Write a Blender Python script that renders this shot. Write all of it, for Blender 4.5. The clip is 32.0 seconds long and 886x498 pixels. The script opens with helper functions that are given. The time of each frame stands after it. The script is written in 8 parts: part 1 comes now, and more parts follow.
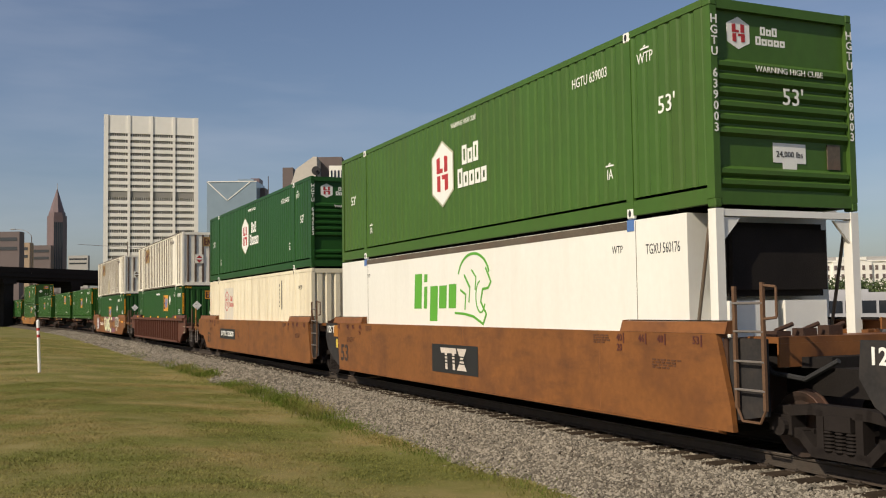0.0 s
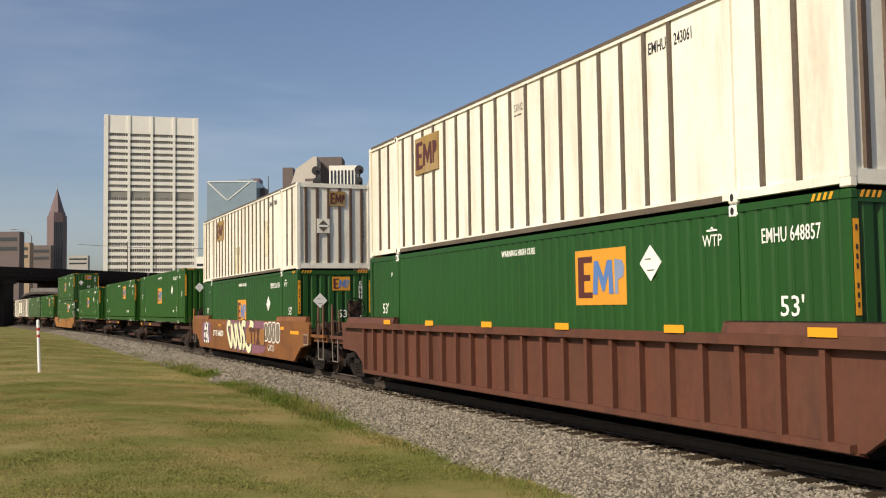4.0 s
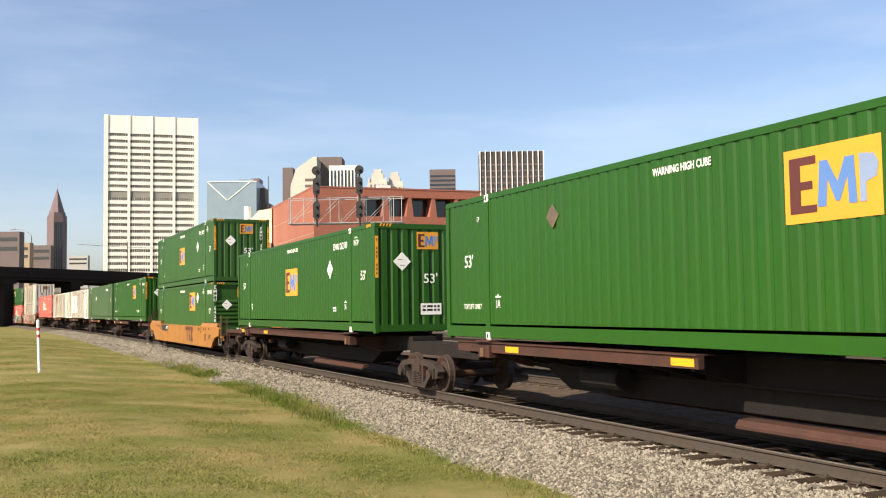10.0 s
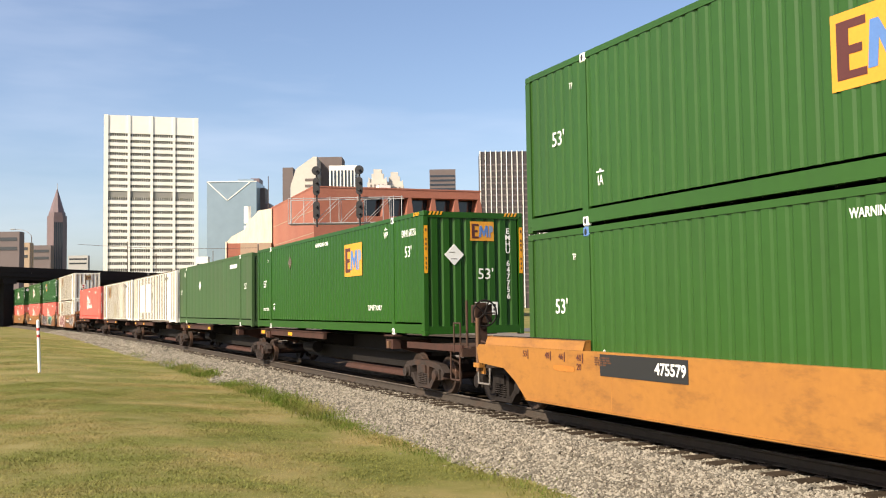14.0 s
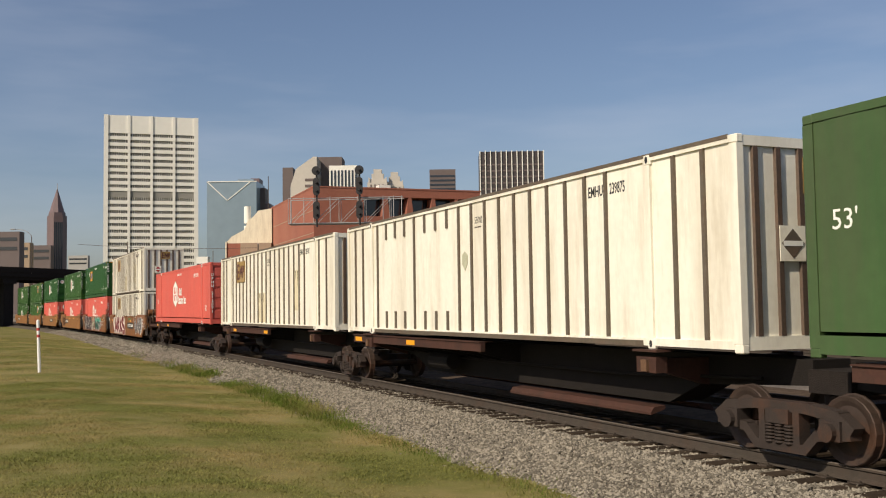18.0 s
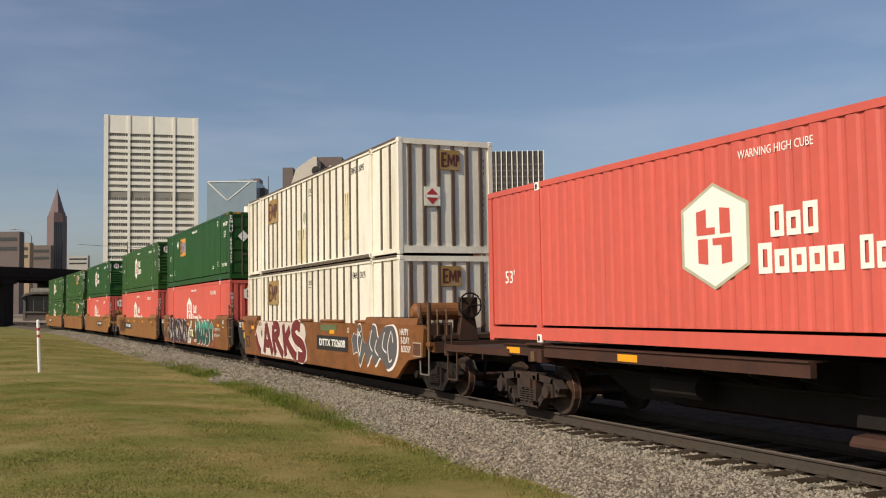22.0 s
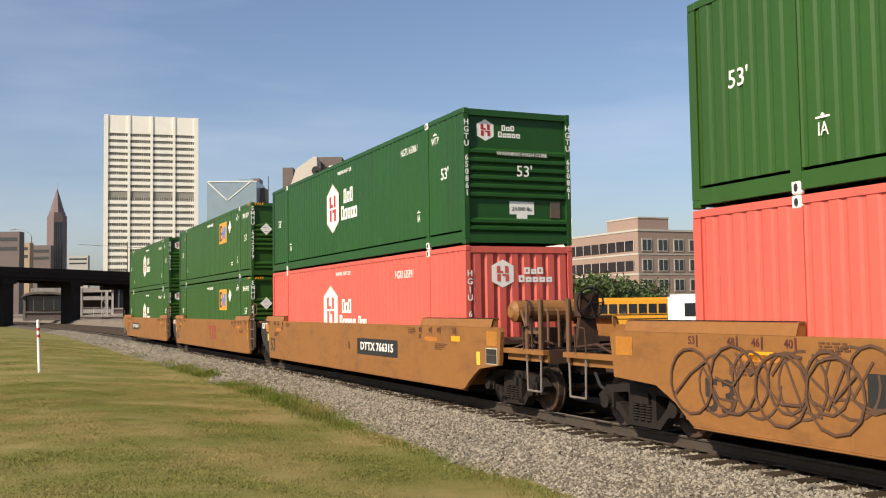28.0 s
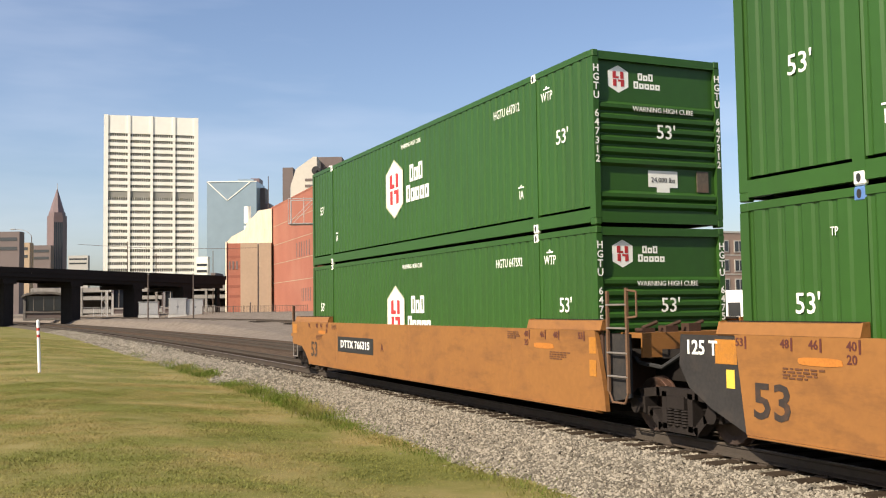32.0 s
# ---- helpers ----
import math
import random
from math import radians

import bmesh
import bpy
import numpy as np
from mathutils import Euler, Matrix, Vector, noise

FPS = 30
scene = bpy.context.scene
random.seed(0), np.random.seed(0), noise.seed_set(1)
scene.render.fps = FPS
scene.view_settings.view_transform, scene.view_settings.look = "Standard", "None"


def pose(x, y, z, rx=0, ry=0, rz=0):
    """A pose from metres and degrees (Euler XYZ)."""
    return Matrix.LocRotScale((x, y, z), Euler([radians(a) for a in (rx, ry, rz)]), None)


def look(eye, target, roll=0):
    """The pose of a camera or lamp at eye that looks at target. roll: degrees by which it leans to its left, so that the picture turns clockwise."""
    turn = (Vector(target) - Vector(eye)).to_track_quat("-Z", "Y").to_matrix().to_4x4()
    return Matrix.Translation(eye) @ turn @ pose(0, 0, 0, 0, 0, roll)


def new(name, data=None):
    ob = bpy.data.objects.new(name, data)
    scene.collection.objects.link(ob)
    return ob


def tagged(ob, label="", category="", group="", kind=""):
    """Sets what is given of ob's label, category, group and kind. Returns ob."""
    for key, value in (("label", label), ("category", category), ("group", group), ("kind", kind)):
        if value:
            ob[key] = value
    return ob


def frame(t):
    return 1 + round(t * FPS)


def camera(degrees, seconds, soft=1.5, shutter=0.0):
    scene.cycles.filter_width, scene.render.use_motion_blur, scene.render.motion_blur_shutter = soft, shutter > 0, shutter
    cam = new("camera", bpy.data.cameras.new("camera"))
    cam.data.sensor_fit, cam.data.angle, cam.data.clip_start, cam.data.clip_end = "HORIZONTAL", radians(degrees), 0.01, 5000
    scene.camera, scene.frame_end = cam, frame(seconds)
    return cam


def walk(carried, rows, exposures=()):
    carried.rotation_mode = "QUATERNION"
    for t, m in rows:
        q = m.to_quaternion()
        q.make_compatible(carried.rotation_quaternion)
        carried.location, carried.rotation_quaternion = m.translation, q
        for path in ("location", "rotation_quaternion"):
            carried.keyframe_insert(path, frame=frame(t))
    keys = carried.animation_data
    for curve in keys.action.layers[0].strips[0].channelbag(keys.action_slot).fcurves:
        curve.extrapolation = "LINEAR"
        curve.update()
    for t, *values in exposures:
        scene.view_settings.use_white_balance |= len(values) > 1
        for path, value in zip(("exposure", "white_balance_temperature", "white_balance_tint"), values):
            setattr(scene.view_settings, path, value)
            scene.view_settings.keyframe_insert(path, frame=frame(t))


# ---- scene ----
# The camera stands on the lawn beside a curved main line; z = 0 is the top of the rail.
cam = camera(48.53, 32.0, soft=1.1)
EYE_Z = 1.97
CAM_POSE = pose(0, 0, EYE_Z) @ pose(0, 0, 0, 93.365, 0, 0) @ pose(0, 0, 0, 0, 0, -0.83)
EXPOSURES = [(t, e, 6500, 16) for t, e in ((0, 0.02), (1, -0.06), (2, 0.02), (3, 0.16), (5.5, 0.28), (6.5, 0.32), (7.4, 0.62), (8, 0.94), (9, 1.0), (15, 1.0), (17.5, 0.4), (18.5, -0.1), (20, -0.2), (21, 0.0), (22, 0.06), (23, -0.08), (24, -0.2), (25, 0.38), (25.5, 0.45), (28, 0.58), (30, 0.68), (32, 0.85))]
walk(cam, [(0, CAM_POSE), (32, CAM_POSE)], EXPOSURES)

# ---- light ----
SUN = Vector((-0.587, -0.526, 0.616)).normalized()
sun = new("sun", bpy.data.lights.new("sun", "SUN"))
sun.data.energy, sun.data.angle, sun.data.color = 4.1, radians(0.53), (1.0, 0.905, 0.70)
sun.matrix_world = look(SUN * 60, (0, 0, 0))
world = bpy.data.worlds.new("sky")
scene.world = world
world.use_nodes = True
wn, wl = world.node_tree.nodes, world.node_tree.links
sky = wn.new("ShaderNodeTexSky")
sky.sky_type, sky.sun_disc = "NISHITA", False
sky.sun_elevation, sky.sun_rotation = math.asin(SUN.z), math.atan2(SUN.x, SUN.y)
sky.dust_density, sky.ozone_density, sky.air_density = 1.6, 2.2, 1.0
wco, wmap = wn.new("ShaderNodeTexCoord"), wn.new("ShaderNodeMapping")
wmap.inputs["Scale"].default_value = (1.0, 1.6, 5.5)
cirrus = wn.new("ShaderNodeTexNoise")
cirrus.inputs["Scale"].default_value, cirrus.inputs["Detail"].default_value, cirrus.inputs["Roughness"].default_value = 1.7, 5, 0.55
veil = wn.new("ShaderNodeMapRange")
veil.inputs["From Min"].default_value, veil.inputs["From Max"].default_value = 0.46, 0.85
veil.inputs["To Max"].default_value = 0.34
wmix = wn.new("ShaderNodeMix")
wmix.data_type = "RGBA"
wmix.inputs[7].default_value = (7.0, 7.4, 8.0, 1)
bg = wn["Background"]
wl.new(wco.outputs["Generated"], wmap.inputs["Vector"])
wl.new(wmap.outputs["Vector"], cirrus.inputs["Vector"])
wl.new(cirrus.outputs["Fac"], veil.inputs["Value"])
wl.new(veil.outputs["Result"], wmix.inputs[0])
wl.new(sky.outputs["Color"], wmix.inputs[6])
wl.new(wmix.outputs[2], bg.inputs["Color"])
bg.inputs["Strength"].default_value = 0.085

# ---- the line of the track ----
YAW, Q1, KAP = 23.953, 9.65, 0.030894
RAD = 1 / radians(KAP)
NEAR = Vector((-5.396, 33.588))


def heading(q):
    """Angle of the track in radians; q runs towards the camera."""
    return radians(YAW) + (radians(KAP) * (Q1 - q) if q < Q1 else 0.0)


def raw_line(q):
    a = radians(YAW)
    d, n = Vector((math.sin(a), -math.cos(a))), Vector((math.cos(a), math.sin(a)))
    if q >= Q1:
        return d * (q - Q1)
    b = (Q1 - q) / RAD
    return -d * (RAD * math.sin(b)) - n * (RAD * (1 - math.cos(b)))


BASE = NEAR - raw_line(0.0)


def spot(q, p=0.0, z=0.0):
    """A place q along the line and p to the camera's side of the track's centre."""
    a = heading(q)
    c = BASE + raw_line(q) + Vector((math.cos(a), math.sin(a))) * (1.30 - p)
    return Vector((c.x, c.y, z))


def line_pose(q, p=0.0, z=0.0):
    c = spot(q, p, z)
    return pose(c.x, c.y, c.z, 0, 0, math.degrees(heading(q)) - 90)


def run(t):
    """How far the train has come at t seconds."""
    u, s = (t - 16) / 16, 0.0
    for k in (1.8069, 4.2964, -5.4881, -6.675, 6.1411, 1.4027, -4.177, 180.3739, -0.5288):
        s = s * u + k
    return s


# ---- materials ----
MATS = {}


def mat(name, base, rough=0.6, metal=0.0, var=0.12, scale=3.0, bump=0.0, bscale=40.0, dirt=None, amount=0.4, dscale=1.2, streak=False, spec=0.5, island=False, perobj=0.0, spread=(0.48, 0.72), smudge=None):
    """A procedural surface: colour that varies at two scales, stains or rust, fine relief."""
    if name in MATS:
        return MATS[name]
    m = bpy.data.materials.new(name)
    m.use_nodes = True
    n, l = m.node_tree.nodes, m.node_tree.links
    b = n["Principled BSDF"]
    b.inputs["Roughness"].default_value, b.inputs["Metallic"].default_value = rough, metal
    b.inputs["Specular IOR Level"].default_value = spec
    co = n.new("ShaderNodeTexCoord")
    src = co.outputs["Object"]
    big, fine = n.new("ShaderNodeTexNoise"), n.new("ShaderNodeTexNoise")
    big.inputs["Scale"].default_value, big.inputs["Detail"].default_value = scale, 4
    fine.inputs["Scale"].default_value, fine.inputs["Detail"].default_value = scale * 11, 3
    l.new(src, big.inputs["Vector"])
    l.new(src, fine.inputs["Vector"])
    add = n.new("ShaderNodeMath")
    add.operation = "ADD"
    l.new(big.outputs["Fac"], add.inputs[0])
    l.new(fine.outputs["Fac"], add.inputs[1])
    last = add.outputs[0]
    if island or perobj:
        info = n.new("ShaderNodeNewGeometry" if island else "ShaderNodeObjectInfo")
        rnd = n.new("ShaderNodeMath")
        rnd.operation, rnd.inputs[1].default_value = "MULTIPLY_ADD", 1.6 if island else perobj
        l.new(info.outputs["Random Per Island" if island else "Random"], rnd.inputs[0])
        l.new(last, rnd.inputs[2])
        sub = n.new("ShaderNodeMath")
        sub.operation, sub.inputs[1].default_value = "SUBTRACT", 0.8 if island else perobj / 2
        l.new(rnd.outputs[0], sub.inputs[0])
        last = sub.outputs[0]
    mr = n.new("ShaderNodeMapRange")
    mr.inputs["From Min"].default_value, mr.inputs["From Max"].default_value = 0.55, 1.45
    mr.inputs["To Min"].default_value, mr.inputs["To Max"].default_value = 1 - var, 1 + var
    l.new(last, mr.inputs["Value"])
    mul = n.new("ShaderNodeVectorMath")
    mul.operation = "SCALE"
    mul.inputs[0].default_value = base
    l.new(mr.outputs["Result"], mul.inputs["Scale"])
    col = mul.outputs[0]
    if dirt:
        dn, dm = n.new("ShaderNodeTexNoise"), n.new("ShaderNodeMapping")
        dm.inputs["Scale"].default_value = (1.0, 1.0, 0.13) if streak else (1, 1, 1)
        dn.inputs["Scale"].default_value, dn.inputs["Detail"].default_value, dn.inputs["Roughness"].default_value = dscale, 6, 0.65
        l.new(src, dm.inputs["Vector"])
        l.new(dm.outputs["Vector"], dn.inputs["Vector"])
        dr = n.new("ShaderNodeMapRange")
        dr.inputs["From Min"].default_value, dr.inputs["From Max"].default_value = spread
        dr.inputs["To Max"].default_value = amount
        l.new(dn.outputs["Fac"], dr.inputs["Value"])
        mix = n.new("ShaderNodeMix")
        mix.data_type = "RGBA"
        mix.inputs[7].default_value = (*dirt, 1)
        l.new(dr.outputs["Result"], mix.inputs[0])
        l.new(col, mix.inputs[6])
        col = mix.outputs[2]
    if smudge:
        tone, most, wide, tall = smudge
        sn, sm, sr, sx = n.new("ShaderNodeTexNoise"), n.new("ShaderNodeMapping"), n.new("ShaderNodeMapRange"), n.new("ShaderNodeMix")
        sm.inputs["Scale"].default_value = (wide, 1.0, tall)
        sn.inputs["Scale"].default_value, sn.inputs["Detail"].default_value, sn.inputs["Roughness"].default_value = 1.0, 8, 0.7
        sr.inputs["From Min"].default_value, sr.inputs["From Max"].default_value, sr.inputs["To Max"].default_value = 0.50, 0.74, most
        sx.data_type = "RGBA"
        sx.inputs[7].default_value = (*tone, 1)
        l.new(src, sm.inputs["Vector"])
        l.new(sm.outputs["Vector"], sn.inputs["Vector"])
        l.new(sn.outputs["Fac"], sr.inputs["Value"])
        l.new(sr.outputs["Result"], sx.inputs[0])
        l.new(col, sx.inputs[6])
        col = sx.outputs[2]
    l.new(col, b.inputs["Base Color"])
    if bump:
        bn, bp = n.new("ShaderNodeTexNoise"), n.new("ShaderNodeBump")
        bn.inputs["Scale"].default_value, bn.inputs["Detail"].default_value = bscale, 4
        bp.inputs["Strength"].default_value, bp.inputs["Distance"].default_value = bump, 0.02
        l.new(src, bn.inputs["Vector"])
        l.new(bn.outputs["Fac"], bp.inputs["Height"])
        l.new(bp.outputs["Normal"], b.inputs["Normal"])
    MATS[name] = m
    return m


GRIME = (0.09, 0.07, 0.05)
RUST = (0.16, 0.06, 0.025)
green = mat("green_paint", (0.026, 0.083, 0.012), 0.42, var=0.10, scale=0.5, dirt=(0.024, 0.055, 0.013), amount=0.4, streak=True, spec=0.35)
bright_green = mat("bright_green_paint", (0.015, 0.075, 0.004), 0.40, var=0.08, scale=0.5, dirt=(0.016, 0.05, 0.007), amount=0.35, streak=True, spec=0.35)
dark_green = mat("dark_green_paint", (0.014, 0.071, 0.011), 0.45, var=0.12, scale=0.5, dirt=(0.013, 0.038, 0.01), amount=0.4, streak=True, spec=0.35)
olive_green = mat("olive_green_paint", (0.052, 0.120, 0.017), 0.5, var=0.12, scale=0.6, dirt=(0.06, 0.08, 0.02), amount=0.45, streak=True, spec=0.35)
faded_green = mat("faded_green_paint", (0.045, 0.095, 0.030), 0.55, var=0.15, scale=0.6, dirt=GRIME, amount=0.35, streak=True, spec=0.35)
red = mat("coral_red_paint", (0.60, 0.105, 0.075), 0.5, var=0.10, scale=0.5, dirt=(0.40, 0.08, 0.06), amount=0.4, streak=True, smudge=((0.36, 0.1, 0.075), 0.3, 2.2, 0.35))
white = mat("white_panel", (0.82, 0.785, 0.67), 0.45, var=0.08, scale=0.7, dirt=(0.45, 0.38, 0.26), amount=0.5, streak=True, smudge=((0.4, 0.31, 0.19), 0.45, 2.2, 0.35))
cream = mat("cream_panel", (0.77, 0.70, 0.52), 0.5, var=0.08, scale=0.7, dirt=(0.48, 0.40, 0.28), amount=0.5, streak=True, smudge=((0.42, 0.33, 0.2), 0.4, 2.2, 0.35))
clean_white = mat("clean_white_panel", (0.80, 0.79, 0.72), 0.35, var=0.04, scale=0.7, dirt=(0.6, 0.55, 0.45), amount=0.25, streak=True)
post_grey = mat("weathered_post", (0.125, 0.100, 0.072), 0.6, 0.2, var=0.3, scale=2, dirt=RUST, amount=0.4)
post_end = mat("brown_post", (0.10, 0.068, 0.048), 0.6, 0.2, var=0.3, scale=2, dirt=RUST, amount=0.5)
car_brown = mat("brown_car_paint", (0.208, 0.082, 0.024), 0.55, spec=0.3, var=0.22, scale=0.8, dirt=(0.10, 0.042, 0.020), amount=0.75, dscale=0.9, smudge=((0.070, 0.032, 0.018), 0.6, 1.1, 3.4))
car_dark = mat("dark_brown_car_paint", (0.115, 0.044, 0.027), 0.6, spec=0.3, var=0.2, scale=0.9, dirt=(0.08, 0.045, 0.03), amount=0.6, streak=True, smudge=((0.04, 0.022, 0.017), 0.7, 2.5, 0.5))
car_yellow = mat("yellow_car_paint", (0.335, 0.146, 0.031), 0.5, var=0.12, scale=0.8, dirt=(0.24, 0.105, 0.03), amount=0.65, dscale=0.8, spec=0.3, smudge=((0.12, 0.055, 0.022), 0.75, 1.3, 3.2))
car_tan = mat("tan_car_paint", (0.255, 0.112, 0.031), 0.55, var=0.14, scale=0.8, dirt=(0.17, 0.075, 0.026), amount=0.7, dscale=0.8, spec=0.3, smudge=((0.105, 0.048, 0.021), 0.65, 1.1, 3.4))
spine_red = mat("oxide_red_steel", (0.062, 0.029, 0.021), 0.7, spec=0.2, var=0.25, scale=1.5, dirt=(0.035, 0.024, 0.019), amount=0.7, dscale=2.0)
# Near-black steel for underframes, beams and small dark fittings.
steel_dark = mat("near_black_steel", (0.014, 0.0115, 0.010), 0.8, 0.0, spec=0.2, var=0.3, scale=3, bump=0.2)
truck_steel = mat("dusty_cast_steel", (0.040, 0.030, 0.025), 0.75, 0.1, spec=0.25, var=0.3, scale=4, dirt=RUST, amount=0.5, bump=0.4, bscale=60)
grimy = mat("grimy_brown_steel", (0.060, 0.032, 0.021), 0.7, spec=0.25, var=0.3, scale=2, dirt=(0.035, 0.025, 0.02), amount=0.7, dscale=2.5, bump=0.2)
dusty = mat("dusty_brown_steel", (0.135, 0.075, 0.042), 0.7, spec=0.25, var=0.3, scale=3, dirt=(0.05, 0.034, 0.025), amount=0.6, dscale=3)
step_yellow = mat("worn_yellow_paint", (0.46, 0.235, 0.03), 0.6, var=0.25, scale=4, dirt=(0.12, 0.07, 0.03), amount=0.6, dscale=6)
# Darker copy of the truck steel: deep shade and grime put into the colour.
shade_steel = mat("grimy_shade_cast_steel", (0.020, 0.016, 0.014), 0.8, spec=0.15, var=0.3, scale=4, bump=0.4, bscale=60)
wheel_steel = mat("rusty_wheel_steel", (0.055, 0.038, 0.030), 0.6, 0.3, spec=0.3, var=0.3, scale=5, dirt=RUST, amount=0.6)
rail_head = mat("worn_rail_head", (0.20, 0.165, 0.135), 0.6, 0.35, var=0.2, scale=4)
rail_web = mat("rusty_rail", (0.060, 0.050, 0.041), 0.85, 0.0, spec=0.08, var=0.25, scale=6, dirt=(0.075, 0.045, 0.03), amount=0.4)
tie_wood = mat("weathered_tie", (0.046, 0.034, 0.024), 0.9, spec=0.05, var=0.35, scale=5, bump=0.6, bscale=30, perobj=0.5)
ink_white = mat("white_lettering", (0.80, 0.80, 0.74), 0.5, var=0.06, scale=4)
ink_black = mat("black_lettering", (0.02, 0.02, 0.02), 0.5, var=0.1)
stencil_thin = mat("faded_brown_stencil", (0.105, 0.042, 0.018), 0.6, var=0.25, scale=6)
ink_stencil = mat("worn_black_stencil", (0.030, 0.022, 0.018), 0.6, var=0.3, scale=5, dirt=(0.12, 0.05, 0.02), amount=0.5, dscale=6)
ink_brown = mat("dark_brown_mark", (0.085, 0.022, 0.018), 0.5, var=0.12)
ink_red = mat("red_mark", (0.42, 0.03, 0.03), 0.5, var=0.1)
ink_blue = mat("blue_mark", (0.085, 0.18, 0.42), 0.5, var=0.1)
ink_steel = mat("steel_blue_mark", (0.20, 0.26, 0.40), 0.5, var=0.1)
rim_cream = mat("aged_cream_rim", (0.42, 0.42, 0.30), 0.6, var=0.2, scale=4)
ink_orange = mat("orange_panel", (0.66, 0.29, 0.022), 0.5, var=0.1, scale=2, dirt=(0.45, 0.2, 0.03), amount=0.3)
ink_faded = mat("faded_orange_panel", (0.30, 0.19, 0.055), 0.6, var=0.25, scale=3, dirt=(0.4, 0.3, 0.2), amount=0.6)
ink_green = mat("leaf_green_mark", (0.10, 0.37, 0.035), 0.5, var=0.08)
reflective = mat("yellow_reflector", (0.78, 0.34, 0.012), 0.4, var=0.06)
spray_cream = mat("cream_spray_paint", (0.66, 0.66, 0.42), 0.7, var=0.12, scale=2)
spray_white = mat("white_spray_paint", (0.75, 0.72, 0.68), 0.7, var=0.12, scale=2)
spray_maroon = mat("maroon_spray_paint", (0.145, 0.018, 0.017), 0.7, var=0.2, scale=2)
spray_pink = mat("pale_pink_spray_paint", (0.56, 0.50, 0.43), 0.7, var=0.2, scale=2)
spray_grey = mat("grey_spray_paint", (0.095, 0.09, 0.09), 0.7, var=0.25, scale=2)
spray_black = mat("black_spray_paint", (0.018, 0.018, 0.02), 0.7, var=0.2, scale=2)
spray_dark = mat("plum_black_spray_paint", (0.030, 0.017, 0.020), 0.7, var=0.3, scale=2)
spray_purple = mat("violet_spray_paint", (0.20, 0.085, 0.12), 0.7, var=0.3, scale=2)
worn_orange = mat("worn_orange_reflector", (0.40, 0.16, 0.018), 0.55, var=0.3, scale=5, dirt=(0.12, 0.06, 0.03), amount=0.5, dscale=8)
galv_dull = mat("dull_galvanised_steel", (0.20, 0.18, 0.16), 0.6, 0.3, var=0.25, scale=6, dirt=RUST, amount=0.3)
dull_black = mat("chalky_black_paint", (0.030, 0.028, 0.027), 0.8, spec=0.2, var=0.25, scale=2, dirt=(0.07, 0.055, 0.045), amount=0.5, dscale=3)
rubber = mat("black_rubber", (0.02, 0.02, 0.02), 0.8)
glass_dark = mat("dark_window_glass", (0.02, 0.024, 0.03), 0.08, var=0.1, spec=0.8)


# ---- mesh helpers ----
def box(bm, x0, x1, y0, y1, z0, z1):
    v = [bm.verts.new((x, y, z)) for x in (x0, x1) for y in (y0, y1) for z in (z0, z1)]
    for f in ((0, 1, 3, 2), (4, 6, 7, 5), (0, 4, 5, 1), (2, 3, 7, 6), (0, 2, 6, 4), (1, 5, 7, 3)):
        bm.faces.new([v[i] for i in f])
    return v


def prism(bm, pts, axis, a, b):
    """A flat outline pushed along an axis: 'x' takes (y, z), 'y' takes (x, z), 'z' takes (x, y)."""
    def put(p, h):
        return {"x": (h, p[0], p[1]), "y": (p[0], h, p[1]), "z": (p[0], p[1], h)}[axis]
    lo, hi = [bm.verts.new(put(p, a)) for p in pts], [bm.verts.new(put(p, b)) for p in pts]
    bm.faces.new(lo[::-1])
    bm.faces.new(hi)
    for i in range(len(pts)):
        j = (i + 1) % len(pts)
        bm.faces.new((lo[i], lo[j], hi[j], hi[i]))


def rod(bm, a, b, r, seg=8, r2=None):
    a, b = Vector(a), Vector(b)
    m = (b - a).to_track_quat("Z", "Y").to_matrix().to_4x4()
    m.translation = (a + b) / 2
    bmesh.ops.create_cone(bm, cap_ends=True, segments=seg, radius1=r, radius2=r if r2 is None else r2, depth=(b - a).length, matrix=m)


def chain(bm, pts, r, seg=6):
    for a, b in zip(pts, pts[1:]):
        rod(bm, a, b, r, seg)


def finish(bm, name, material, smooth=False):
    bmesh.ops.recalc_face_normals(bm, faces=bm.faces[:])
    me = bpy.data.meshes.new(name)
    bm.to_mesh(me)
    bm.free()
    me.materials.append(material)
    if smooth:
        for p in me.polygons:
            p.use_smooth = True
    return me


STOCK = {}


def stock(key, name, material, build, smooth=False):
    """One mesh per key, shared by all that look alike."""
    if key not in STOCK:
        bm = bmesh.new()
        build(bm)
        STOCK[key] = finish(bm, name, material, smooth)
    return STOCK[key]


def put(name, me, parent=None, m=None, label=""):
    ob = new(name, me)
    ob.parent = parent
    if m is not None:
        ob.matrix_basis = m
    return tagged(ob, label)


def part(name, bm, material, parent, label="", m=None, smooth=False):
    return put(name, finish(bm, name, material, smooth), parent, m, label)


def slab(name, dims, material, parent, label="", bevel=0.0):
    bm = bmesh.new()
    box(bm, *dims)
    if bevel:
        bmesh.ops.bevel(bm, geom=bm.edges[:], offset=bevel, segments=1, affect="EDGES")
    return part(name, bm, material, parent, label)


def thing(name, label, category, group="", kind=""):
    ob = new(name)
    ob.empty_display_size = 0.3
    return tagged(ob, label, category, group, kind)


GLYPHS = {}


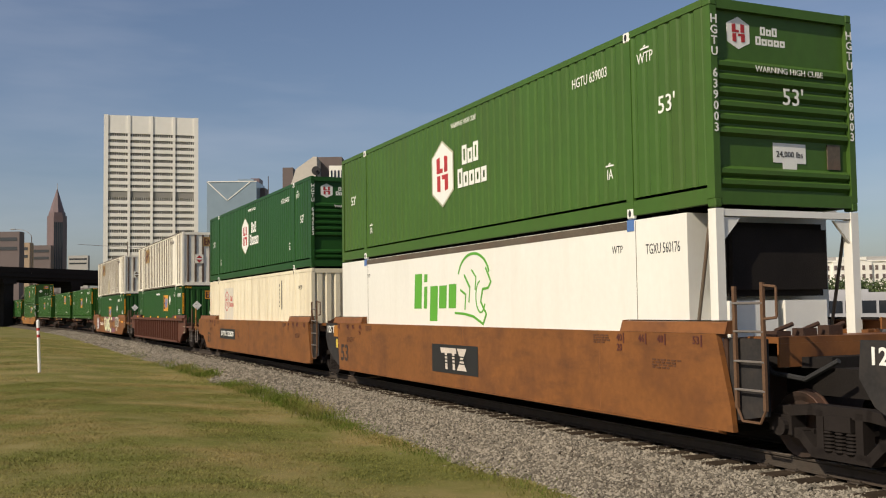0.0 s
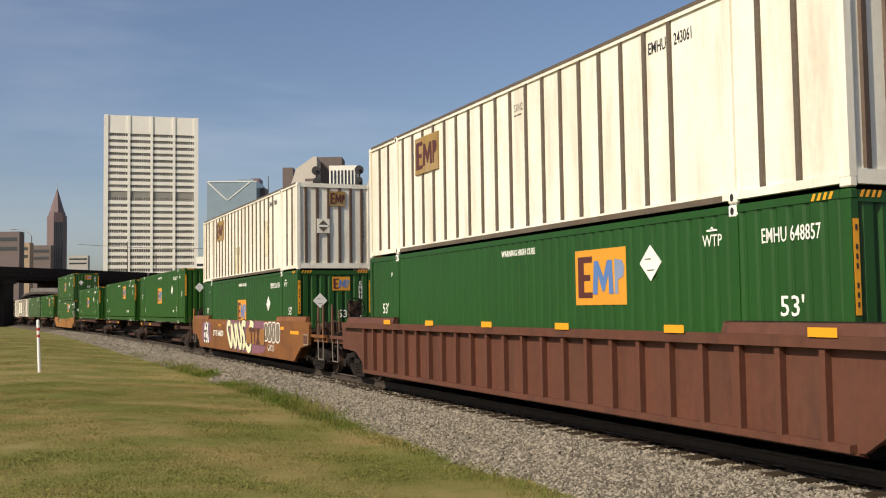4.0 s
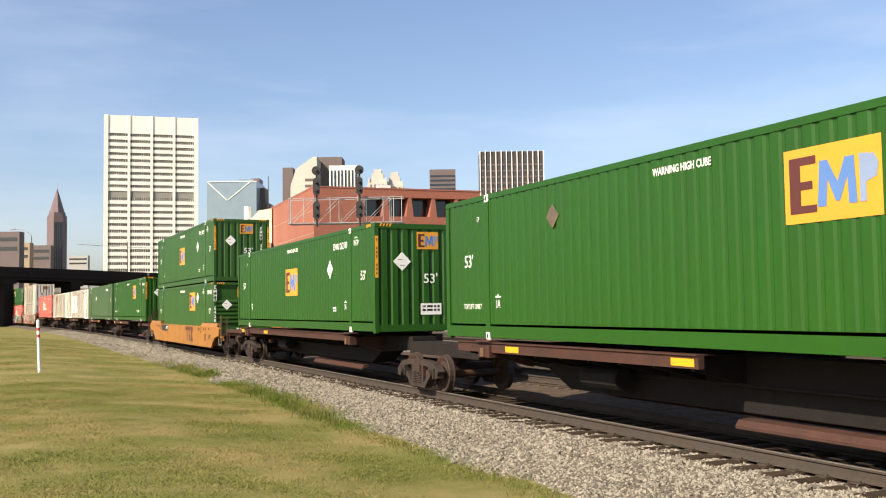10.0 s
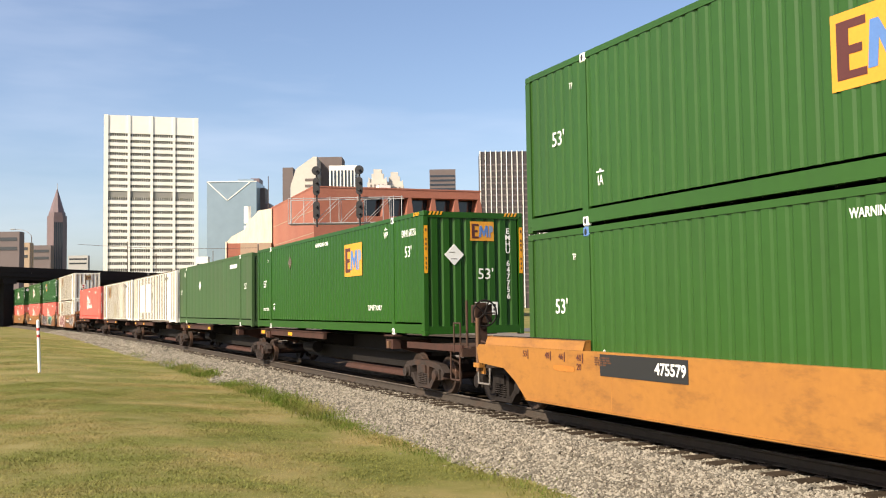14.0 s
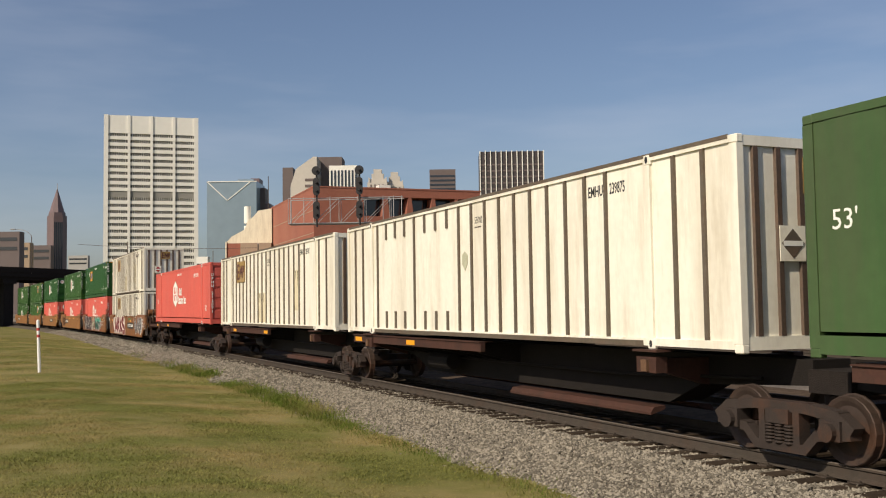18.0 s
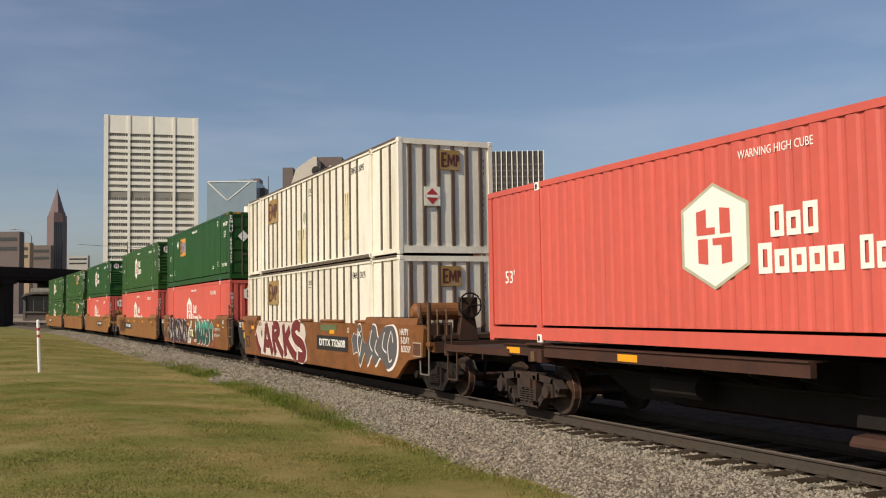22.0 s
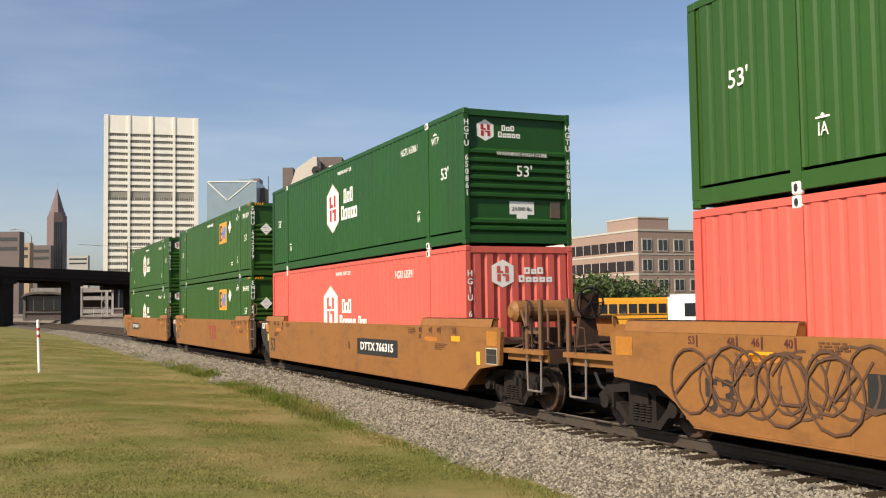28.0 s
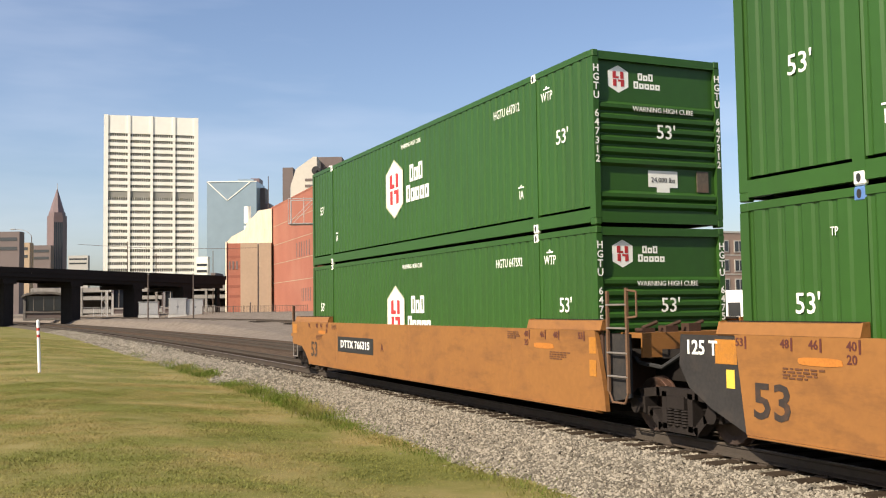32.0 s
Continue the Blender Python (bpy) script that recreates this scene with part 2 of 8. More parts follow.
def words(text, size, material, parent, at, face="side", bold=0.0, name="lettering", squeeze=1.0):
    """Lettering from the built-in font, lying on a side (seen from -y) or an end (seen from +x)."""
    key = (text, size, material.name, bold, squeeze)
    if key not in GLYPHS:
        c = bpy.data.curves.new("lettering", "FONT")
        c.body, c.size, c.align_x, c.align_y, c.offset, c.resolution_u = text, size, "CENTER", "CENTER", bold, 2
        c.extrude = 0.002
        tmp = bpy.data.objects.new("lettering", c)
        scene.collection.objects.link(tmp)
        me = bpy.data.meshes.new_from_object(tmp)
        bpy.data.objects.remove(tmp)
        bpy.data.curves.remove(c)
        if squeeze != 1.0:
            me.transform(Matrix.Diagonal((squeeze, 1, 1, 1)))
        me.materials.clear()
        me.materials.append(material)
        GLYPHS[key] = me
    turn = pose(*at, 90, 0, 0) if face == "side" else pose(*at, 90, 0, 90)
    return put(name, GLYPHS[key], parent, turn)


def decal(name, outlines, material, parent, at, face="side", label="", depth=0.003):
    """Painted shapes as thin plates; outlines in (right, up) from the point at."""
    bm = bmesh.new()
    for i, o in enumerate(outlines):
        prism(bm, o, "z", 0, depth + 0.0005 * (i % 12))
    turn = pose(*at, 90, 0, 0) if face == "side" else pose(*at, 90, 0, 90)
    return part(name, bm, material, parent, label, turn)


def brush(name, pts, w, material, parent, at, face="side", label=""):
    """One sprayed or painted line of width w through pts, as one thin plate."""
    bm = bmesh.new()
    n = len(pts)
    rows = []
    for i, (x, y) in enumerate(pts):
        a, b = pts[max(0, i - 1)], pts[min(n - 1, i + 1)]
        d = math.hypot(b[0] - a[0], b[1] - a[1]) or 1
        nx, ny = -(b[1] - a[1]) / d * w / 2, (b[0] - a[0]) / d * w / 2
        z = 0.003 + 0.0004 * (i % 20)
        rows.append([bm.verts.new(p) for p in ((x + nx, y + ny, 0), (x + nx, y + ny, z), (x - nx, y - ny, z), (x - nx, y - ny, 0))])
    for a, b in zip(rows, rows[1:]):
        for k in range(3):
            bm.faces.new((a[k], a[k + 1], b[k + 1], b[k]))
    bm.faces.new(rows[0])
    bm.faces.new(rows[-1][::-1])
    turn = pose(*at, 90, 0, 0) if face == "side" else pose(*at, 90, 0, 90)
    return part(name, bm, material, parent, label, turn)


def rect(x0, x1, y0, y1):
    return [(x0, y0), (x1, y0), (x1, y1), (x0, y1)]


def stroke(pts, w):
    """A brush line of width w as a list of overlapping outlines."""
    out = []
    for (x0, y0), (x1, y1) in zip(pts, pts[1:]):
        d = math.hypot(x1 - x0, y1 - y0) or 1
        nx, ny, ex, ey = -(y1 - y0) / d * w / 2, (x1 - x0) / d * w / 2, (x1 - x0) / d * w * 0.3, (y1 - y0) / d * w * 0.3
        out.append([(x0 - ex + nx, y0 - ey + ny), (x0 - ex - nx, y0 - ey - ny), (x1 + ex - nx, y1 + ey - ny), (x1 + ex + nx, y1 + ey + ny)])
    return out


def curve(cx, cy, rx, ry, a0, a1, n=10):
    return [(cx + rx * math.cos(radians(a0 + (a1 - a0) * i / n)), cy + ry * math.sin(radians(a0 + (a1 - a0) * i / n))) for i in range(n + 1)]


# ---- ground, ballast, track ----
GREEN, STRAW = (0.142, 0.144, 0.042), (0.270, 0.212, 0.095)
grass = mat("mown_grass", GREEN, 0.9, var=0.16, scale=0.4, bump=0.5, bscale=22, spread=(0.42, 0.62), dirt=STRAW, amount=0.75, dscale=0.36, spec=0.03)
# Bed colour kept darker than the stones, painting in the shade of their gaps.
gravel = mat("grey_ballast", (0.115, 0.098, 0.078), 0.9, var=0.45, scale=3.0, bump=1.0, bscale=16, dirt=(0.10, 0.082, 0.06), amount=0.6, dscale=9, spec=0.03)
stone = mat("ballast_stone", (0.212, 0.188, 0.148), 0.9, var=0.42, scale=4, island=True, spec=0.08)
# Dark ballast, taken near black to put the shade under the train into colour.
dark_shade_ballast = mat("brown_shade_ballast", (0.026, 0.021, 0.017), 0.9, var=0.4, scale=3.0, bump=1.0, bscale=16, dirt=(0.016, 0.013, 0.011), amount=0.6, dscale=5, spec=0.0)
pale_gravel = mat("pale_gravel", (0.175, 0.145, 0.113), 0.9, var=0.5, scale=1.6, bump=1.0, bscale=9, dirt=(0.13, 0.10, 0.08), amount=0.6, dscale=0.6, spec=0.2)
asphalt = mat("asphalt", (0.085, 0.083, 0.08), 0.9, var=0.2, scale=0.2, bump=0.3, bscale=20)
concrete = mat("pale_concrete", (0.44, 0.42, 0.38), 0.85, var=0.12, scale=0.2, dirt=(0.25, 0.23, 0.2), amount=0.4, dscale=0.4)
# Near-black concrete for every part of the road bridge.
bridge_dark = mat("near_black_concrete", (0.024, 0.020, 0.018), 0.9, spec=0.15, var=0.3, scale=0.3, dirt=(0.02, 0.018, 0.016), amount=0.6, dscale=0.3)
brick_red = mat("red_brick_wall", (0.30, 0.105, 0.065), 0.85, var=0.14, scale=0.15, dirt=(0.36, 0.17, 0.11), amount=0.4, dscale=0.08)
brick_tan = mat("tan_render_wall", (0.34, 0.25, 0.17), 0.85, var=0.10, scale=0.15)
tower_white = mat("white_concrete", (0.78, 0.76, 0.69), 0.7, var=0.05, scale=0.02)
tower_shade = mat("recessed_windows", (0.12, 0.115, 0.10), 0.5, var=0.3, scale=0.05)
tower_band = mat("grey_louvre_band", (0.26, 0.25, 0.22), 0.7, var=0.1, scale=0.1)
granite = mat("rose_granite", (0.155, 0.105, 0.105), 0.5, var=0.1, scale=0.02)
glass_blue = mat("blue_grey_glass_wall", (0.215, 0.285, 0.335), 0.25, var=0.10, scale=0.01, spec=0.6)
haze_grey = mat("grey_concrete_far", (0.36, 0.35, 0.33), 0.8, var=0.06, scale=0.02)
pale_stone = mat("pale_stone_far", (0.50, 0.46, 0.40), 0.8, var=0.08, scale=0.05)
haze_dark = mat("dark_stone_far", (0.13, 0.10, 0.092), 0.7, var=0.1, scale=0.02)
leaf = mat("tree_leaf", (0.055, 0.085, 0.022), 0.7, var=0.4, scale=0.6, island=True)
bark = mat("bark", (0.09, 0.07, 0.05), 0.9, var=0.3, scale=3)
white_paint = mat("white_vehicle_paint", (0.80, 0.79, 0.76), 0.35, var=0.03)
bus_grey = mat("grey_vehicle_paint", (0.36, 0.36, 0.37), 0.35, var=0.05)
bus_yellow = mat("school_bus_yellow", (0.72, 0.33, 0.02), 0.4, var=0.05)
galv = mat("galvanised_steel", (0.42, 0.41, 0.39), 0.5, 0.5, var=0.15, scale=3)
signal_black = mat("signal_black", (0.014, 0.013, 0.013), 0.6)
post_white = mat("post_white", (0.80, 0.80, 0.78), 0.5, var=0.05)
post_red = mat("post_red", (0.45, 0.04, 0.03), 0.5)


def smooth_step(a, b, x):
    t = min(1, max(0, (x - a) / (b - a)))
    return t * t * (3 - 2 * t)


def bank(q, p):
    """1 where the land beyond the track is raised, 0 at the level yard."""
    return smooth_step(-20, -80, q) * smooth_step(6, -14, spot(q, p).x)


def ground_z(q, p):
    """Height of the land; the lawn rises from the ballast towards the camera."""
    lawn = -0.52 + 0.34 * smooth_step(3.4, 9.0, p) + 0.10 * smooth_step(-20, -90, q)
    back = -0.55 + bank(q, p) * (0.80 * smooth_step(-8.2, -11.0, p) + 1.0 * smooth_step(-21, -32, p))
    z = lawn if p > 0 else back
    if 2.5 < p < 40 and -80 < q < 60:
        z += 0.035 * noise.noise(Vector((q * 0.35, p * 0.35, 3.0)))
    return z


def sheet(name, qs, ps, zf, material, label, category, kind="structure", lift=0.0):
    vs, fs = [], []
    for q in qs:
        for p in ps:
            c = spot(q, p)
            vs.append((c.x, c.y, zf(q, p) + lift))
    n = len(ps)
    for i in range(len(qs) - 1):
        for j in range(n - 1):
            a = i * n + j
            fs.append((a, a + n, a + n + 1, a + 1))
    me = bpy.data.meshes.new(name)
    me.from_pydata(vs, [], fs)
    me.materials.append(material)
    for f in me.polygons:
        f.use_smooth = True
    me.update()
    if me.polygons[len(me.polygons) // 2].normal.z < 0:
        me.flip_normals()
    return tagged(new(name, me), label, category, "", kind)


def steps(a, b, d):
    n = max(1, round((b - a) / d))
    return [a + (b - a) * i / n for i in range(n + 1)]


QS = [-2600, -1800, -1200, -800, -560] + steps(-420, -90, 6) + steps(-88, -32, 2) + steps(-31, 40, 0.5) + steps(44, 120, 4) + steps(140, 440, 20) + [700, 1200, 2000]
PS = [-1800, -900, -400, -200, -100, -60, -40, -25, -16, -12, -9, -7, -6, -5, -4, -3.2, -2.4, 0, 2.0, 2.6] + steps(3.0, 12, 0.4) + [14, 17, 21, 26, 33, 45, 70, 120, 250, 600, 1500]
ground = sheet("ground", QS, PS, ground_z, grass, "mown lawn of green and straw-coloured grass", "lawn")


def ballast_z(q, p):
    a = abs(p)
    top = -0.215
    if a < 1.40:
        return top
    return top - 0.335 * smooth_step(1.40, 3.55, a) - 0.03 * noise.noise(Vector((q * 0.7, p * 0.9, 7.0)))


BQ = steps(-420, -60, 5) + steps(-58, -10, 1.0) + steps(-9.5, 40, 0.4) + steps(44, 420, 8)
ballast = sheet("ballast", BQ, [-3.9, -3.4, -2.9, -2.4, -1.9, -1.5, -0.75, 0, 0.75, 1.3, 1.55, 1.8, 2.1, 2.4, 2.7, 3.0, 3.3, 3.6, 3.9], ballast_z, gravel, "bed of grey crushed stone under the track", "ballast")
# Up to the near rail the train's shade is painted into the bed.
ballast.data.materials.append(dark_shade_ballast)
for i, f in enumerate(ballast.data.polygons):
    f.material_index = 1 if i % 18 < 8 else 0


def yard_z(q, p):
    b = bank(q, p)
    rough = 0.22 * noise.noise(Vector((q * 0.8, p * 0.8, 11.0))) + 0.12 * noise.noise(Vector((q * 2.3, p * 2.3, 4.0)))
    return -0.24 + b * (0.85 * smooth_step(-8.2, -10.4, p) + rough * smooth_step(-8.2, -8.8, p) + 0.80 * smooth_step(-21, -32, p)) - 0.45 * (1 - b) * smooth_step(-28, -36, p)


second_bed = sheet("ballast", steps(-420, 420, 6), [-8.6, -7.5, -6.4, -5.8, -4.4, -3.0, -2.6, -2.0], lambda q, p: -0.20 - 0.05 * smooth_step(1.5, 2.6, abs(p + 4.4)), mat("rusty_brown_ballast", (0.098, 0.072, 0.053), 0.9, var=0.4, scale=3.0, bump=1.0, bscale=16, dirt=(0.03, 0.023, 0.018), amount=0.6, dscale=4, spec=0.0), "dark oily ballast of the second track", "ballast")
yard = sheet("gravel_yard", steps(-420, -150, 12) + steps(-148, -24, 1.2) + steps(-16, 420, 12), [-75, -60, -48, -40, -36, -32, -29, -26, -23.5, -21, -17, -15.5, -14.5, -13.5, -12.7, -12, -11.4, -10.8, -10.2, -9.6, -9.0, -8.6, -8.2], yard_z, pale_gravel, "wide pale gravel bank beyond the track", "gravel")
parking = sheet("pavement", steps(-60, 300, 12), [-320, -200, -120, -60, -36], lambda q, p: -0.47, asphalt, "grey asphalt parking yard", "pavement")


def third_z(q):
    return 0.02 + 0.80 * bank(q, -19)


def rail(q0, q1, p, z, dq, name, head=True):
    prof = [(-0.07, -0.17), (0.07, -0.17), (0.07, -0.155), (0.012, -0.13), (0.012, -0.045), (0.036, -0.03), (0.036, -0.004), (0.028, 0.0), (-0.028, 0.0), (-0.036, -0.004), (-0.036, -0.03), (-0.012, -0.045), (-0.012, -0.13), (-0.07, -0.155)]
    vs, fs = [], []
    qs = steps(q0, q1, dq)
    for q in qs:
        for a, h in prof:
            c = spot(q, p + a)
            vs.append((c.x, c.y, (z if head else third_z(q)) + h))
    n = len(prof)
    for i in range(len(qs) - 1):
        for j in range(n):
            a, b = i * n + j, i * n + (j + 1) % n
            fs.append((a, b, b + n, a + n))
    me = bpy.data.meshes.new("rail")
    me.from_pydata(vs, [], fs)
    me.materials.append(rail_web)
    me.materials.append(rail_head)
    for i, f in enumerate(me.polygons):
        f.material_index = 1 if name == "rail" and i % n in (6, 7, 8) else 0
    me.update()
    return tagged(new("rail", me), "steel rail with rusty web and polished head", "rail", "rails", "structure")


for p in (-0.755, 0.755):
    # The far rail has no pale head; the cars' shade is put into its colour.
    rail(-420, 420, p, 0.0, 3.0, "rail" if p > 0 else "dark_rail")
BACK_P, BACK_Z = -19.0, 0.62
for p in (-0.755, 0.755):
    rail(-420, 420, BACK_P + p, 0.0, 6.0, "dark_rail", False)
    rail(-420, 420, -4.4 + p, 0.0, 6.0, "dark_rail")
sheet("ballast", steps(-420, 420, 8), [BACK_P - 2.8, BACK_P - 1.6, BACK_P, BACK_P + 1.6, BACK_P + 2.8], lambda q, p: third_z(q) - 0.17 - 0.2 * smooth_step(1.5, 2.8, abs(p - BACK_P)), dark_shade_ballast, "dark ballast of the third track", "ballast")

tie_meshes = []
for k in range(6):
    rnd = random.Random(k)
    b = bmesh.new()
    box(b, -0.115, 0.115, -1.30 - rnd.uniform(0, 0.12), 1.30, -0.36, -0.172)
    bmesh.ops.bevel(b, geom=b.edges[:], offset=0.012, segments=1, affect="EDGES")
    for v in b.verts:
        v.co += Vector((rnd.uniform(-.012, .012), rnd.uniform(-.03, .03), rnd.uniform(-.008, .0)))
    tie_meshes.append(finish(b, "tie", tie_wood))
track_bed = thing("track", "wooden ties under the main track", "railway track", "", "structure")
rnd = random.Random(5)
for i in range(200):
    q = -60 + i * 0.51
    a = line_pose(q) @ pose(0, rnd.uniform(-.05, .05), rnd.uniform(-.012, .006), 0, 0, rnd.uniform(-1.5, 1.5))
    put("tie", tie_meshes[i % 6], track_bed, a)
tp = stock("tie_plate", "tie_plate", rail_web, lambda b: (box(b, -0.09, 0.09, -0.17, 0.17, -0.176, -0.160), box(b, -0.05, -0.03, 0.09, 0.11, -0.17, -0.14), box(b, 0.03, 0.05, -0.11, -0.09, -0.17, -0.14)))
for i in range(110, 200):
    put("tie_plate", tp, track_bed, line_pose(-60 + i * 0.51) @ pose(0, -0.755, 0))


second_ties = bmesh.new()
for i in range(260):
    m = line_pose(-90 + i * 0.51, -4.4)
    for v in box(second_ties, -0.115, 0.115, -1.3, 1.3, -0.34, -0.172):
        v.co = m @ v.co
tagged(part("second_ties", second_ties, mat("oily_tie", (0.10, 0.075, 0.057), 0.9, spec=0.0, var=0.3, scale=5, bump=0.5, bscale=30), None), "wooden ties of the second track", "railway ties", "", "stuff")


def scatter_mesh(name, verts, faces, material, label, category):
    me = bpy.data.meshes.new(name)
    me.from_pydata(verts, [], faces)
    me.materials.append(material)
    me.update()
    return tagged(new(name, me), label, category, "", "stuff")


def spots(q, p):
    """spot() for many places at once."""
    yaw = radians(YAW)
    b = np.maximum(0.0, (Q1 - q) / RAD)
    along = np.where(q >= Q1, q - Q1, -RAD * np.sin(b))
    off = -RAD * (1 - np.cos(b)) 
    a = yaw + b
    x = BASE.x + math.sin(yaw) * along + math.cos(yaw) * off + np.cos(a) * (1.30 - p)
    y = BASE.y - math.cos(yaw) * along + math.sin(yaw) * off + np.sin(a) * (1.30 - p)
    return x, y


def stones(count, q0, q1, p0, p1, size, seed):
    """Crushed stone: bent octahedra lying on the ballast, joined into one mesh."""
    r = np.random.RandomState(seed)
    base = np.array([(1, 0, 0), (-1, 0, 0), (0, 1, 0), (0, -1, 0), (0, 0, 1), (0, 0, -1)], float)
    tri = np.array([(0, 2, 4), (2, 1, 4), (1, 3, 4), (3, 0, 4), (2, 0, 5), (1, 2, 5), (3, 1, 5), (0, 3, 5)])
    q, p = r.uniform(q0, q1, count), r.uniform(p0, p1, count)
    x, y = spots(q, p)
    z = np.array([ballast_z(a, b) if abs(b) < 3.9 else ground_z(a, b) for a, b in zip(q, p)])
    s = size * r.uniform(0.5, 1.0, count) * (1 + 0.7 * (r.uniform(0, 1, count) > 0.93))
    w = base[None] * (1 + r.uniform(-.4, .4, (count, 6, 3))) + r.uniform(-.25, .25, (count, 6, 3))
    w *= s[:, None, None] * np.stack([np.ones(count), r.uniform(.6, 1, count), r.uniform(.5, .85, count)], 1)[:, None, :]
    a, b = r.uniform(0, math.tau, count), r.uniform(-.7, .7, count)
    ca, sa, cb, sb = np.cos(a), np.sin(a), np.cos(b), np.sin(b)
    o = np.zeros(count)
    R = np.stack([np.stack([ca, -sa * cb, sa * sb], 1), np.stack([sa, ca * cb, -ca * sb], 1), np.stack([o, sb, cb], 1)], 1)
    V = np.einsum("nij,nkj->nki", R, w) + np.stack([x, y, z + s * 0.15], 1)[:, None, :]
    F = tri[None] + 6 * np.arange(count)[:, None, None]
    return V.reshape(-1, 3).tolist(), F.reshape(-1, 3).tolist()


scatter_mesh("ballast_stones", *stones(70000, 6, 31, 0.88, 3.45, 0.034, 1), stone, "loose grey crushed stones", "ballast")
scatter_mesh("ballast_stones", *stones(26000, -22, 6, 0.88, 3.4, 0.048, 2), stone, "loose grey crushed stones", "ballast")
scatter_mesh("ballast_stones", *stones(18000, -95, -22, 0.88, 3.4, 0.080, 4), stone, "loose grey crushed stones", "ballast")
scatter_mesh("ballast_stones", *stones(900, 6, 31, 3.4, 3.9, 0.034, 3), stone, "stray stones in the grass edge", "ballast")

def thin(m, share):
    """Lets part of the light through, as blades of grass do."""
    n, l = m.node_tree.nodes, m.node_tree.links
    b = n["Principled BSDF"]
    t, mix, out = n.new("ShaderNodeBsdfTranslucent"), n.new("ShaderNodeMixShader"), n["Material Output"]
    l.new(b.inputs["Base Color"].links[0].from_socket, t.inputs["Color"])
    mix.inputs[0].default_value = share
    l.new(b.outputs[0], mix.inputs[1])
    l.new(t.outputs[0], mix.inputs[2])
    l.new(mix.outputs[0], out.inputs["Surface"])
    return m


grass_blade = thin(mat("grass_blade", (0.222, 0.226, 0.066), 0.8, var=0.30, spread=(0.42, 0.62), scale=0.7, island=True, dirt=(0.41, 0.315, 0.14), amount=0.82, dscale=0.36, spec=0.03), 0.45)
weed_blade = thin(mat("weed_blade", (0.125, 0.165, 0.030), 0.8, var=0.35, scale=0.7, island=True, dirt=(0.36, 0.29, 0.11), amount=0.75, dscale=0.5, spec=0.04, spread=(0.46, 0.64)), 0.4)


def blades(q, p, size, h, w, seed):
    """Single bent blades of grass at the places q, p."""
    r = np.random.RandomState(seed)
    n = len(q)
    x, y = spots(q, p)
    z = np.array([ballast_z(a, b) if abs(b) < 3.3 else ground_z(a, b) for a, b in zip(q, p)]) - 0.01
    a, lean, hh = r.uniform(0, math.tau, n), r.uniform(0.5, 1.5, n), h * size * r.uniform(0.5, 1.3, n)
    dx, dy = np.cos(a) * w * size, np.sin(a) * w * size
    lx, ly = np.cos(a + 1.3) * hh * lean, np.sin(a + 1.3) * hh * lean
    V = np.stack([np.stack(v, 1) for v in ((x - dx, y - dy, z), (x + dx, y + dy, z), (x + lx * 0.45 + dx * 0.7, y + ly * 0.45 + dy * 0.7, z + hh * 0.65), (x + lx * 0.45 - dx * 0.7, y + ly * 0.45 - dy * 0.7, z + hh * 0.65), (x + lx, y + ly, z + hh))], 1).reshape(-1, 3)
    k = (5 * np.arange(n))[:, None]
    F = np.concatenate([k + np.array([(0, 1, 2, 3)]), k + np.array([(3, 2, 4, 4)])], 1).reshape(-1, 4)
    return V.tolist(), [f if f[2] != f[3] else f[:3] for f in F.tolist()]


r = np.random.RandomState(8)
for n, q0, q1, p1, rough, high, wide, seed in ((210000, 0, 25, 11.0, 0.6, 0.036, 0.0085, 3), (90000, -60, 0, 16.0, 0.35, 0.046, 0.013, 4)):
    q, p = r.uniform(q0, q1, n), r.uniform(3.22, p1, n)
    tuft = np.array([noise.noise(Vector((a * rough, b * rough, 5.0))) + 0.5 * noise.noise(Vector((a * rough * 4, b * rough * 4, 8.0))) for a, b in zip(q, p)])
    scatter_mesh("lawn_grass", *blades(q, p, np.clip(0.85 + 0.6 * tuft, 0.4, 1.6), high, wide, seed), grass_blade, "short green and straw-coloured grass blades", "grass")
wq, wp, ws = [], [], []
for q0, p0, k, spread, size in ((7.2, 3.25, 900, 2.0, 0.85), (9.8, 3.32, 800, 1.8, 0.75), (12.5, 3.45, 700, 2.2, 0.5), (-5, 3.1, 700, 1.4, 0.85), (-7.5, 3.15, 500, 1.6, 0.75), (1.2, 3.2, 700, 2.0, 0.75), (3.6, 3.2, 700, 1.8, 0.8), (-9.8, 3.1, 600, 1.5, 0.8), (-14, 3.1, 300, 2.6, 0.6), (-24, 3.1, 260, 4.0, 0.6), (16, 3.5, 700, 3.0, 0.40), (20, 3.55, 700, 3.0, 0.36), (24, 3.6, 600, 3.0, 0.36)):
    k = int(k * 1.6)
    wq.append(q0 + r.normal(size=k) * spread * 0.5)
    wp.append(p0 + r.normal(size=k) * 0.22)
    ws.append(size * r.uniform(0.6, 1.3, k))
scatter_mesh("weeds", *blades(np.concatenate(wq), np.concatenate(wp), np.concatenate(ws), 0.22, 0.010, 6), weed_blade, "tall weeds along the edge of the ballast", "weeds")

# marker post in the lawn
mp = thing("marker_post", "white post with red bands in the lawn", "post")
post_at = Vector((-14.6, 35.6, -0.30))
mp.matrix_basis = pose(post_at.x, post_at.y, post_at.z, 0, -2.2, 0)
bm = bmesh.new()
rod(bm, (0, 0, -0.1), (0, 0, 1.98), 0.055, 10)
part("shaft", bm, post_white, mp)
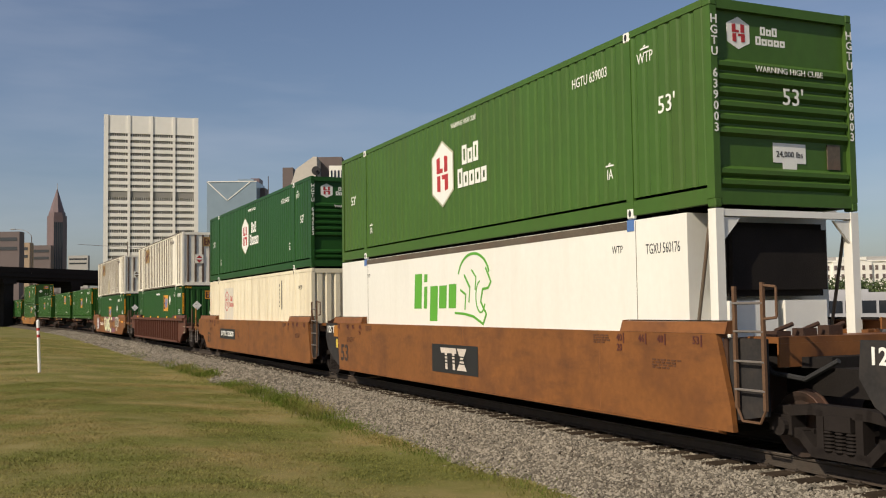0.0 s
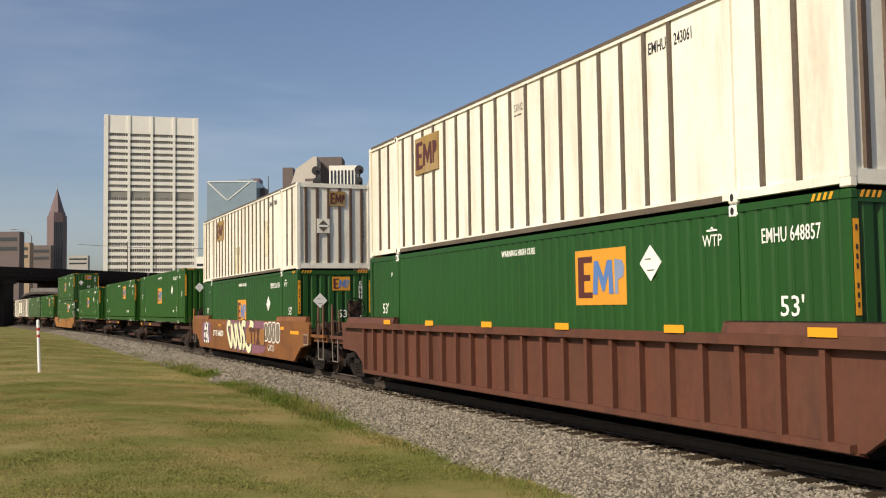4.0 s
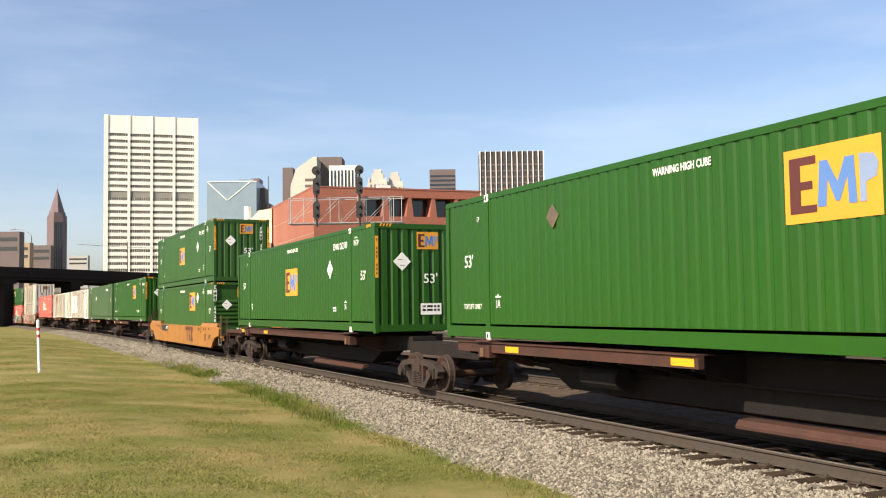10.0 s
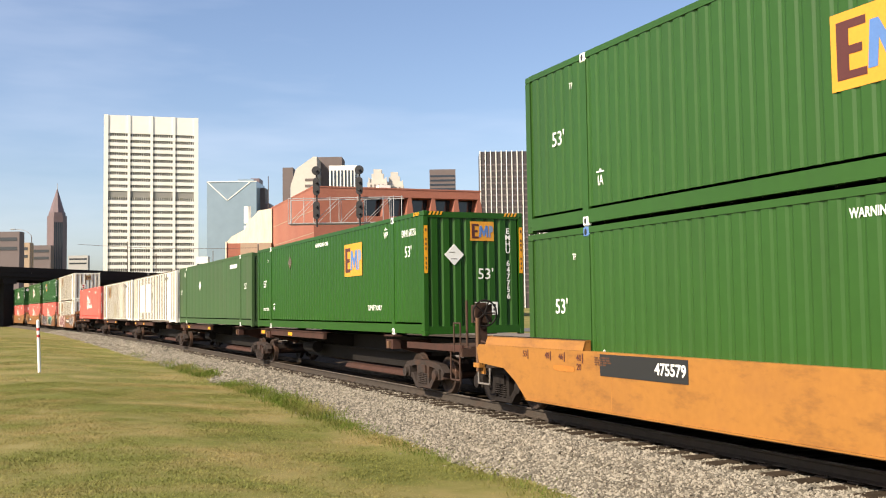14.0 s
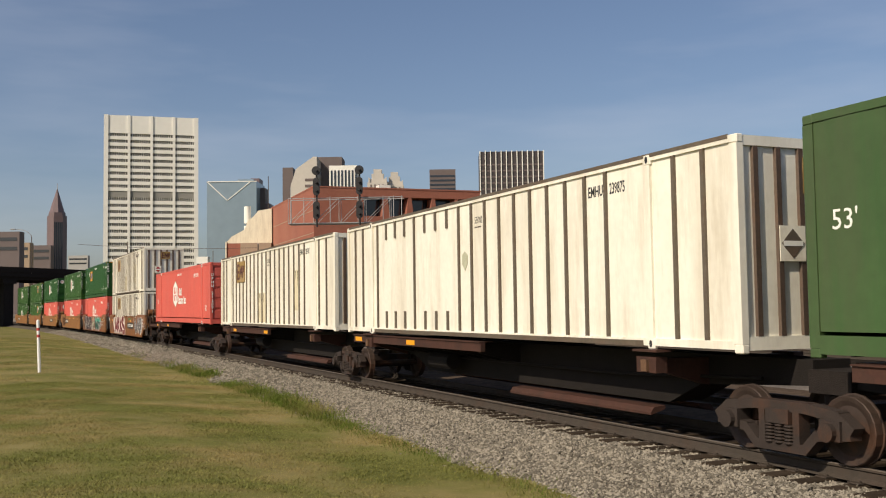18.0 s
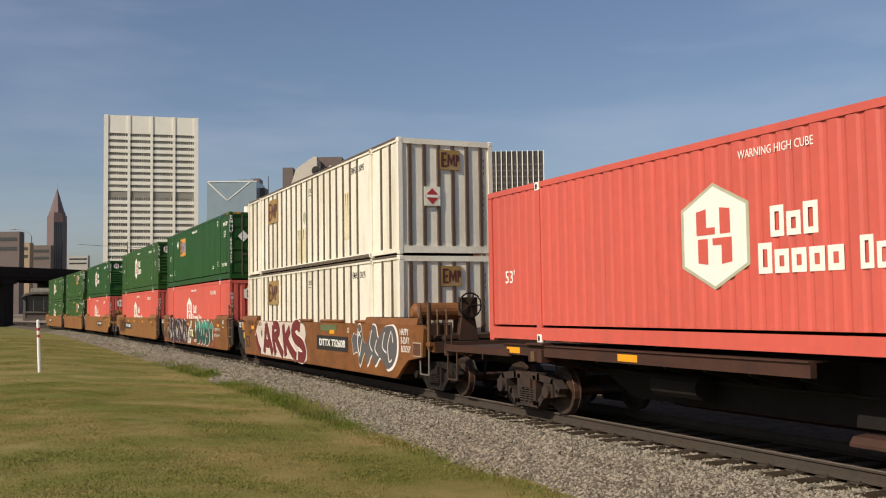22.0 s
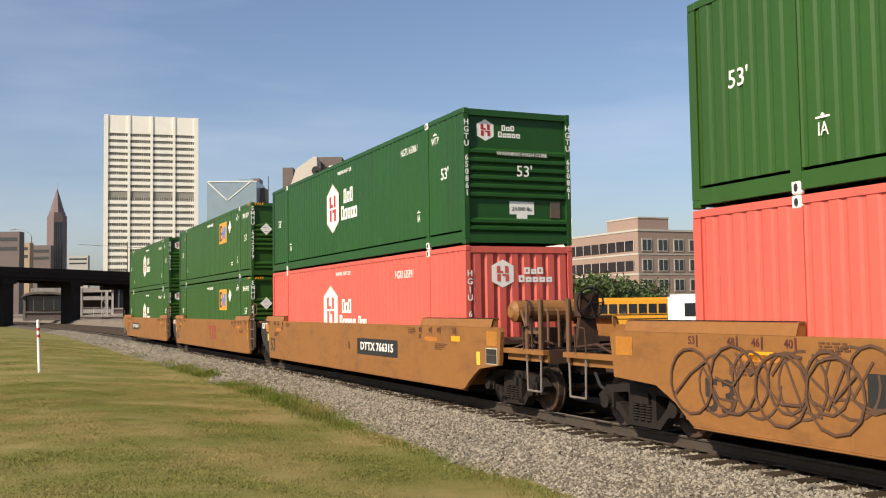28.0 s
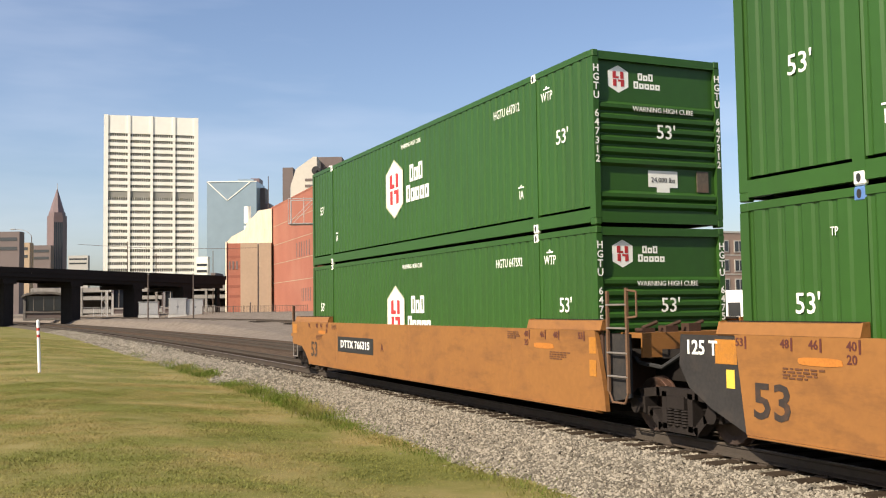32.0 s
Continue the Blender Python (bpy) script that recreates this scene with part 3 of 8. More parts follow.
for z in (1.38, 1.62):
    bm = bmesh.new()
    rod(bm, (0, 0, z), (0, 0, z + 0.10), 0.0575, 10)
    part("red_band", bm, post_red, mp)
bm = bmesh.new()
rod(bm, (0, 0, 1.98), (0, 0, 2.02), 0.055, 10, 0.02)
part("cap", bm, post_white, mp)


# ---- far places by bearing: x and z per metre of depth ----
def far(depth, kx, kz=0.0):
    return Vector((kx * depth, depth, EYE_Z + kz * depth))


def block(name, dims, material, parent, label=""):
    return slab(name, dims, material, parent, label)


# white tower
tw = thing("office_tower", "tall white concrete tower with rows of recessed windows", "building")
D = 720
xl, xr = -0.3441 * D, -0.2517 * D
W, HT = 0.0897 * D, EYE_Z + 0.2023 * D
tw.matrix_basis = pose(xl, D, 0, 0, 0, 17.0)
block("core", (0, W, 1.2, 48, 0, HT - 1), tower_shade, tw)
ncol, nrow = 4, 28
for i in range(5):
    x = i * W / 4
    part("pier", (lambda b: (box(b, x - 1.0 - (0.6 if i in (0, 4) else 0), x + 1.0 + (0.6 if i in (0, 4) else 0), -0.8, 3.0, 0, HT), b)[1])(bmesh.new()), tower_white, tw)
block("parapet", (-0.6, W + 0.6, -0.2, 49, HT - 13.5, HT - 0.2), tower_white, tw)
fl = (HT - 13.5) / nrow
spandrel = stock("tower_spandrel", "spandrel", tower_white, lambda b: box(b, 1.0, W / 4 - 1.0, -0.2, 1.2, 0.0, fl * 0.52))
mull = stock("tower_mullions", "window_grille", tower_white, lambda b: [box(b, 1.0 + k * (W / 4 - 2) / 9 - 0.15, 1.0 + k * (W / 4 - 2) / 9 + 0.15, 0.2, 1.2, 0, fl) for k in range(1, 9)])
for rw in range(nrow):
    for cl in range(ncol):
        if rw == 18:
            continue
        put("spandrel", spandrel, tw, pose(cl * W / 4, 0, rw * fl))
        put("window_grille", mull, tw, pose(cl * W / 4, 0.0, rw * fl))
block("louvre_band", (0.5, W - 0.5, 0.3, 1.2, 18 * fl, 19 * fl), tower_band, tw)
block("side_wall", (W - 1.4, W + 0.2, 3.0, 48, 0, HT - 1), tower_white, tw)
block("side_wall", (-0.2, 1.4, 3.0, 48, 0, HT - 1), tower_white, tw)

# granite tower with a pyramid top
gt = thing("pyramid_tower", "dark rose granite tower with a pointed roof", "building")
D = 1500
gx = -0.3938 * D
gt.matrix_basis = pose(gx, D, 0, 0, 0, 30)
bm = bmesh.new()
hw = 13.5
z1 = EYE_Z + 0.094 * D
prism(bm, [(-hw, -hw * .5), (-hw * .5, -hw), (hw * .5, -hw), (hw, -hw * .5), (hw, hw * .5), (hw * .5, hw), (-hw * .5, hw), (-hw, hw * .5)], "z", 0, z1)
part("shaft", bm, granite, gt)
bm = bmesh.new()
for s, a, b in ((1.0, z1, z1 + 6), (0.85, z1 + 6, z1 + 11)):
    prism(bm, [(-hw * s, -hw * s * .5), (-hw * .5 * s, -hw * s), (hw * .5 * s, -hw * s), (hw * s, -hw * .5 * s), (hw * s, hw * .5 * s), (hw * .5 * s, hw * s), (-hw * .5 * s, hw * s), (-hw * s, hw * .5 * s)], "z", a, b)
part("setback", bm, granite, gt)
bm = bmesh.new()
rod(bm, (0, 0, z1 + 11), (0, 0, EYE_Z + 0.1255 * D), hw * 0.85, 8, 0.8)
part("pyramid_roof", bm, granite, gt)
bm = bmesh.new()
rod(bm, (0, 0, EYE_Z + 0.125 * D), (0, 0, EYE_Z + 0.132 * D), 0.6, 6, 0.3)
part("spire", bm, galv, gt)
strip = stock("granite_strip", "window_strip", glass_dark, lambda b: box(b, -0.9, 0.9, -0.25, 0.0, 0, z1 - 4))
for k in range(-2, 3):
    put("window_strip", strip, gt, pose(k * 2.6, -hw, 0))
for k in range(-1, 2):
    put("window_strip", strip, gt, pose(hw, k * 4.0, 0, 0, 0, 90))

# glass tower with a slanted white line
gl = thing("glass_tower", "blue-grey glass tower with a white slanted line", "building")
D = 980
xa, xb = -0.2407 * D, -0.190 * D
gl.matrix_basis = pose(xa, D, 0)
GH = EYE_Z + 0.1315 * D
block("glass_wall", (0, xb - xa, 0, 45, 0, GH), glass_blue, gl)
bm = bmesh.new()
for o in stroke([(0.5, GH - 0.5), (20.5, GH - 19.5), (xb - xa - 6, GH - 0.8)], 0.8) + stroke([(0, GH - 0.4), (xb - xa, GH - 0.4)], 0.8):
    prism(bm, o, "y", -0.5, -0.05)
part("crown_line", bm, tower_white, gl)
block("crown", (30, 46, 5, 30, GH, GH + 2.5), glass_blue, gl)
gd = thing("dark_tower", "dark glass stair-stepped tower", "building")
gd.matrix_basis = pose(-0.196 * 1000, 1000, 0)
for k, (a, b, h) in enumerate(((0, 9, 0.134), (9, 15, 0.124), (15, 20, 0.108), (20, 24, 0.098))):
    block("tower_step", (a, b, 0, 20, 0, EYE_Z + h * 1000), haze_dark if k % 2 else granite, gd)

# distant blocks: bearing of both edges, height, depth
for nm, lab, ka, kb, kz, D, mt in (("low_block", "low dark building behind the bridge", -0.462, -0.432, 0.083, 420, haze_dark), ("low_block", "low pale brick building behind the bridge", -0.436, -0.4215, 0.0715, 520, brick_tan),
                              ("low_block", "small pale office block in the distance", -0.382, -0.362, 0.0575, 900, haze_grey), ("low_block", "dark low building behind the bridge", -0.4215, -0.400, 0.0685, 560, haze_dark),
                              ("white_block", "white building with dark window bands", -0.2515, -0.2400, 0.0545, 500, tower_white)):
    o = thing(nm, lab, "building")
    o.matrix_basis = pose(ka * D, D, 0)
    block("wall", (0, (kb - ka) * D, 0, 5, 0, EYE_Z + kz * D), mt, o)
    if nm == "white_block":
        for k in range(3):
            block("window_band", (0.3, (kb - ka) * D - 0.3, -0.15, 0, 18 + k * 3.2, 19.3 + k * 3.2), glass_dark, o)
    else:
        for k in range(2):
            block("window_band", (1.0, (kb - ka) * D - 1.0, -0.15, 0, EYE_Z + kz * D - 4 - k * 4, EYE_Z + kz * D - 2.5 - k * 4), glass_dark, o)

# road bridge over the tracks
br = thing("road_bridge", "dark concrete road bridge on square piers over the tracks", "bridge")
A, B = Vector((-96, 150, 0)), Vector((-44, 218, 0))
d = (B - A).normalized()
br.matrix_basis = pose(A.x, A.y, 0, 0, 0, math.degrees(math.atan2(d.y, d.x)))


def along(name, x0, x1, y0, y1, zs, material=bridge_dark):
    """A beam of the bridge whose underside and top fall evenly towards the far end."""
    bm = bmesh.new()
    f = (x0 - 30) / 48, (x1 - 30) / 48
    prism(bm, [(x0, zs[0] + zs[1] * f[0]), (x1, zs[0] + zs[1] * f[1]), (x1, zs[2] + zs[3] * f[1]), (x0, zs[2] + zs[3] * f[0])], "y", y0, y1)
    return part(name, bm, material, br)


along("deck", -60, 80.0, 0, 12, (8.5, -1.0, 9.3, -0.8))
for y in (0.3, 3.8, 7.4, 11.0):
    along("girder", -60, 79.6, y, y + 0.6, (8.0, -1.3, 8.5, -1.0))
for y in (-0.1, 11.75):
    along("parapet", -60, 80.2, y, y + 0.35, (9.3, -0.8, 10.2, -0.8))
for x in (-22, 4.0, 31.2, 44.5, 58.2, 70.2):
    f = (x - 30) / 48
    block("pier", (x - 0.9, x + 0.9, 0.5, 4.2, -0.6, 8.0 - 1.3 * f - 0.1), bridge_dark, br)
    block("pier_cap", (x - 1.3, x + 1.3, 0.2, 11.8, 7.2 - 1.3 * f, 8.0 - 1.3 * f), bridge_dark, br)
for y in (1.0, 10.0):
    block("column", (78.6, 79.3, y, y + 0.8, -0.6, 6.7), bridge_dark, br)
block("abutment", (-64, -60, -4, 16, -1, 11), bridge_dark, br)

# pale open deck and fence seen under the bridge
# Deck concrete toned down, with shade from the bridge put into its colour.
deck_grey = mat("weathered_shade_concrete", (0.22, 0.205, 0.185), 0.85, var=0.2, scale=0.2, dirt=(0.10, 0.09, 0.08), amount=0.6, dscale=0.3)
pd = thing("parking_deck", "pale concrete parking deck with open storeys", "building")
D = 268
pd.matrix_basis = pose(-0.42 * D, D, 0)
LD = 0.205 * D
for z0, z1 in ((1.6, 2.7), (5.2, 6.2), (7.3, 8.6)):
    block("deck_edge", (0, LD, 0, 0.4, z0, z1), deck_grey, pd)
    block("deck_floor", (0, LD, 0.4, 18, z0, z0 + 0.35), deck_grey, pd)
block("rear_wall", (0, LD, 17.6, 18, 0, 8.6), haze_dark, pd)
for k in range(9):
    block("column", (k * (LD - 0.6) / 8, k * (LD - 0.6) / 8 + 0.6, -0.15, 0.5, 0, 8.4), deck_grey, pd)
fence_steel = mat("brown_fence_steel", (0.10, 0.075, 0.06), 0.7, 0.2, var=0.25, scale=2)


def fence(label, x0, y0, x1, y1, z, h, n, material, lattice=0.22):
    """Posts, two rails and upright bars."""
    f = thing("fence", label, "fence")
    L = math.hypot(x1 - x0, y1 - y0)
    f.matrix_basis = pose(x0, y0, z, 0, 0, math.degrees(math.atan2(y1 - y0, x1 - x0)))
    for k in range(n + 1):
        bm = bmesh.new()
        rod(bm, (k * L / n, 0, -0.6), (k * L / n, 0, h + 0.05), 0.045, 8)
        part("post", bm, material, f)
    for zz in (0.15, h - 0.08):
        bm = bmesh.new()
        rod(bm, (0, 0, zz), (L, 0, zz), 0.03, 6)
        part("rail", bm, material, f)
    bar = stock(("fence_bar", h, material.name), "bar", material, lambda b: box(b, -0.02, 0.02, -0.012, 0.012, 0.1, h))
    m = int(L / lattice)
    for k in range(m):
        put("bar", bar, f, pose((k + 0.5) * L / m, -0.04, 0))


fence("brown steel fence of close upright bars", -0.248 * 170, 172, -0.135 * 170, 166, 0.95, 1.7, 10, fence_steel, 0.30)
fence("pale chain link fence under the bridge", -0.40 * 236, 238, -0.232 * 236, 236, 0.9, 2.2, 12, galv, 0.5)


def cabinet(x, y, z, w, h, label="grey steel utility cabinet with a double door"):
    c = thing("utility_cabinet", label, "cabinet", "trackside cabinets")
    c.matrix_basis = pose(x, y, z, 0, 0, 12)
    slab("body", (-w / 2, w / 2, 0, 1.8, 0, h), galv, c, bevel=0.04)
    slab("roof", (-w / 2 - 0.12, w / 2 + 0.12, -0.12, 1.92, h, h + 0.12), galv, c)
    for s in (-1, 1):
        dd = slab("door", (s * w / 4 - w / 4 + 0.08, s * w / 4 + w / 4 - 0.08, -0.04, 0, 0.12, h - 0.12), galv, c, bevel=0.015)
        slab("handle", (s * 0.12 - 0.03, s * 0.12 + 0.03, -0.09, -0.04, h * 0.45, h * 0.55), steel_dark, dd)
    slab("plinth", (-w / 2 - 0.1, w / 2 + 0.1, -0.1, 1.9, -0.7, 0), concrete, c)


cabinet(-0.300 * 178, 178, 1.25, 3.4, 2.3)
cabinet(-0.2705 * 179, 179, 1.25, 3.1, 2.9)
cabinet(-0.2530 * 180, 180, 1.25, 3.0, 2.7)


def utility_pole(label, x, y, z0, z1, r=0.12, cross=0.0):
    u = thing("utility_pole", label, "pole")
    u.matrix_basis = pose(x, y, z0)
    bm = bmesh.new()
    rod(bm, (0, 0, -0.5), (0, 0, z1 - z0), r, 8, r * 0.7)
    part("shaft", bm, fence_steel, u)
    if cross:
        block("cross_arm", (-cross, cross, -0.06, 0.06, z1 - z0 - 0.7, z1 - z0 - 0.55), fence_steel, u)
    block("pole_cap", (-r * 0.8, r * 0.8, -r * 0.8, r * 0.8, z1 - z0, z1 - z0 + 0.1), galv, u)


utility_pole("slim grey pole beside the utility cabinets", -0.3005 * 140, 140, 1.0, 7.2)
utility_pole("slim grey pole beside the utility cabinets", -0.2545 * 142, 142, 1.0, 7.2)
utility_pole("tall brown pole before the brick wing", -0.1885 * 172, 172, 0.8, 13.4, 0.16)
utility_pole("short pole with a sign box before the brick wing", -0.1965 * 168, 168, 0.8, 3.2, 0.14)
utility_pole("thin pole rising behind the bridge", -0.3215 * 230, 230, 0.8, 18.2, 0.13)
utility_pole("thin pole rising behind the bridge", -0.2925 * 236, 236, 0.8, 15.6, 0.13, 0.9)
utility_pole("thin pole rising behind the bridge", -0.2345 * 240, 240, 0.8, 16.4, 0.13)

# street lamp on the bridge, and the wires beyond it
sl = thing("street_lamp", "street lamp with a long arm on the bridge", "street lamp")
D = 178
sl.matrix_basis = pose(-0.4195 * D, D, 9.0)
bm = bmesh.new()
rod(bm, (0, 0, 0), (0, 0, 7.0), 0.11, 8, 0.07)
part("shaft", bm, fence_steel, sl)
bm = bmesh.new()
chain(bm, [(0, 0, 6.9), (-0.8, 0, 7.7), (-2.0, 0, 8.1), (-3.0, 0, 8.15)], 0.05)
part("arm", bm, galv, sl)
bm = bmesh.new()
box(bm, -3.9, -2.9, -0.18, 0.18, 8.05, 8.25)
bmesh.ops.bevel(bm, geom=bm.edges[:], offset=0.06, segments=1, affect="EDGES")
part("lamp_head", bm, galv, sl)
bm = bmesh.new()
pts = []
for k in range(9):
    u = k / 8
    pts.append((-2.0 + u * 38.0, 28 - 2 * u, 7.2 - 1.4 * u - 2.0 * u * (1 - u)))
rows = []
for c in pts:
    rows.append([bm.verts.new((c[0], c[1] + 0.04 * math.cos(a * math.tau / 4), c[2] + 0.04 * math.sin(a * math.tau / 4))) for a in range(4)])
for a, b in zip(rows, rows[1:]):
    for k in range(4):
        bm.faces.new((a[k], a[(k + 1) % 4], b[(k + 1) % 4], b[k]))
part("overhead_wire", bm, fence_steel, sl)

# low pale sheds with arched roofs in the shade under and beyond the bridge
# Darker concrete copy: the bridge's shade put into the colour, with random stains.
shade_concrete = mat("stained_shade_concrete", (0.17, 0.155, 0.14), 0.85, var=0.2, scale=0.4, dirt=(0.08, 0.07, 0.06), amount=0.6, dscale=0.5)


def arched_shed(D, kx, w, h, z, body):
    """An open-fronted shed: arched roof beam, dark glazed front, low panels."""
    hut = thing("open_shed", "pale open shed with an arched roof beam and dark front", "building", "sheds by the bridge")
    hut.matrix_basis = pose(kx * D, D, z, 0, 0, 20)
    block("back_wall", (0, w, 4.6, 5.0, 0, h - 0.6), haze_dark, hut)
    for x in (0, w - 0.45):
        block("corner_column", (x, x + 0.45, 0, 0.5, 0, h - 0.7), body, hut)
    bm = bmesh.new()
    arc = [(w / 2 + (w / 2 + 0.3) * math.cos(math.pi * k / 10), h - 1.0 + 0.9 * math.sin(math.pi * k / 10)) for k in range(11)]
    prism(bm, arc + [(x, z2 - 0.45) for x, z2 in arc[::-1]], "y", -0.3, 5.2)
    part("arched_roof", bm, body, hut)
    block("front_glass", (0.45, w - 0.45, 0.25, 0.3, 1.9, h - 1.05), glass_dark, hut)
    block("front_panel", (0.45, w - 0.45, 0.1, 0.3, 0.45, 1.5), haze_dark, hut)
    block("front_rail", (0.2, w - 0.2, -0.1, 0.1, 1.5, 1.75), body, hut)
    block("low_kerb", (0.1, w - 0.1, -0.4, 0.3, 0, 0.45), body, hut)
    for k in range(3):
        block("glass_bar", (w * (0.25 + 0.25 * k) - 0.06, w * (0.25 + 0.25 * k) + 0.06, 0.18, 0.25, 1.9, h - 1.0), body, hut)


arched_shed(196, -0.4275, 7.6, 5.9, 0.4, shade_concrete)
arched_shed(236, -0.3375, 6.6, 7.2, 1.0, concrete)
arched_shed(236, -0.2850, 6.6, 7.2, 1.0, concrete)
lt = thing("lattice_tower", "small pale lattice tower beyond the bridge", "tower")
lt.matrix_basis = pose(-0.3445 * 222, 222, 0.6)
for x in (-0.7, 0.7):
    bm = bmesh.new()
    rod(bm, (x, 0, 0), (x, 0, 8.6), 0.10, 6)
    part("leg", bm, galv, lt)
for k in range(6):
    bm = bmesh.new()
    rod(bm, (-0.7 if k % 2 else 0.7, 0, k * 1.4), (0.7 if k % 2 else -0.7, 0, k * 1.4 + 1.4), 0.06, 6)
    part("brace", bm, galv, lt)

# brick building beside the bridge
bk = thing("brick_building", "large red brick building with deep loggia openings", "building")
bk.matrix_basis = pose(-26.3, 200, 0, 0, 0, 20.7)
HB, LW = 26.8, 37.0
block("wall", (0, LW, 0, 48, 0, HB - 10.6), brick_red, bk)
block("wall_top", (0, LW, 0.0, 48, HB - 1.65, HB), brick_red, bk)
block("spandrel", (10.6, LW, 0.0, 3.0, HB - 7.4, HB - 5.7), brick_red, bk)
block("stair_wall", (0, 10.6, 0, 48, HB - 10.6, HB - 1.65), brick_red, bk)
block("recess", (10.6, LW - 0.05, 3.0, 47.9, HB - 10.6, HB - 1.65), glass_dark, bk)
for k in range(5):
    x = 14.6 + k * 5.3
    for z0, z1 in ((HB - 5.7, HB - 1.65), (HB - 10.6, HB - 7.4)):
        bm = bmesh.new()
        prism(bm, [(x, z0), (x + 1.7, z0), (x + 1.25, z1), (x + 0.55, z1)], "y", 0.05, 3.0)
        part("pilaster", bm, brick_red, bk)
block("coping", (-0.08, LW + 0.08, -0.08, 48.08, HB, HB + 0.3), brick_red, bk)
block("roof_box", (14.0, 16.6, 0.2, 2.4, HB - 1.4, HB + 0.9), tower_white, bk)
for k in range(6):
    block("wall_slit", (-0.06, 0.0, 4.0 + k * 2.4, 4.5 + k * 2.4, 13.2, 16.4), haze_dark, bk)
    block("wall_slit", (-0.06, 0.0, 3.2 + k * 1.6, 3.5 + k * 1.6, 3.6, 6.4), haze_dark, bk)
for k in range(4):
    block("brick_course", (-0.04, 0.0, 0.1, 47.9, 8.2 + k * 4.6, 8.35 + k * 4.6), brick_tan, bk)

# its lower wing with the cream gable
wg = thing("brick_wing", "low brick wing with a tan bay and cream gable", "building")
D = 240
wg.matrix_basis = pose(0, D, 0)
block("wall", (-53.0, -49.4, 0.0, 20, 0, 18.2), brick_red, wg)
block("bay", (-49.4, -41.9, -0.8, 20, 0, 18.2), brick_tan, wg)
bm = bmesh.new()
prism(bm, [(-53.0, 18.2), (-41.9, 18.2), (-41.9, 26.7), (-45.2, 26.2), (-46.6, 24.6), (-47.7, 23.9), (-48.6, 21.6), (-50.2, 20.7), (-51.6, 20.0), (-53.0, 18.6)], "y", 0.3, 19)
part("gable", bm, cream, wg, "cream rendered gable with a curved edge")
block("gable_edge", (-53.2, -52.9, -0.3, 19, 0, 18.6), cream, wg)
for k in range(5):
    block("brick_course", (-52.9, -49.45, -0.05, 0.0, 14.6 - k * 2.4, 15.2 - k * 2.4), mat("dark_red_brick", (0.24, 0.08, 0.05), 0.85, var=0.1, scale=0.3), wg)
for k in range(3):
    block("wall_slit", (-52.4 + k * 0.9, -52.0 + k * 0.9, -0.09, -0.05, 11.8, 13.8), haze_dark, wg)
for z0, z1 in ((20.6, 22.9), (23.6, 27.8)):
    bm = bmesh.new()
    rod(bm, (-49.0, 6, z0), (-49.0, 6, z1), 0.85, 14)
    part("roof_tank", bm, tower_white, wg)
bm = bmesh.new()
rod(bm, (-49.0, 6, 19.5), (-49.0, 6, 24.0), 0.3, 8)
part("tank_stand", bm, galv, wg)
bm = bmesh.new()
rod(bm, (-43.2, 3, 26.0), (-43.2, 3, 35.0), 0.10, 6)
part("roof_aerial", bm, fence_steel, wg)

# towers behind the brick building
for nm, lab, ka, kb, kz, D, mt in (("slab_tower", "dark narrow tower behind the brick building", -0.1632, -0.1525, 0.1447, 700, haze_dark), ("stone_tower", "pale stone office block with a plain gable", -0.155, -0.128, 0.1555, 640, haze_grey),
                              ("grey_block", "grey concrete block among the towers", -0.131, -0.1023, 0.155, 660, haze_dark), ("ribbed_block", "white block with upright ribs", -0.1155, -0.087, 0.146, 600, tower_white),
                              ("dark_slab", "brown granite tower with a slanted roof", -0.0127, 0.0139, 0.1405, 900, haze_dark), ("stone_tower", "ornate pale stone tower with pinnacles", -0.0765, -0.056, 0.128, 950, pale_stone), ("stone_tower", "ornate pale stone tower with pinnacles", -0.0585, -0.0395, 0.125, 960, pale_stone)):
    o = thing(nm, lab, "building")
    o.matrix_basis = pose(ka * D, D, 0)
    w, h = (kb - ka) * D, EYE_Z + kz * D
    if "gable" in lab:
        bm = bmesh.new()
        prism(bm, [(0, 0), (w, 0), (w, h), (w * 0.86, h), (w * 0.2, h - 8), (0, h - 19)], "y", 0, 20)
        part("wall", bm, pale_stone, o)
    else:
        block("wall", (0, w, 0, 20, 0, h), mt, o)
    if nm == "ribbed_block":
        for k in range(8):
            block("window_strip", (1 + k * w / 8, 1 + k * w / 8 + w / 16, -0.3, 0, 20, h - 3), glass_dark, o)
    elif lab.startswith("ornate"):
        for x0, x1, hh in ((0.08, 0.92, 4), (0.2, 0.8, 9), (0.3, 0.7, 13.5)):
            block("setback", (w * x0, w * x1, 3 + hh * 0.1, 14 - hh * 0.1, h - 1, h + hh), mt, o)
        for x in (0.05, 0.9):
            block("pinnacle", (w * x, w * x + 1.2, 2, 4, h, h + 5), mt, o)
        for k in range(4):
            block("window_strip", (w * (0.15 + k * 0.2), w * (0.15 + k * 0.2) + 1.4, -0.3, 0, 20, h - 2), haze_dark, o)
    elif nm == "stone_tower":
        for k in range(6):
            block("window_band", (w * 0.55, w - 0.5, -0.3, 0, h - 16 - k * 4, h - 14.4 - k * 4), haze_dark, o)
    elif nm == "dark_slab":
        for k in range(9):
            block("window_band", (0.5, w - 0.5, -0.3, 0, h - 7 - k * 4, h - 5.4 - k * 4), glass_dark, o)
st = thing("striped_tower", "dark tower with close white upright fins", "building")
D = 640
st.matrix_basis = pose(0.0385 * D, D, 0)
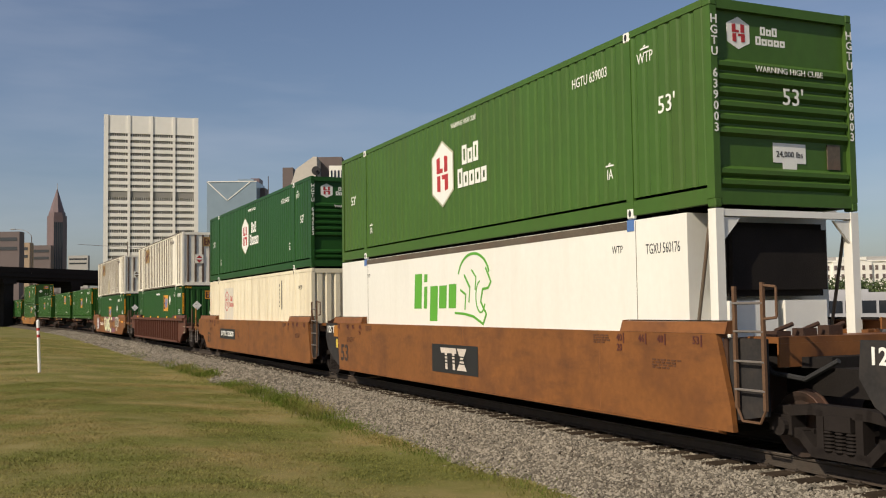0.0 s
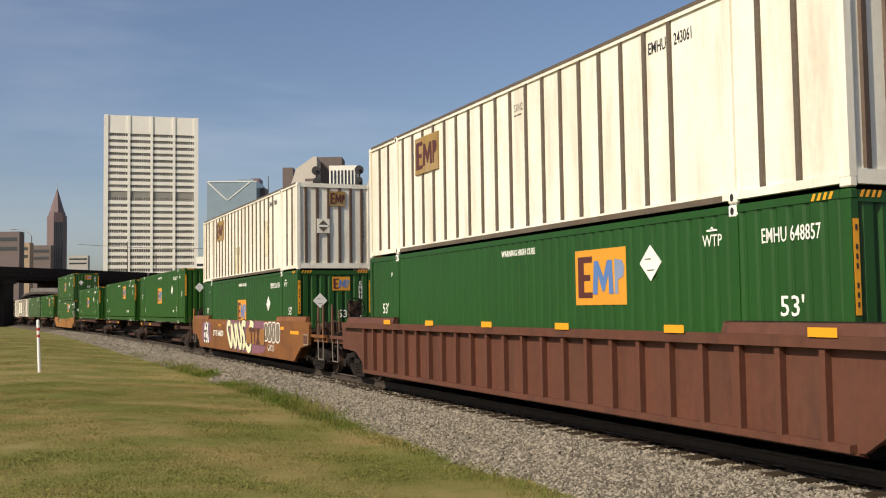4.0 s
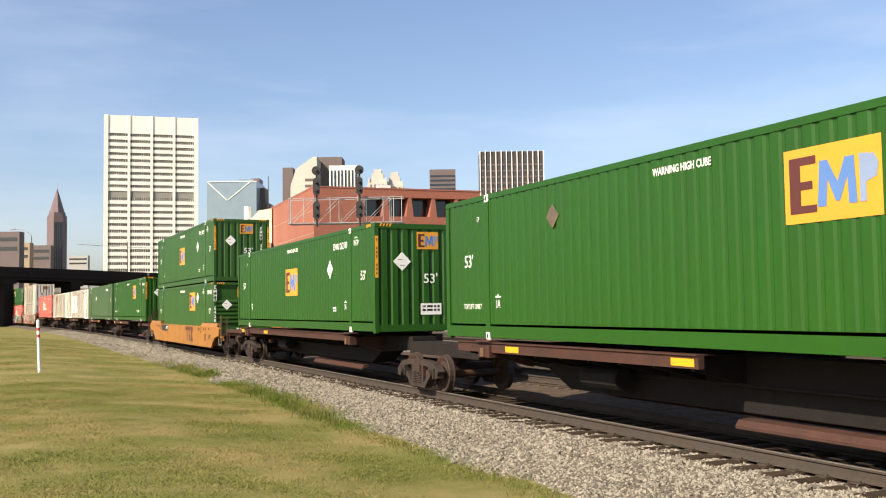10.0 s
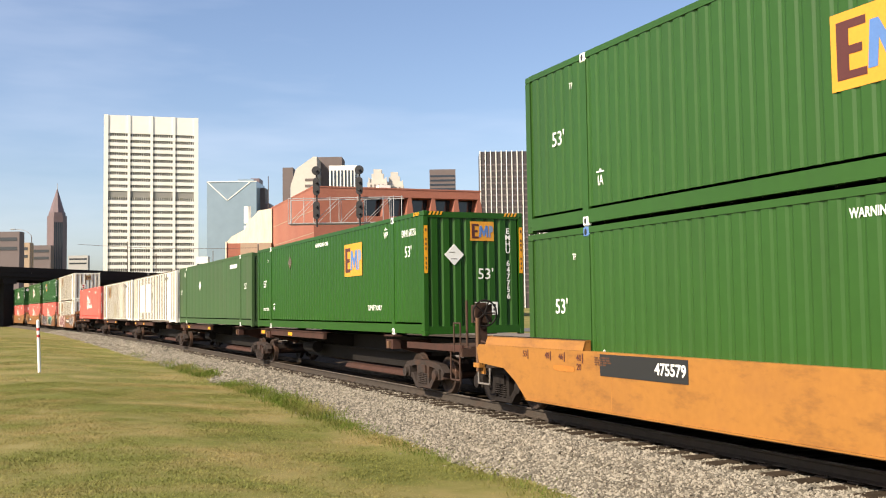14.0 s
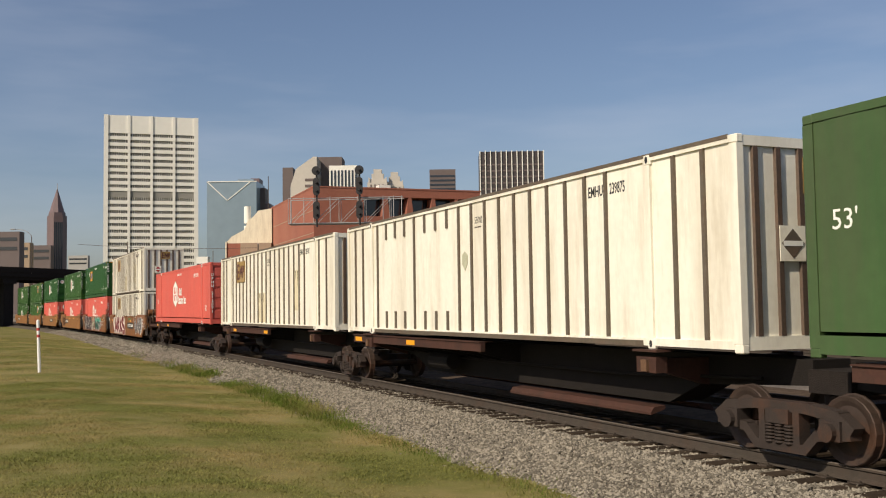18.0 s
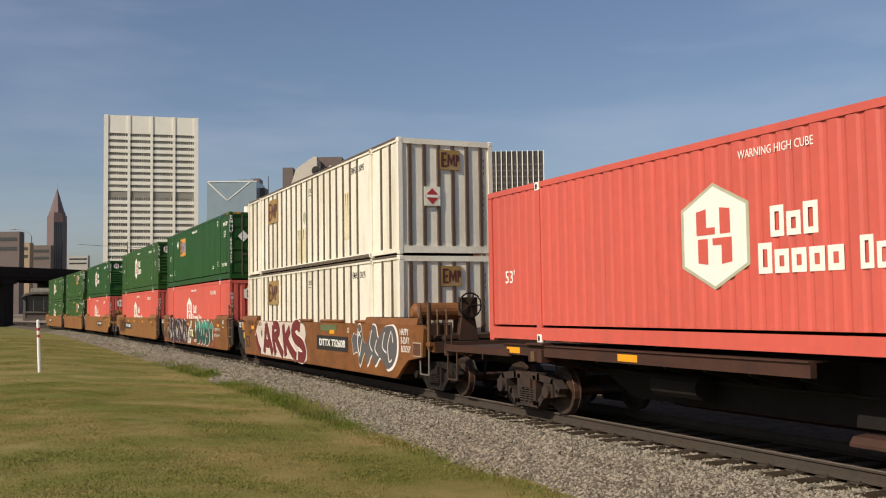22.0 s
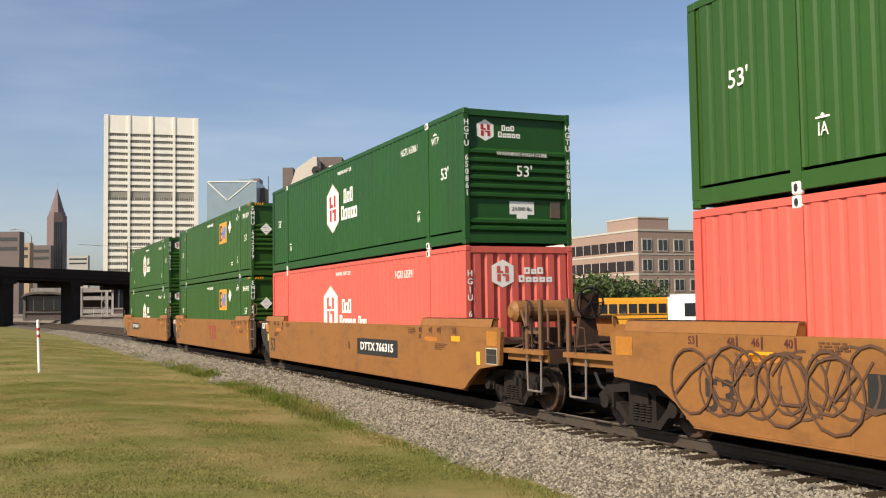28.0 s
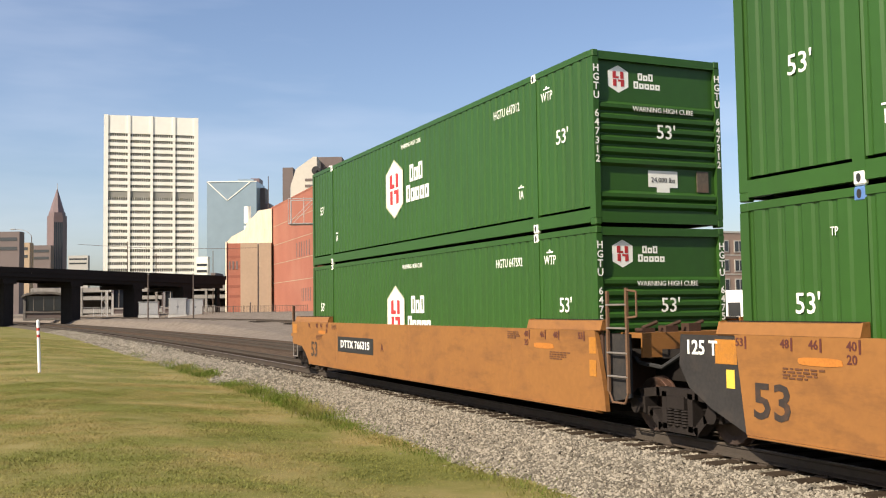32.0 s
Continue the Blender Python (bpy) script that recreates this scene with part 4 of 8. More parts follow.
w, h = (0.1051 - 0.0385) * D, EYE_Z + 0.1590 * D
block("glass_wall", (0.3, w - 0.3, 0.6, 24, 0, h - 0.5), mat("bronze_glass_wall", (0.055, 0.044, 0.042), 0.4, var=0.1, scale=0.05), st)
fin = stock("tower_fin", "fin", tower_white, lambda b: box(b, -0.27, 0.27, -0.2, 0.6, 0, h))
for k in range(13):
    put("fin", fin, st, pose(0.5 + k * (w - 1.0) / 12, 0, 0))
for k in range(22):
    block("floor_band", (0.4, w - 0.4, 0.35, 0.6, 10 + k * 4, 11.0 + k * 4), haze_dark, st)

# signal gantry over the second track
sg = thing("signal_gantry", "steel lattice cantilever with black railway signals", "railway signal")
D = 74.0
sg.matrix_basis = pose(-0.1575 * D, D, 0, 0, 0, -2)
Lg = 7.7
z0, z1 = EYE_Z + 0.087 * D, EYE_Z + 0.1125 * D
for y in (0, 1.2):
    for z in (z0, z1):
        bm = bmesh.new()
        rod(bm, (0, y, z), (Lg + 1.0, y, z), 0.032, 6)
        part("chord", bm, galv, sg)
    for k in range(5):
        bm = bmesh.new()
        x = k * Lg / 4
        rod(bm, (x, y, z0), (x, y, z1), 0.022, 6)
        if k < 4:
            rod(bm, (x, y, z0), (x + Lg / 4, y, z1), 0.02, 6)
        part("lattice_bar", bm, galv, sg)
block("walkway", (0, Lg + 1, 0, 1.2, z0 - 0.05, z0 + 0.02), galv, sg)
for x in (0.2, 1.2, 3.2, 5.3, 7.2, 8.0, 8.6):
    bm = bmesh.new()
    rod(bm, (x, -0.1, z0), (x, -0.1, z1 + 0.9 if x < 1 else z1 + 0.1), 0.03, 6)
    part("railing_post", bm, galv, sg)
for x in (2.2, 5.45):
    mast = bmesh.new()
    rod(mast, (x, -0.2, z0 - 0.3), (x, -0.2, z1 + 2.3), 0.07, 8)
    mast = part("signal_mast", mast, signal_black, sg)
    for zz in (z1 + 2.05, z1 + 0.85, z1 - 0.95):
        bm = bmesh.new()
        if zz > z1 + 1.5:
            rod(bm, (x, -0.42, zz), (x, -0.30, zz), 0.34, 18)
        else:
            rod(bm, (x, -0.42, zz - 0.42), (x, -0.30, zz - 0.42), 0.25, 18)
            rod(bm, (x, -0.42, zz + 0.42), (x, -0.30, zz + 0.42), 0.25, 18)
            box(bm, x - 0.25, x + 0.25, -0.418, -0.302, zz - 0.42, zz + 0.42)
        part("signal_target", bm, signal_black, sg, "black signal target")
        bm = bmesh.new()
        for dz in ((0,) if zz > z1 + 1.5 else (-0.3, 0.3)):
            rod(bm, (x, -0.62, zz + dz), (x, -0.42, zz + dz), 0.10, 10)
        part("lamp_hood", bm, signal_black, sg)
bm = bmesh.new()
rod(bm, (6.2, 0.6, -0.4), (6.2, 0.6, z0 - 0.04), 0.18, 10)
part("support_mast", bm, galv, sg)

# office building across the yard
brick_office = mat("grey_brown_brick", (0.29, 0.205, 0.165), 0.85, var=0.10, scale=0.2)
of = thing("office_building", "four-storey grey-brown office building with paired windows", "building")
D = 180
of.matrix_basis = pose(0.199 * D, D, 0, 0, 0, 25)
Wf, Ws = 25.5, 25.0
HO = EYE_Z + 0.0745 * D
block("wall", (0, Wf, 0, Ws, -0.6, HO), brick_office, of)
block("parapet", (-0.1, Wf + 0.1, -0.1, Ws + 0.1, HO, HO + 0.35), concrete, of)
block("roof_house", (1.5, 8.5, 2, 12, HO, HO + 2.6), brick_office, of)
block("roof_house_top", (1.4, 8.6, 1.9, 12.1, HO + 2.6, HO + 2.85), concrete, of)
win = stock("office_window", "window", concrete, lambda b: box(b, -1.15, 1.15, -0.10, 0.05, -0.15, 2.2))
pane = stock("office_pane", "pane", glass_dark, lambda b: (box(b, -0.95, -0.12, -0.13, -0.05, 0.05, 2.0), box(b, 0.12, 0.95, -0.13, -0.05, 0.05, 2.0)))
for fl in range(4):
    zf = HO - 3.6 - fl * 3.7
    for k in range(7):
        wob = put("window", win, of, pose(1.9 + k * (Wf - 3.8) / 6, 0, zf))
        put("pane", pane, wob)
    block("ribbon_window", (-0.08, 0.0, 1.2, Ws - 1.2, zf, zf + 1.9), glass_dark, of)
    for k in range(9):
        block("mullion", (-0.12, -0.08, 1.2 + k * (Ws - 2.5) / 8, 1.36 + k * (Ws - 2.5) / 8, zf, zf + 1.9), concrete, of)
    block("string_course", (0, Wf, -0.06, 0.0, zf - 0.75, zf - 0.55), concrete, of)
    block("string_course", (-0.06, 0, 0, Ws, zf - 0.75, zf - 0.45), concrete, of)
wb = thing("white_block", "small white building behind the office", "building")
D = 300
wb.matrix_basis = pose(0.107 * D, D, 0)
block("wall", (0, 7.5, 0, 14, -0.6, EYE_Z + 0.088 * D), tower_white, wb)
for k in range(3):
    block("window_band", (0.4, 7.1, -0.12, 0.0, EYE_Z + 0.088 * D - 3.4 - k * 3.6, EYE_Z + 0.088 * D - 1.8 - k * 3.6), glass_dark, wb)

# pale palace-like building, far right
pb = thing("white_building", "long white building with rows of dark windows", "building")
D = 420
pb.matrix_basis = pose(0.352 * D, D, 0, 0, 0, -4)
ZP = EYE_Z + 0.041 * D
block("wall", (0, 70, 0, 20, -0.6, ZP - 0.6), tower_white, pb)
block("cornice", (-0.5, 70.5, -0.5, 20.5, ZP - 0.6, ZP), tower_white, pb)
block("roof", (2, 68, 2, 18, ZP, ZP + 1.6), haze_grey, pb)
block("pavilion", (18, 34, -1.2, -0.02, -0.6, ZP - 0.7), tower_white, pb)
block("pediment", (20, 32, -0.9, 1, ZP, ZP + 1.4), tower_white, pb)
wn2 = stock("palace_window", "window", haze_dark, lambda b: box(b, -0.6, 0.6, -0.12, 0.05, 0, 2.0))
for fl in range(4):
    for k in range(24):
        x = 1.6 + k * 2.9
        put("window", wn2, pb, pose(x, -1.2 if 17.5 < x < 34.5 else 0, ZP - 4.2 - fl * 3.7))
sb = thing("sign_board", "dark sign board on two posts by the trees", "sign")
sb.matrix_basis = pose(0.3275 * 210, 210, -0.5)
slab("board", (0, 3.2, -0.1, 0.1, 5.8, 8.6), haze_dark, sb)
for x in (0.4, 2.6):
    bm = bmesh.new()
    rod(bm, (x, 0.12, 0), (x, 0.12, 8.4), 0.1, 8)
    part("post", bm, galv, sb)

# lamp mast in the yard
lm = thing("flood_light_mast", "tall steel mast with a cluster of flood lights", "street lamp")
D = 100
lm.matrix_basis = pose(0.3855 * D, D, -0.5)
bm = bmesh.new()
rod(bm, (0, 0, 0), (0, 0, 12.8), 0.17, 10, 0.11)
part("mast", bm, mat("brown_mast_steel", (0.13, 0.10, 0.09), 0.5, 0.3), lm)
for a, b, zz, w in ((-0.25, 0.7, 12.6, 0.9), (-1.2, -0.2, 11.3, 1.0), (0.4, 1.5, 11.6, 1.2), (-0.4, 0.6, 11.1, 0.7)):
    bm = bmesh.new()
    box(bm, a, b, -0.35, 0.35, zz - 0.3, zz + 0.25)
    bmesh.ops.rotate(bm, cent=((a + b) / 2, 0, zz), matrix=Matrix.Rotation(radians(25), 3, "Y"), verts=bm.verts[:])
    part("flood_light", bm, steel_dark if zz > 12 else galv, lm)


def bus(label, at, turn, paint, lower, yellow=False, n=8, L=12.0):
    b = thing("bus", label, "bus", "parked buses")
    b.matrix_basis = pose(*at, 0, 0, turn)
    bm = bmesh.new()
    box(bm, 0, L, -1.28, 1.28, 0.38, 3.05)
    bmesh.ops.bevel(bm, geom=bm.edges[:], offset=0.16, segments=2, affect="EDGES")
    body = part("body", bm, paint, b)
    if lower:
        slab("skirt", (0.05, L - 0.05, -1.30, 1.30, 0.40, 1.35), lower, b)
    for k in range(n):
        x = 1.2 + k * (L - 2.4) / n
        slab("window", (x, x + (L - 2.4) / n - 0.18, -1.31, 1.31, 1.55, 2.45), glass_dark, body)
    slab("windscreen", (L - 0.06, L + 0.015, -1.1, 1.1, 1.35, 2.6), glass_dark, body)
    slab("rear_window", (-0.015, 0.06, -1.0, 1.0, 1.7, 2.5), glass_dark, body)
    for x in (2.4, L - 2.6):
        for s in (-1, 1):
            bm = bmesh.new()
            rod(bm, (x, s * 1.08, 0.48), (x, s * 1.33, 0.48), 0.48, 18)
            wheel = part("wheel", bm, rubber, b)
            bm = bmesh.new()
            rod(bm, (x, s * 1.335, 0.48), (x, s * 1.345, 0.48), 0.26, 14)
            part("hub_cap", bm, galv, wheel)
    if yellow:
        for z in (1.0, 1.4):
            slab("black_rail", (0.3, L - 0.8, -1.315, 1.315, z, z + 0.07), ink_black, body)
        bm = bmesh.new()
        box(bm, L, L + 1.3, -1.1, 1.1, 0.5, 1.5)
        bmesh.ops.bevel(bm, geom=bm.edges[:], offset=0.2, segments=2, affect="EDGES")
        part("bonnet", bm, paint, b)
    else:
        slab("roof_unit", (2.0, 5.0, -0.8, 0.8, 3.05, 3.28), paint, b)
    return b


bus("pale grey city bus parked in the yard", (16.0, 69.0, -0.47), -28, white_paint, None, L=10.2)
bus("grey minibus parked beside the city bus", (26.5, 74.0, -0.47), -24, bus_grey, None, n=5, L=8.0)
bus("white shuttle bus parked behind the city bus", (20.5, 84.0, -0.47), 6, white_paint, bus_grey, n=7, L=9.5)
bus("yellow school bus parked in the yard", (13.5, 95, -0.47), 4, bus_yellow, None, True, 10)
bus("yellow school bus parked in the yard", (12.0, 103, -0.47), 4, bus_yellow, None, True, 10)
bus("yellow school bus parked in the yard", (22.5, 110, -0.47), 4, bus_yellow, None, True, 10)


def tree(at, h, w, seed, label="leafy green tree beside the yard"):
    """Tapered trunk, limbs and a crown of many small leaves in uneven clumps."""
    rr = random.Random(seed)
    t = thing("tree", label, "tree")
    t.matrix_basis = pose(*at)
    bm = bmesh.new()
    rod(bm, (0, 0, -0.2), (0, 0, h * 0.5), h * 0.035, 8, h * 0.018)
    tips = []
    for k in range(7):
        a = k * 0.9 + rr.uniform(0, 0.5)
        tip = Vector((math.cos(a) * w * 0.32, math.sin(a) * w * 0.32, h * rr.uniform(0.55, 0.85)))
        rod(bm, (0, 0, h * rr.uniform(0.25, 0.5)), tip, h * 0.014, 6, h * 0.005)
        tips.append(tip)
    part("trunk", bm, bark, t)
    V, F = [], []
    for c in tips + [Vector((0, 0, h * 0.8)), Vector((0, 0, h * 0.6))]:
        for k in range(130):
            o = Vector((rr.gauss(0, 1), rr.gauss(0, 1), rr.gauss(0, 0.8)))
            o = c + o.normalized() * (rr.random() ** 0.4) * w * 0.27
            s = h * rr.uniform(0.025, 0.05)
            u, v2 = Vector((rr.gauss(0, 1), rr.gauss(0, 1), rr.gauss(0, 1))).normalized() * s, Vector((rr.gauss(0, 1), rr.gauss(0, 1), rr.gauss(0, 1))).normalized() * s
            n0 = len(V)
            V += [tuple(o - u), tuple(o + v2), tuple(o + u), tuple(o - v2)]
            F += [(n0, n0 + 1, n0 + 2, n0 + 3)]
    me = bpy.data.meshes.new("crown")
    me.from_pydata(V, [], F)
    me.materials.append(leaf)
    put("crown", me, t)
    return t


for k, (kx, D, h, w) in enumerate(((0.135, 128, 6.2, 6.5), (0.158, 126, 6.6, 7.0), (0.18, 130, 6.0, 6.5), (0.205, 140, 5.5, 6), (0.325, 200, 6.0, 6), (0.345, 230, 7.0, 9), (0.362, 240, 7.4, 10), (0.385, 236, 6.8, 10), (0.41, 240, 7.6, 11), (0.435, 238, 7.0, 10), (0.46, 242, 7.4, 11), (0.485, 240, 7.4, 11))):
    tree((kx * D, D, -0.5), h, w, 60 + k)
bm = bmesh.new()
for k in range(5):
    box(bm, -0.237 * 330 + k * 1.6, -0.237 * 330 + k * 1.6 + 1.6, 330, 342, 0, 14.5 - (k % 3) * 1.4)
tagged(part("low_block", bm, haze_dark, None), "dark low building beyond the bridge end", "building")
# ---- containers: 53 feet long; local x runs towards the train's head, -y is the sunny side, z = 0 the base ----
CL, CW, CH = 8.075, 1.295, 2.896
CAST = 6.096


def ribbed(bm, a0, a1, face, back, depth, pitch, lo, hi, axis):
    """A corrugated sheet: a trapezoid wave along a0..a1, pushed from lo to hi."""
    n = max(1, round((a1 - a0) / pitch))
    w = (a1 - a0) / n
    s = 1 if face > back else -1
    pts = []
    for i in range(n):
        a = a0 + i * w
        pts += [(a, face - s * depth), (a + w * 0.18, face - s * depth), (a + w * 0.34, face), (a + w * 0.84, face)]
    pts += [(a1, face - s * depth), (a1, back), (a0, back)]
    if axis == "x":
        prism(bm, pts, "z", lo, hi)
    else:
        prism(bm, [(y, x) for x, y in pts], "z", lo, hi)


def container_frame(c, key, paint, cast_paint, rail_lo=0.27, upright=True):
    """Posts, rails, castings, roof and floor."""
    for s in (-1, 1):
        y0, y1 = (-CW, -CW + 0.11) if s < 0 else (CW - 0.11, CW)
        put("top_rail", stock(("top_rail", key, s), "top_rail", paint, lambda b: box(b, -CL + 0.16, CL - 0.16, y0, y1, CH - 0.10, CH)), c)
        put("bottom_rail", stock(("bottom_rail", key, s), "bottom_rail", paint, lambda b: box(b, -CL + 0.16, CL - 0.16, y0, y1, 0.05, rail_lo)), c)
        for e in (-1, 1):
            x0, x1 = (CL - 0.16, CL) if e > 0 else (-CL, -CL + 0.16)
            put("corner_post", stock(("corner_post", key, s, e), "corner_post", paint, lambda b: box(b, x0, x1, y0, y1, 0.12, CH - 0.12)), c)
            for z0 in (0.0, CH - 0.12):
                put("corner_casting", stock(("casting", key, s, e, z0), "corner_casting", paint, lambda b: (box(b, x0 - 0.004, x1 + 0.004, y0 - 0.004, y1 + 0.004, z0, z0 + 0.12), bmesh.ops.bevel(b, geom=b.edges[:], offset=0.015, segments=1, affect="EDGES"))), c)
            if upright:
                put("lifting_post", stock(("lift", key, s, e), "lifting_post", paint, lambda b: box(b, e * CAST - 0.09, e * CAST + 0.09, s * (CW + 0.003) - 0.05 * (s > 0), s * (CW + 0.003) + 0.05 * (s < 0), 0.14, CH - 0.13)), c)
            for z0 in (0.0, CH - 0.16):
                put("lifting_casting", stock(("liftcast", cast_paint.name, s, e, z0), "lifting_casting", cast_paint, lambda b: (box(b, e * CAST - 0.085, e * CAST + 0.085, s * (CW + 0.012) - 0.08 * (s > 0), s * (CW + 0.012) + 0.08 * (s < 0), z0 - 0.005, z0 + 0.165), bmesh.ops.bevel(b, geom=b.edges[:], offset=0.02, segments=1, affect="EDGES"))), c)
                if s < 0:
                    put("casting_hole", stock(("casthole", e, z0), "casting_hole", ink_black, lambda b: prism(b, [(e * CAST + 0.035 * math.cos(a * 0.785), z0 + 0.08 + 0.055 * math.sin(a * 0.785)) for a in range(8)], "y", -CW - 0.016, -CW - 0.010)), c)
    put("roof", stock(("roof", key), "roof", paint, lambda b: [box(b, -CL + 0.14, CL - 0.14, -CW + 0.09, CW - 0.09, CH - 0.07, CH - 0.03)] + [box(b, -CL + 0.4 + i * 0.6, -CL + 0.62 + i * 0.6, -CW + 0.11, CW - 0.11, CH - 0.03, CH - 0.012) for i in range(26)]), c)
    put("underframe", stock("underframe", "underframe", steel_dark, lambda b: prism(b, [(-CL + 0.16, 0.20), (-CL + 0.16, 0.10)] + [(-CL + 0.5 + i * 0.61 + dx, z) for i in range(25) for dx, z in ((0, 0.10), (0, 0.03), (0.06, 0.03), (0.06, 0.10))] + [(CL - 0.16, 0.10), (CL - 0.16, 0.20)], "y", -CW + 0.12, CW - 0.12)), c)
    put("end_sill", stock(("end_sill", key), "end_sill", paint, lambda b: box(b, CL - 0.10, CL - 0.005, -CW + 0.11, CW - 0.11, 0.04, 0.22)), c)
    put("end_header", stock(("end_header", key), "end_header", paint, lambda b: box(b, CL - 0.10, CL - 0.005, -CW + 0.11, CW - 0.11, CH - 0.15, CH - 0.015)), c)
    put("end_sill", stock(("end_sill_r", key), "end_sill", paint, lambda b: box(b, -CL + 0.005, -CL + 0.10, -CW + 0.11, CW - 0.11, 0.04, 0.22)), c)
    put("end_header", stock(("end_header_r", key), "end_header", paint, lambda b: box(b, -CL + 0.005, -CL + 0.10, -CW + 0.11, CW - 0.11, CH - 0.15, CH - 0.015)), c)


def end_wall(c, key, paint, style):
    """The leading end: upright corrugation, or flat panels with lying ribs."""
    if style == "upright":
        me = stock(("end_up", key), "front_wall", paint, lambda b: ribbed(b, -CW + 0.11, CW - 0.11, CL - 0.02, CL - 0.10, 0.045, 0.29, 0.22, CH - 0.15, "y"))
    elif style == "lying":
        def rib(b):
            y0, y1 = -CW + 0.13, CW - 0.13
            lo = [b.verts.new(p) for p in ((-0.076, y0, 0), (-0.076, y1, 0), (-0.076, y1, 0.16), (-0.076, y0, 0.16))]
            hi = [b.verts.new(p) for p in ((-0.012, y0, 0.05), (-0.012, y1, 0.05), (-0.012, y1, 0.11), (-0.012, y0, 0.11))]
            b.faces.new(hi)
            b.faces.new(lo[::-1])
            for k in range(4):
                b.faces.new((lo[k], lo[(k + 1) % 4], hi[(k + 1) % 4], hi[k]))

        def build(b):
            box(b, CL - 0.11, CL - 0.075, -CW + 0.11, CW - 0.11, 0.22, CH - 0.15)
        me = stock(("end_lie", key), "front_wall", paint, build)
    else:
        def doors(b):
            box(b, CL - 0.10, CL - 0.055, -CW + 0.11, CW - 0.11, 0.22, CH - 0.15)

        def panel(b):
            y0, y1 = -0.565, 0.565
            box(b, -0.055, -0.03, y0, y1, 0.0, 0.40)
            bmesh.ops.bevel(b, geom=b.edges[:], offset=0.02, segments=1, affect="EDGES")
        me = stock(("end_door", key), "front_wall", paint, doors)
    wall = put("front_wall", me, c)
    if style == "lying":
        for z in [0.98 + i * 0.185 for i in range(6)] + [0.27, 0.42]:
            put("end_rib", stock(("end_rib", paint.name), "end_rib", paint, rib), wall, pose(CL, 0, z))
    if style == "doors":
        for s in (-1, 1):
            for i in range(5):
                put("door_panel", stock(("door_panel", paint.name), "door_panel", paint, panel), wall, pose(CL, s * 0.60, 0.28 + i * 0.49))
        for y in (-0.75, -0.3, 0.3, 0.75):
            put("locking_bar", stock(("lockbar", y), "locking_bar", post_grey, lambda b: rod(b, (CL - 0.02, y, 0.15), (CL - 0.02, y, CH - 0.1), 0.022)), wall)
            put("bar_handle", stock(("barhandle", y), "bar_handle", post_grey, lambda b: box(b, CL - 0.02, CL + 0.005, y - 0.02, y + 0.30, 1.05, 1.10)), wall)
    put("rear_wall", stock(("rear", key), "rear_wall", paint, lambda b: ribbed(b, -CW + 0.11, CW - 0.11, -CL + 0.02, -CL + 0.10, 0.045, 0.29, 0.22, CH - 0.15, "y")), c)
    return wall


def side_walls(c, key, paint, pitch=0.28, depth=0.018):
    near = put("side_wall", stock(("side", key), "side_wall", paint, lambda b: ribbed(b, -CL + 0.16, CL - 0.16, -CW + 0.012, -CW + 0.07, depth, pitch, 0.315, CH - 0.10, "x")), c)
    put("side_wall", stock(("side_far", key), "side_wall", paint, lambda b: ribbed(b, -CL + 0.16, CL - 0.16, CW - 0.012, CW - 0.07, depth, pitch, 0.27, CH - 0.10, "x")), c)
    return near


stained = mat("stained_white_panel", (0.70, 0.63, 0.44), 0.6, var=0.15, scale=2, dirt=(0.36, 0.27, 0.14), amount=0.6, streak=True)
SY = -CW + 0.010          # where paint lies on the sunny side
EX = CL - 0.016           # and on the leading end


def square_mark(wall, x, z, s, face="side", faded=False, tall=0.61, thick=0.003):
    """A square in orange with a dark comb shape and a blue zigzag."""
    at = (x, SY, z) if face == "side" else (EX, x, z)
    lift = (0, -thick - 0.002, 0) if face == "side" else (thick + 0.002, 0, 0)
    at2 = tuple(a + b for a, b in zip(at, lift))
    h = s / 2
    k = tall
    plate = decal("square_mark", [rect(-h, h, -h * k, h * k)], ink_faded if faded else ink_orange, wall, at, face, "square orange mark with dark and blue shapes", thick)
    comb = [(-.88, -.74), (-.30, -.74), (-.30, -.54), (-.64, -.54), (-.64, -.12), (-.38, -.12), (-.38, .10), (-.64, .10), (-.64, .54), (-.30, .54), (-.30, .76), (-.88, .76)]
    decal("mark_shape", [[(a * h, b * h * k) for a, b in comb]], ink_brown, wall, at2, face)
    zig = [(-.28, -.62), (-.10, -.62), (-.06, .08), (.10, -.52), (.18, -.52), (.34, .08), (.36, -.62), (.52, -.62), (.48, .58), (.30, .58), (.14, -.02), (-.06, .58), (-.22, .58)]
    decal("mark_shape", [[(a * h, b * h * k) for a, b in zig]], ink_blue if not faded else ink_brown, wall, at2, face)
    flag = [(.58, -.62), (.70, -.62), (.70, -.14), (.90, -.02), (.94, .30), (.86, .54), (.58, .60)]
    decal("mark_shape", [[(a * h, b * h * k) for a, b in flag]], ink_steel if not faded else ink_brown, wall, at2, face)
    return plate


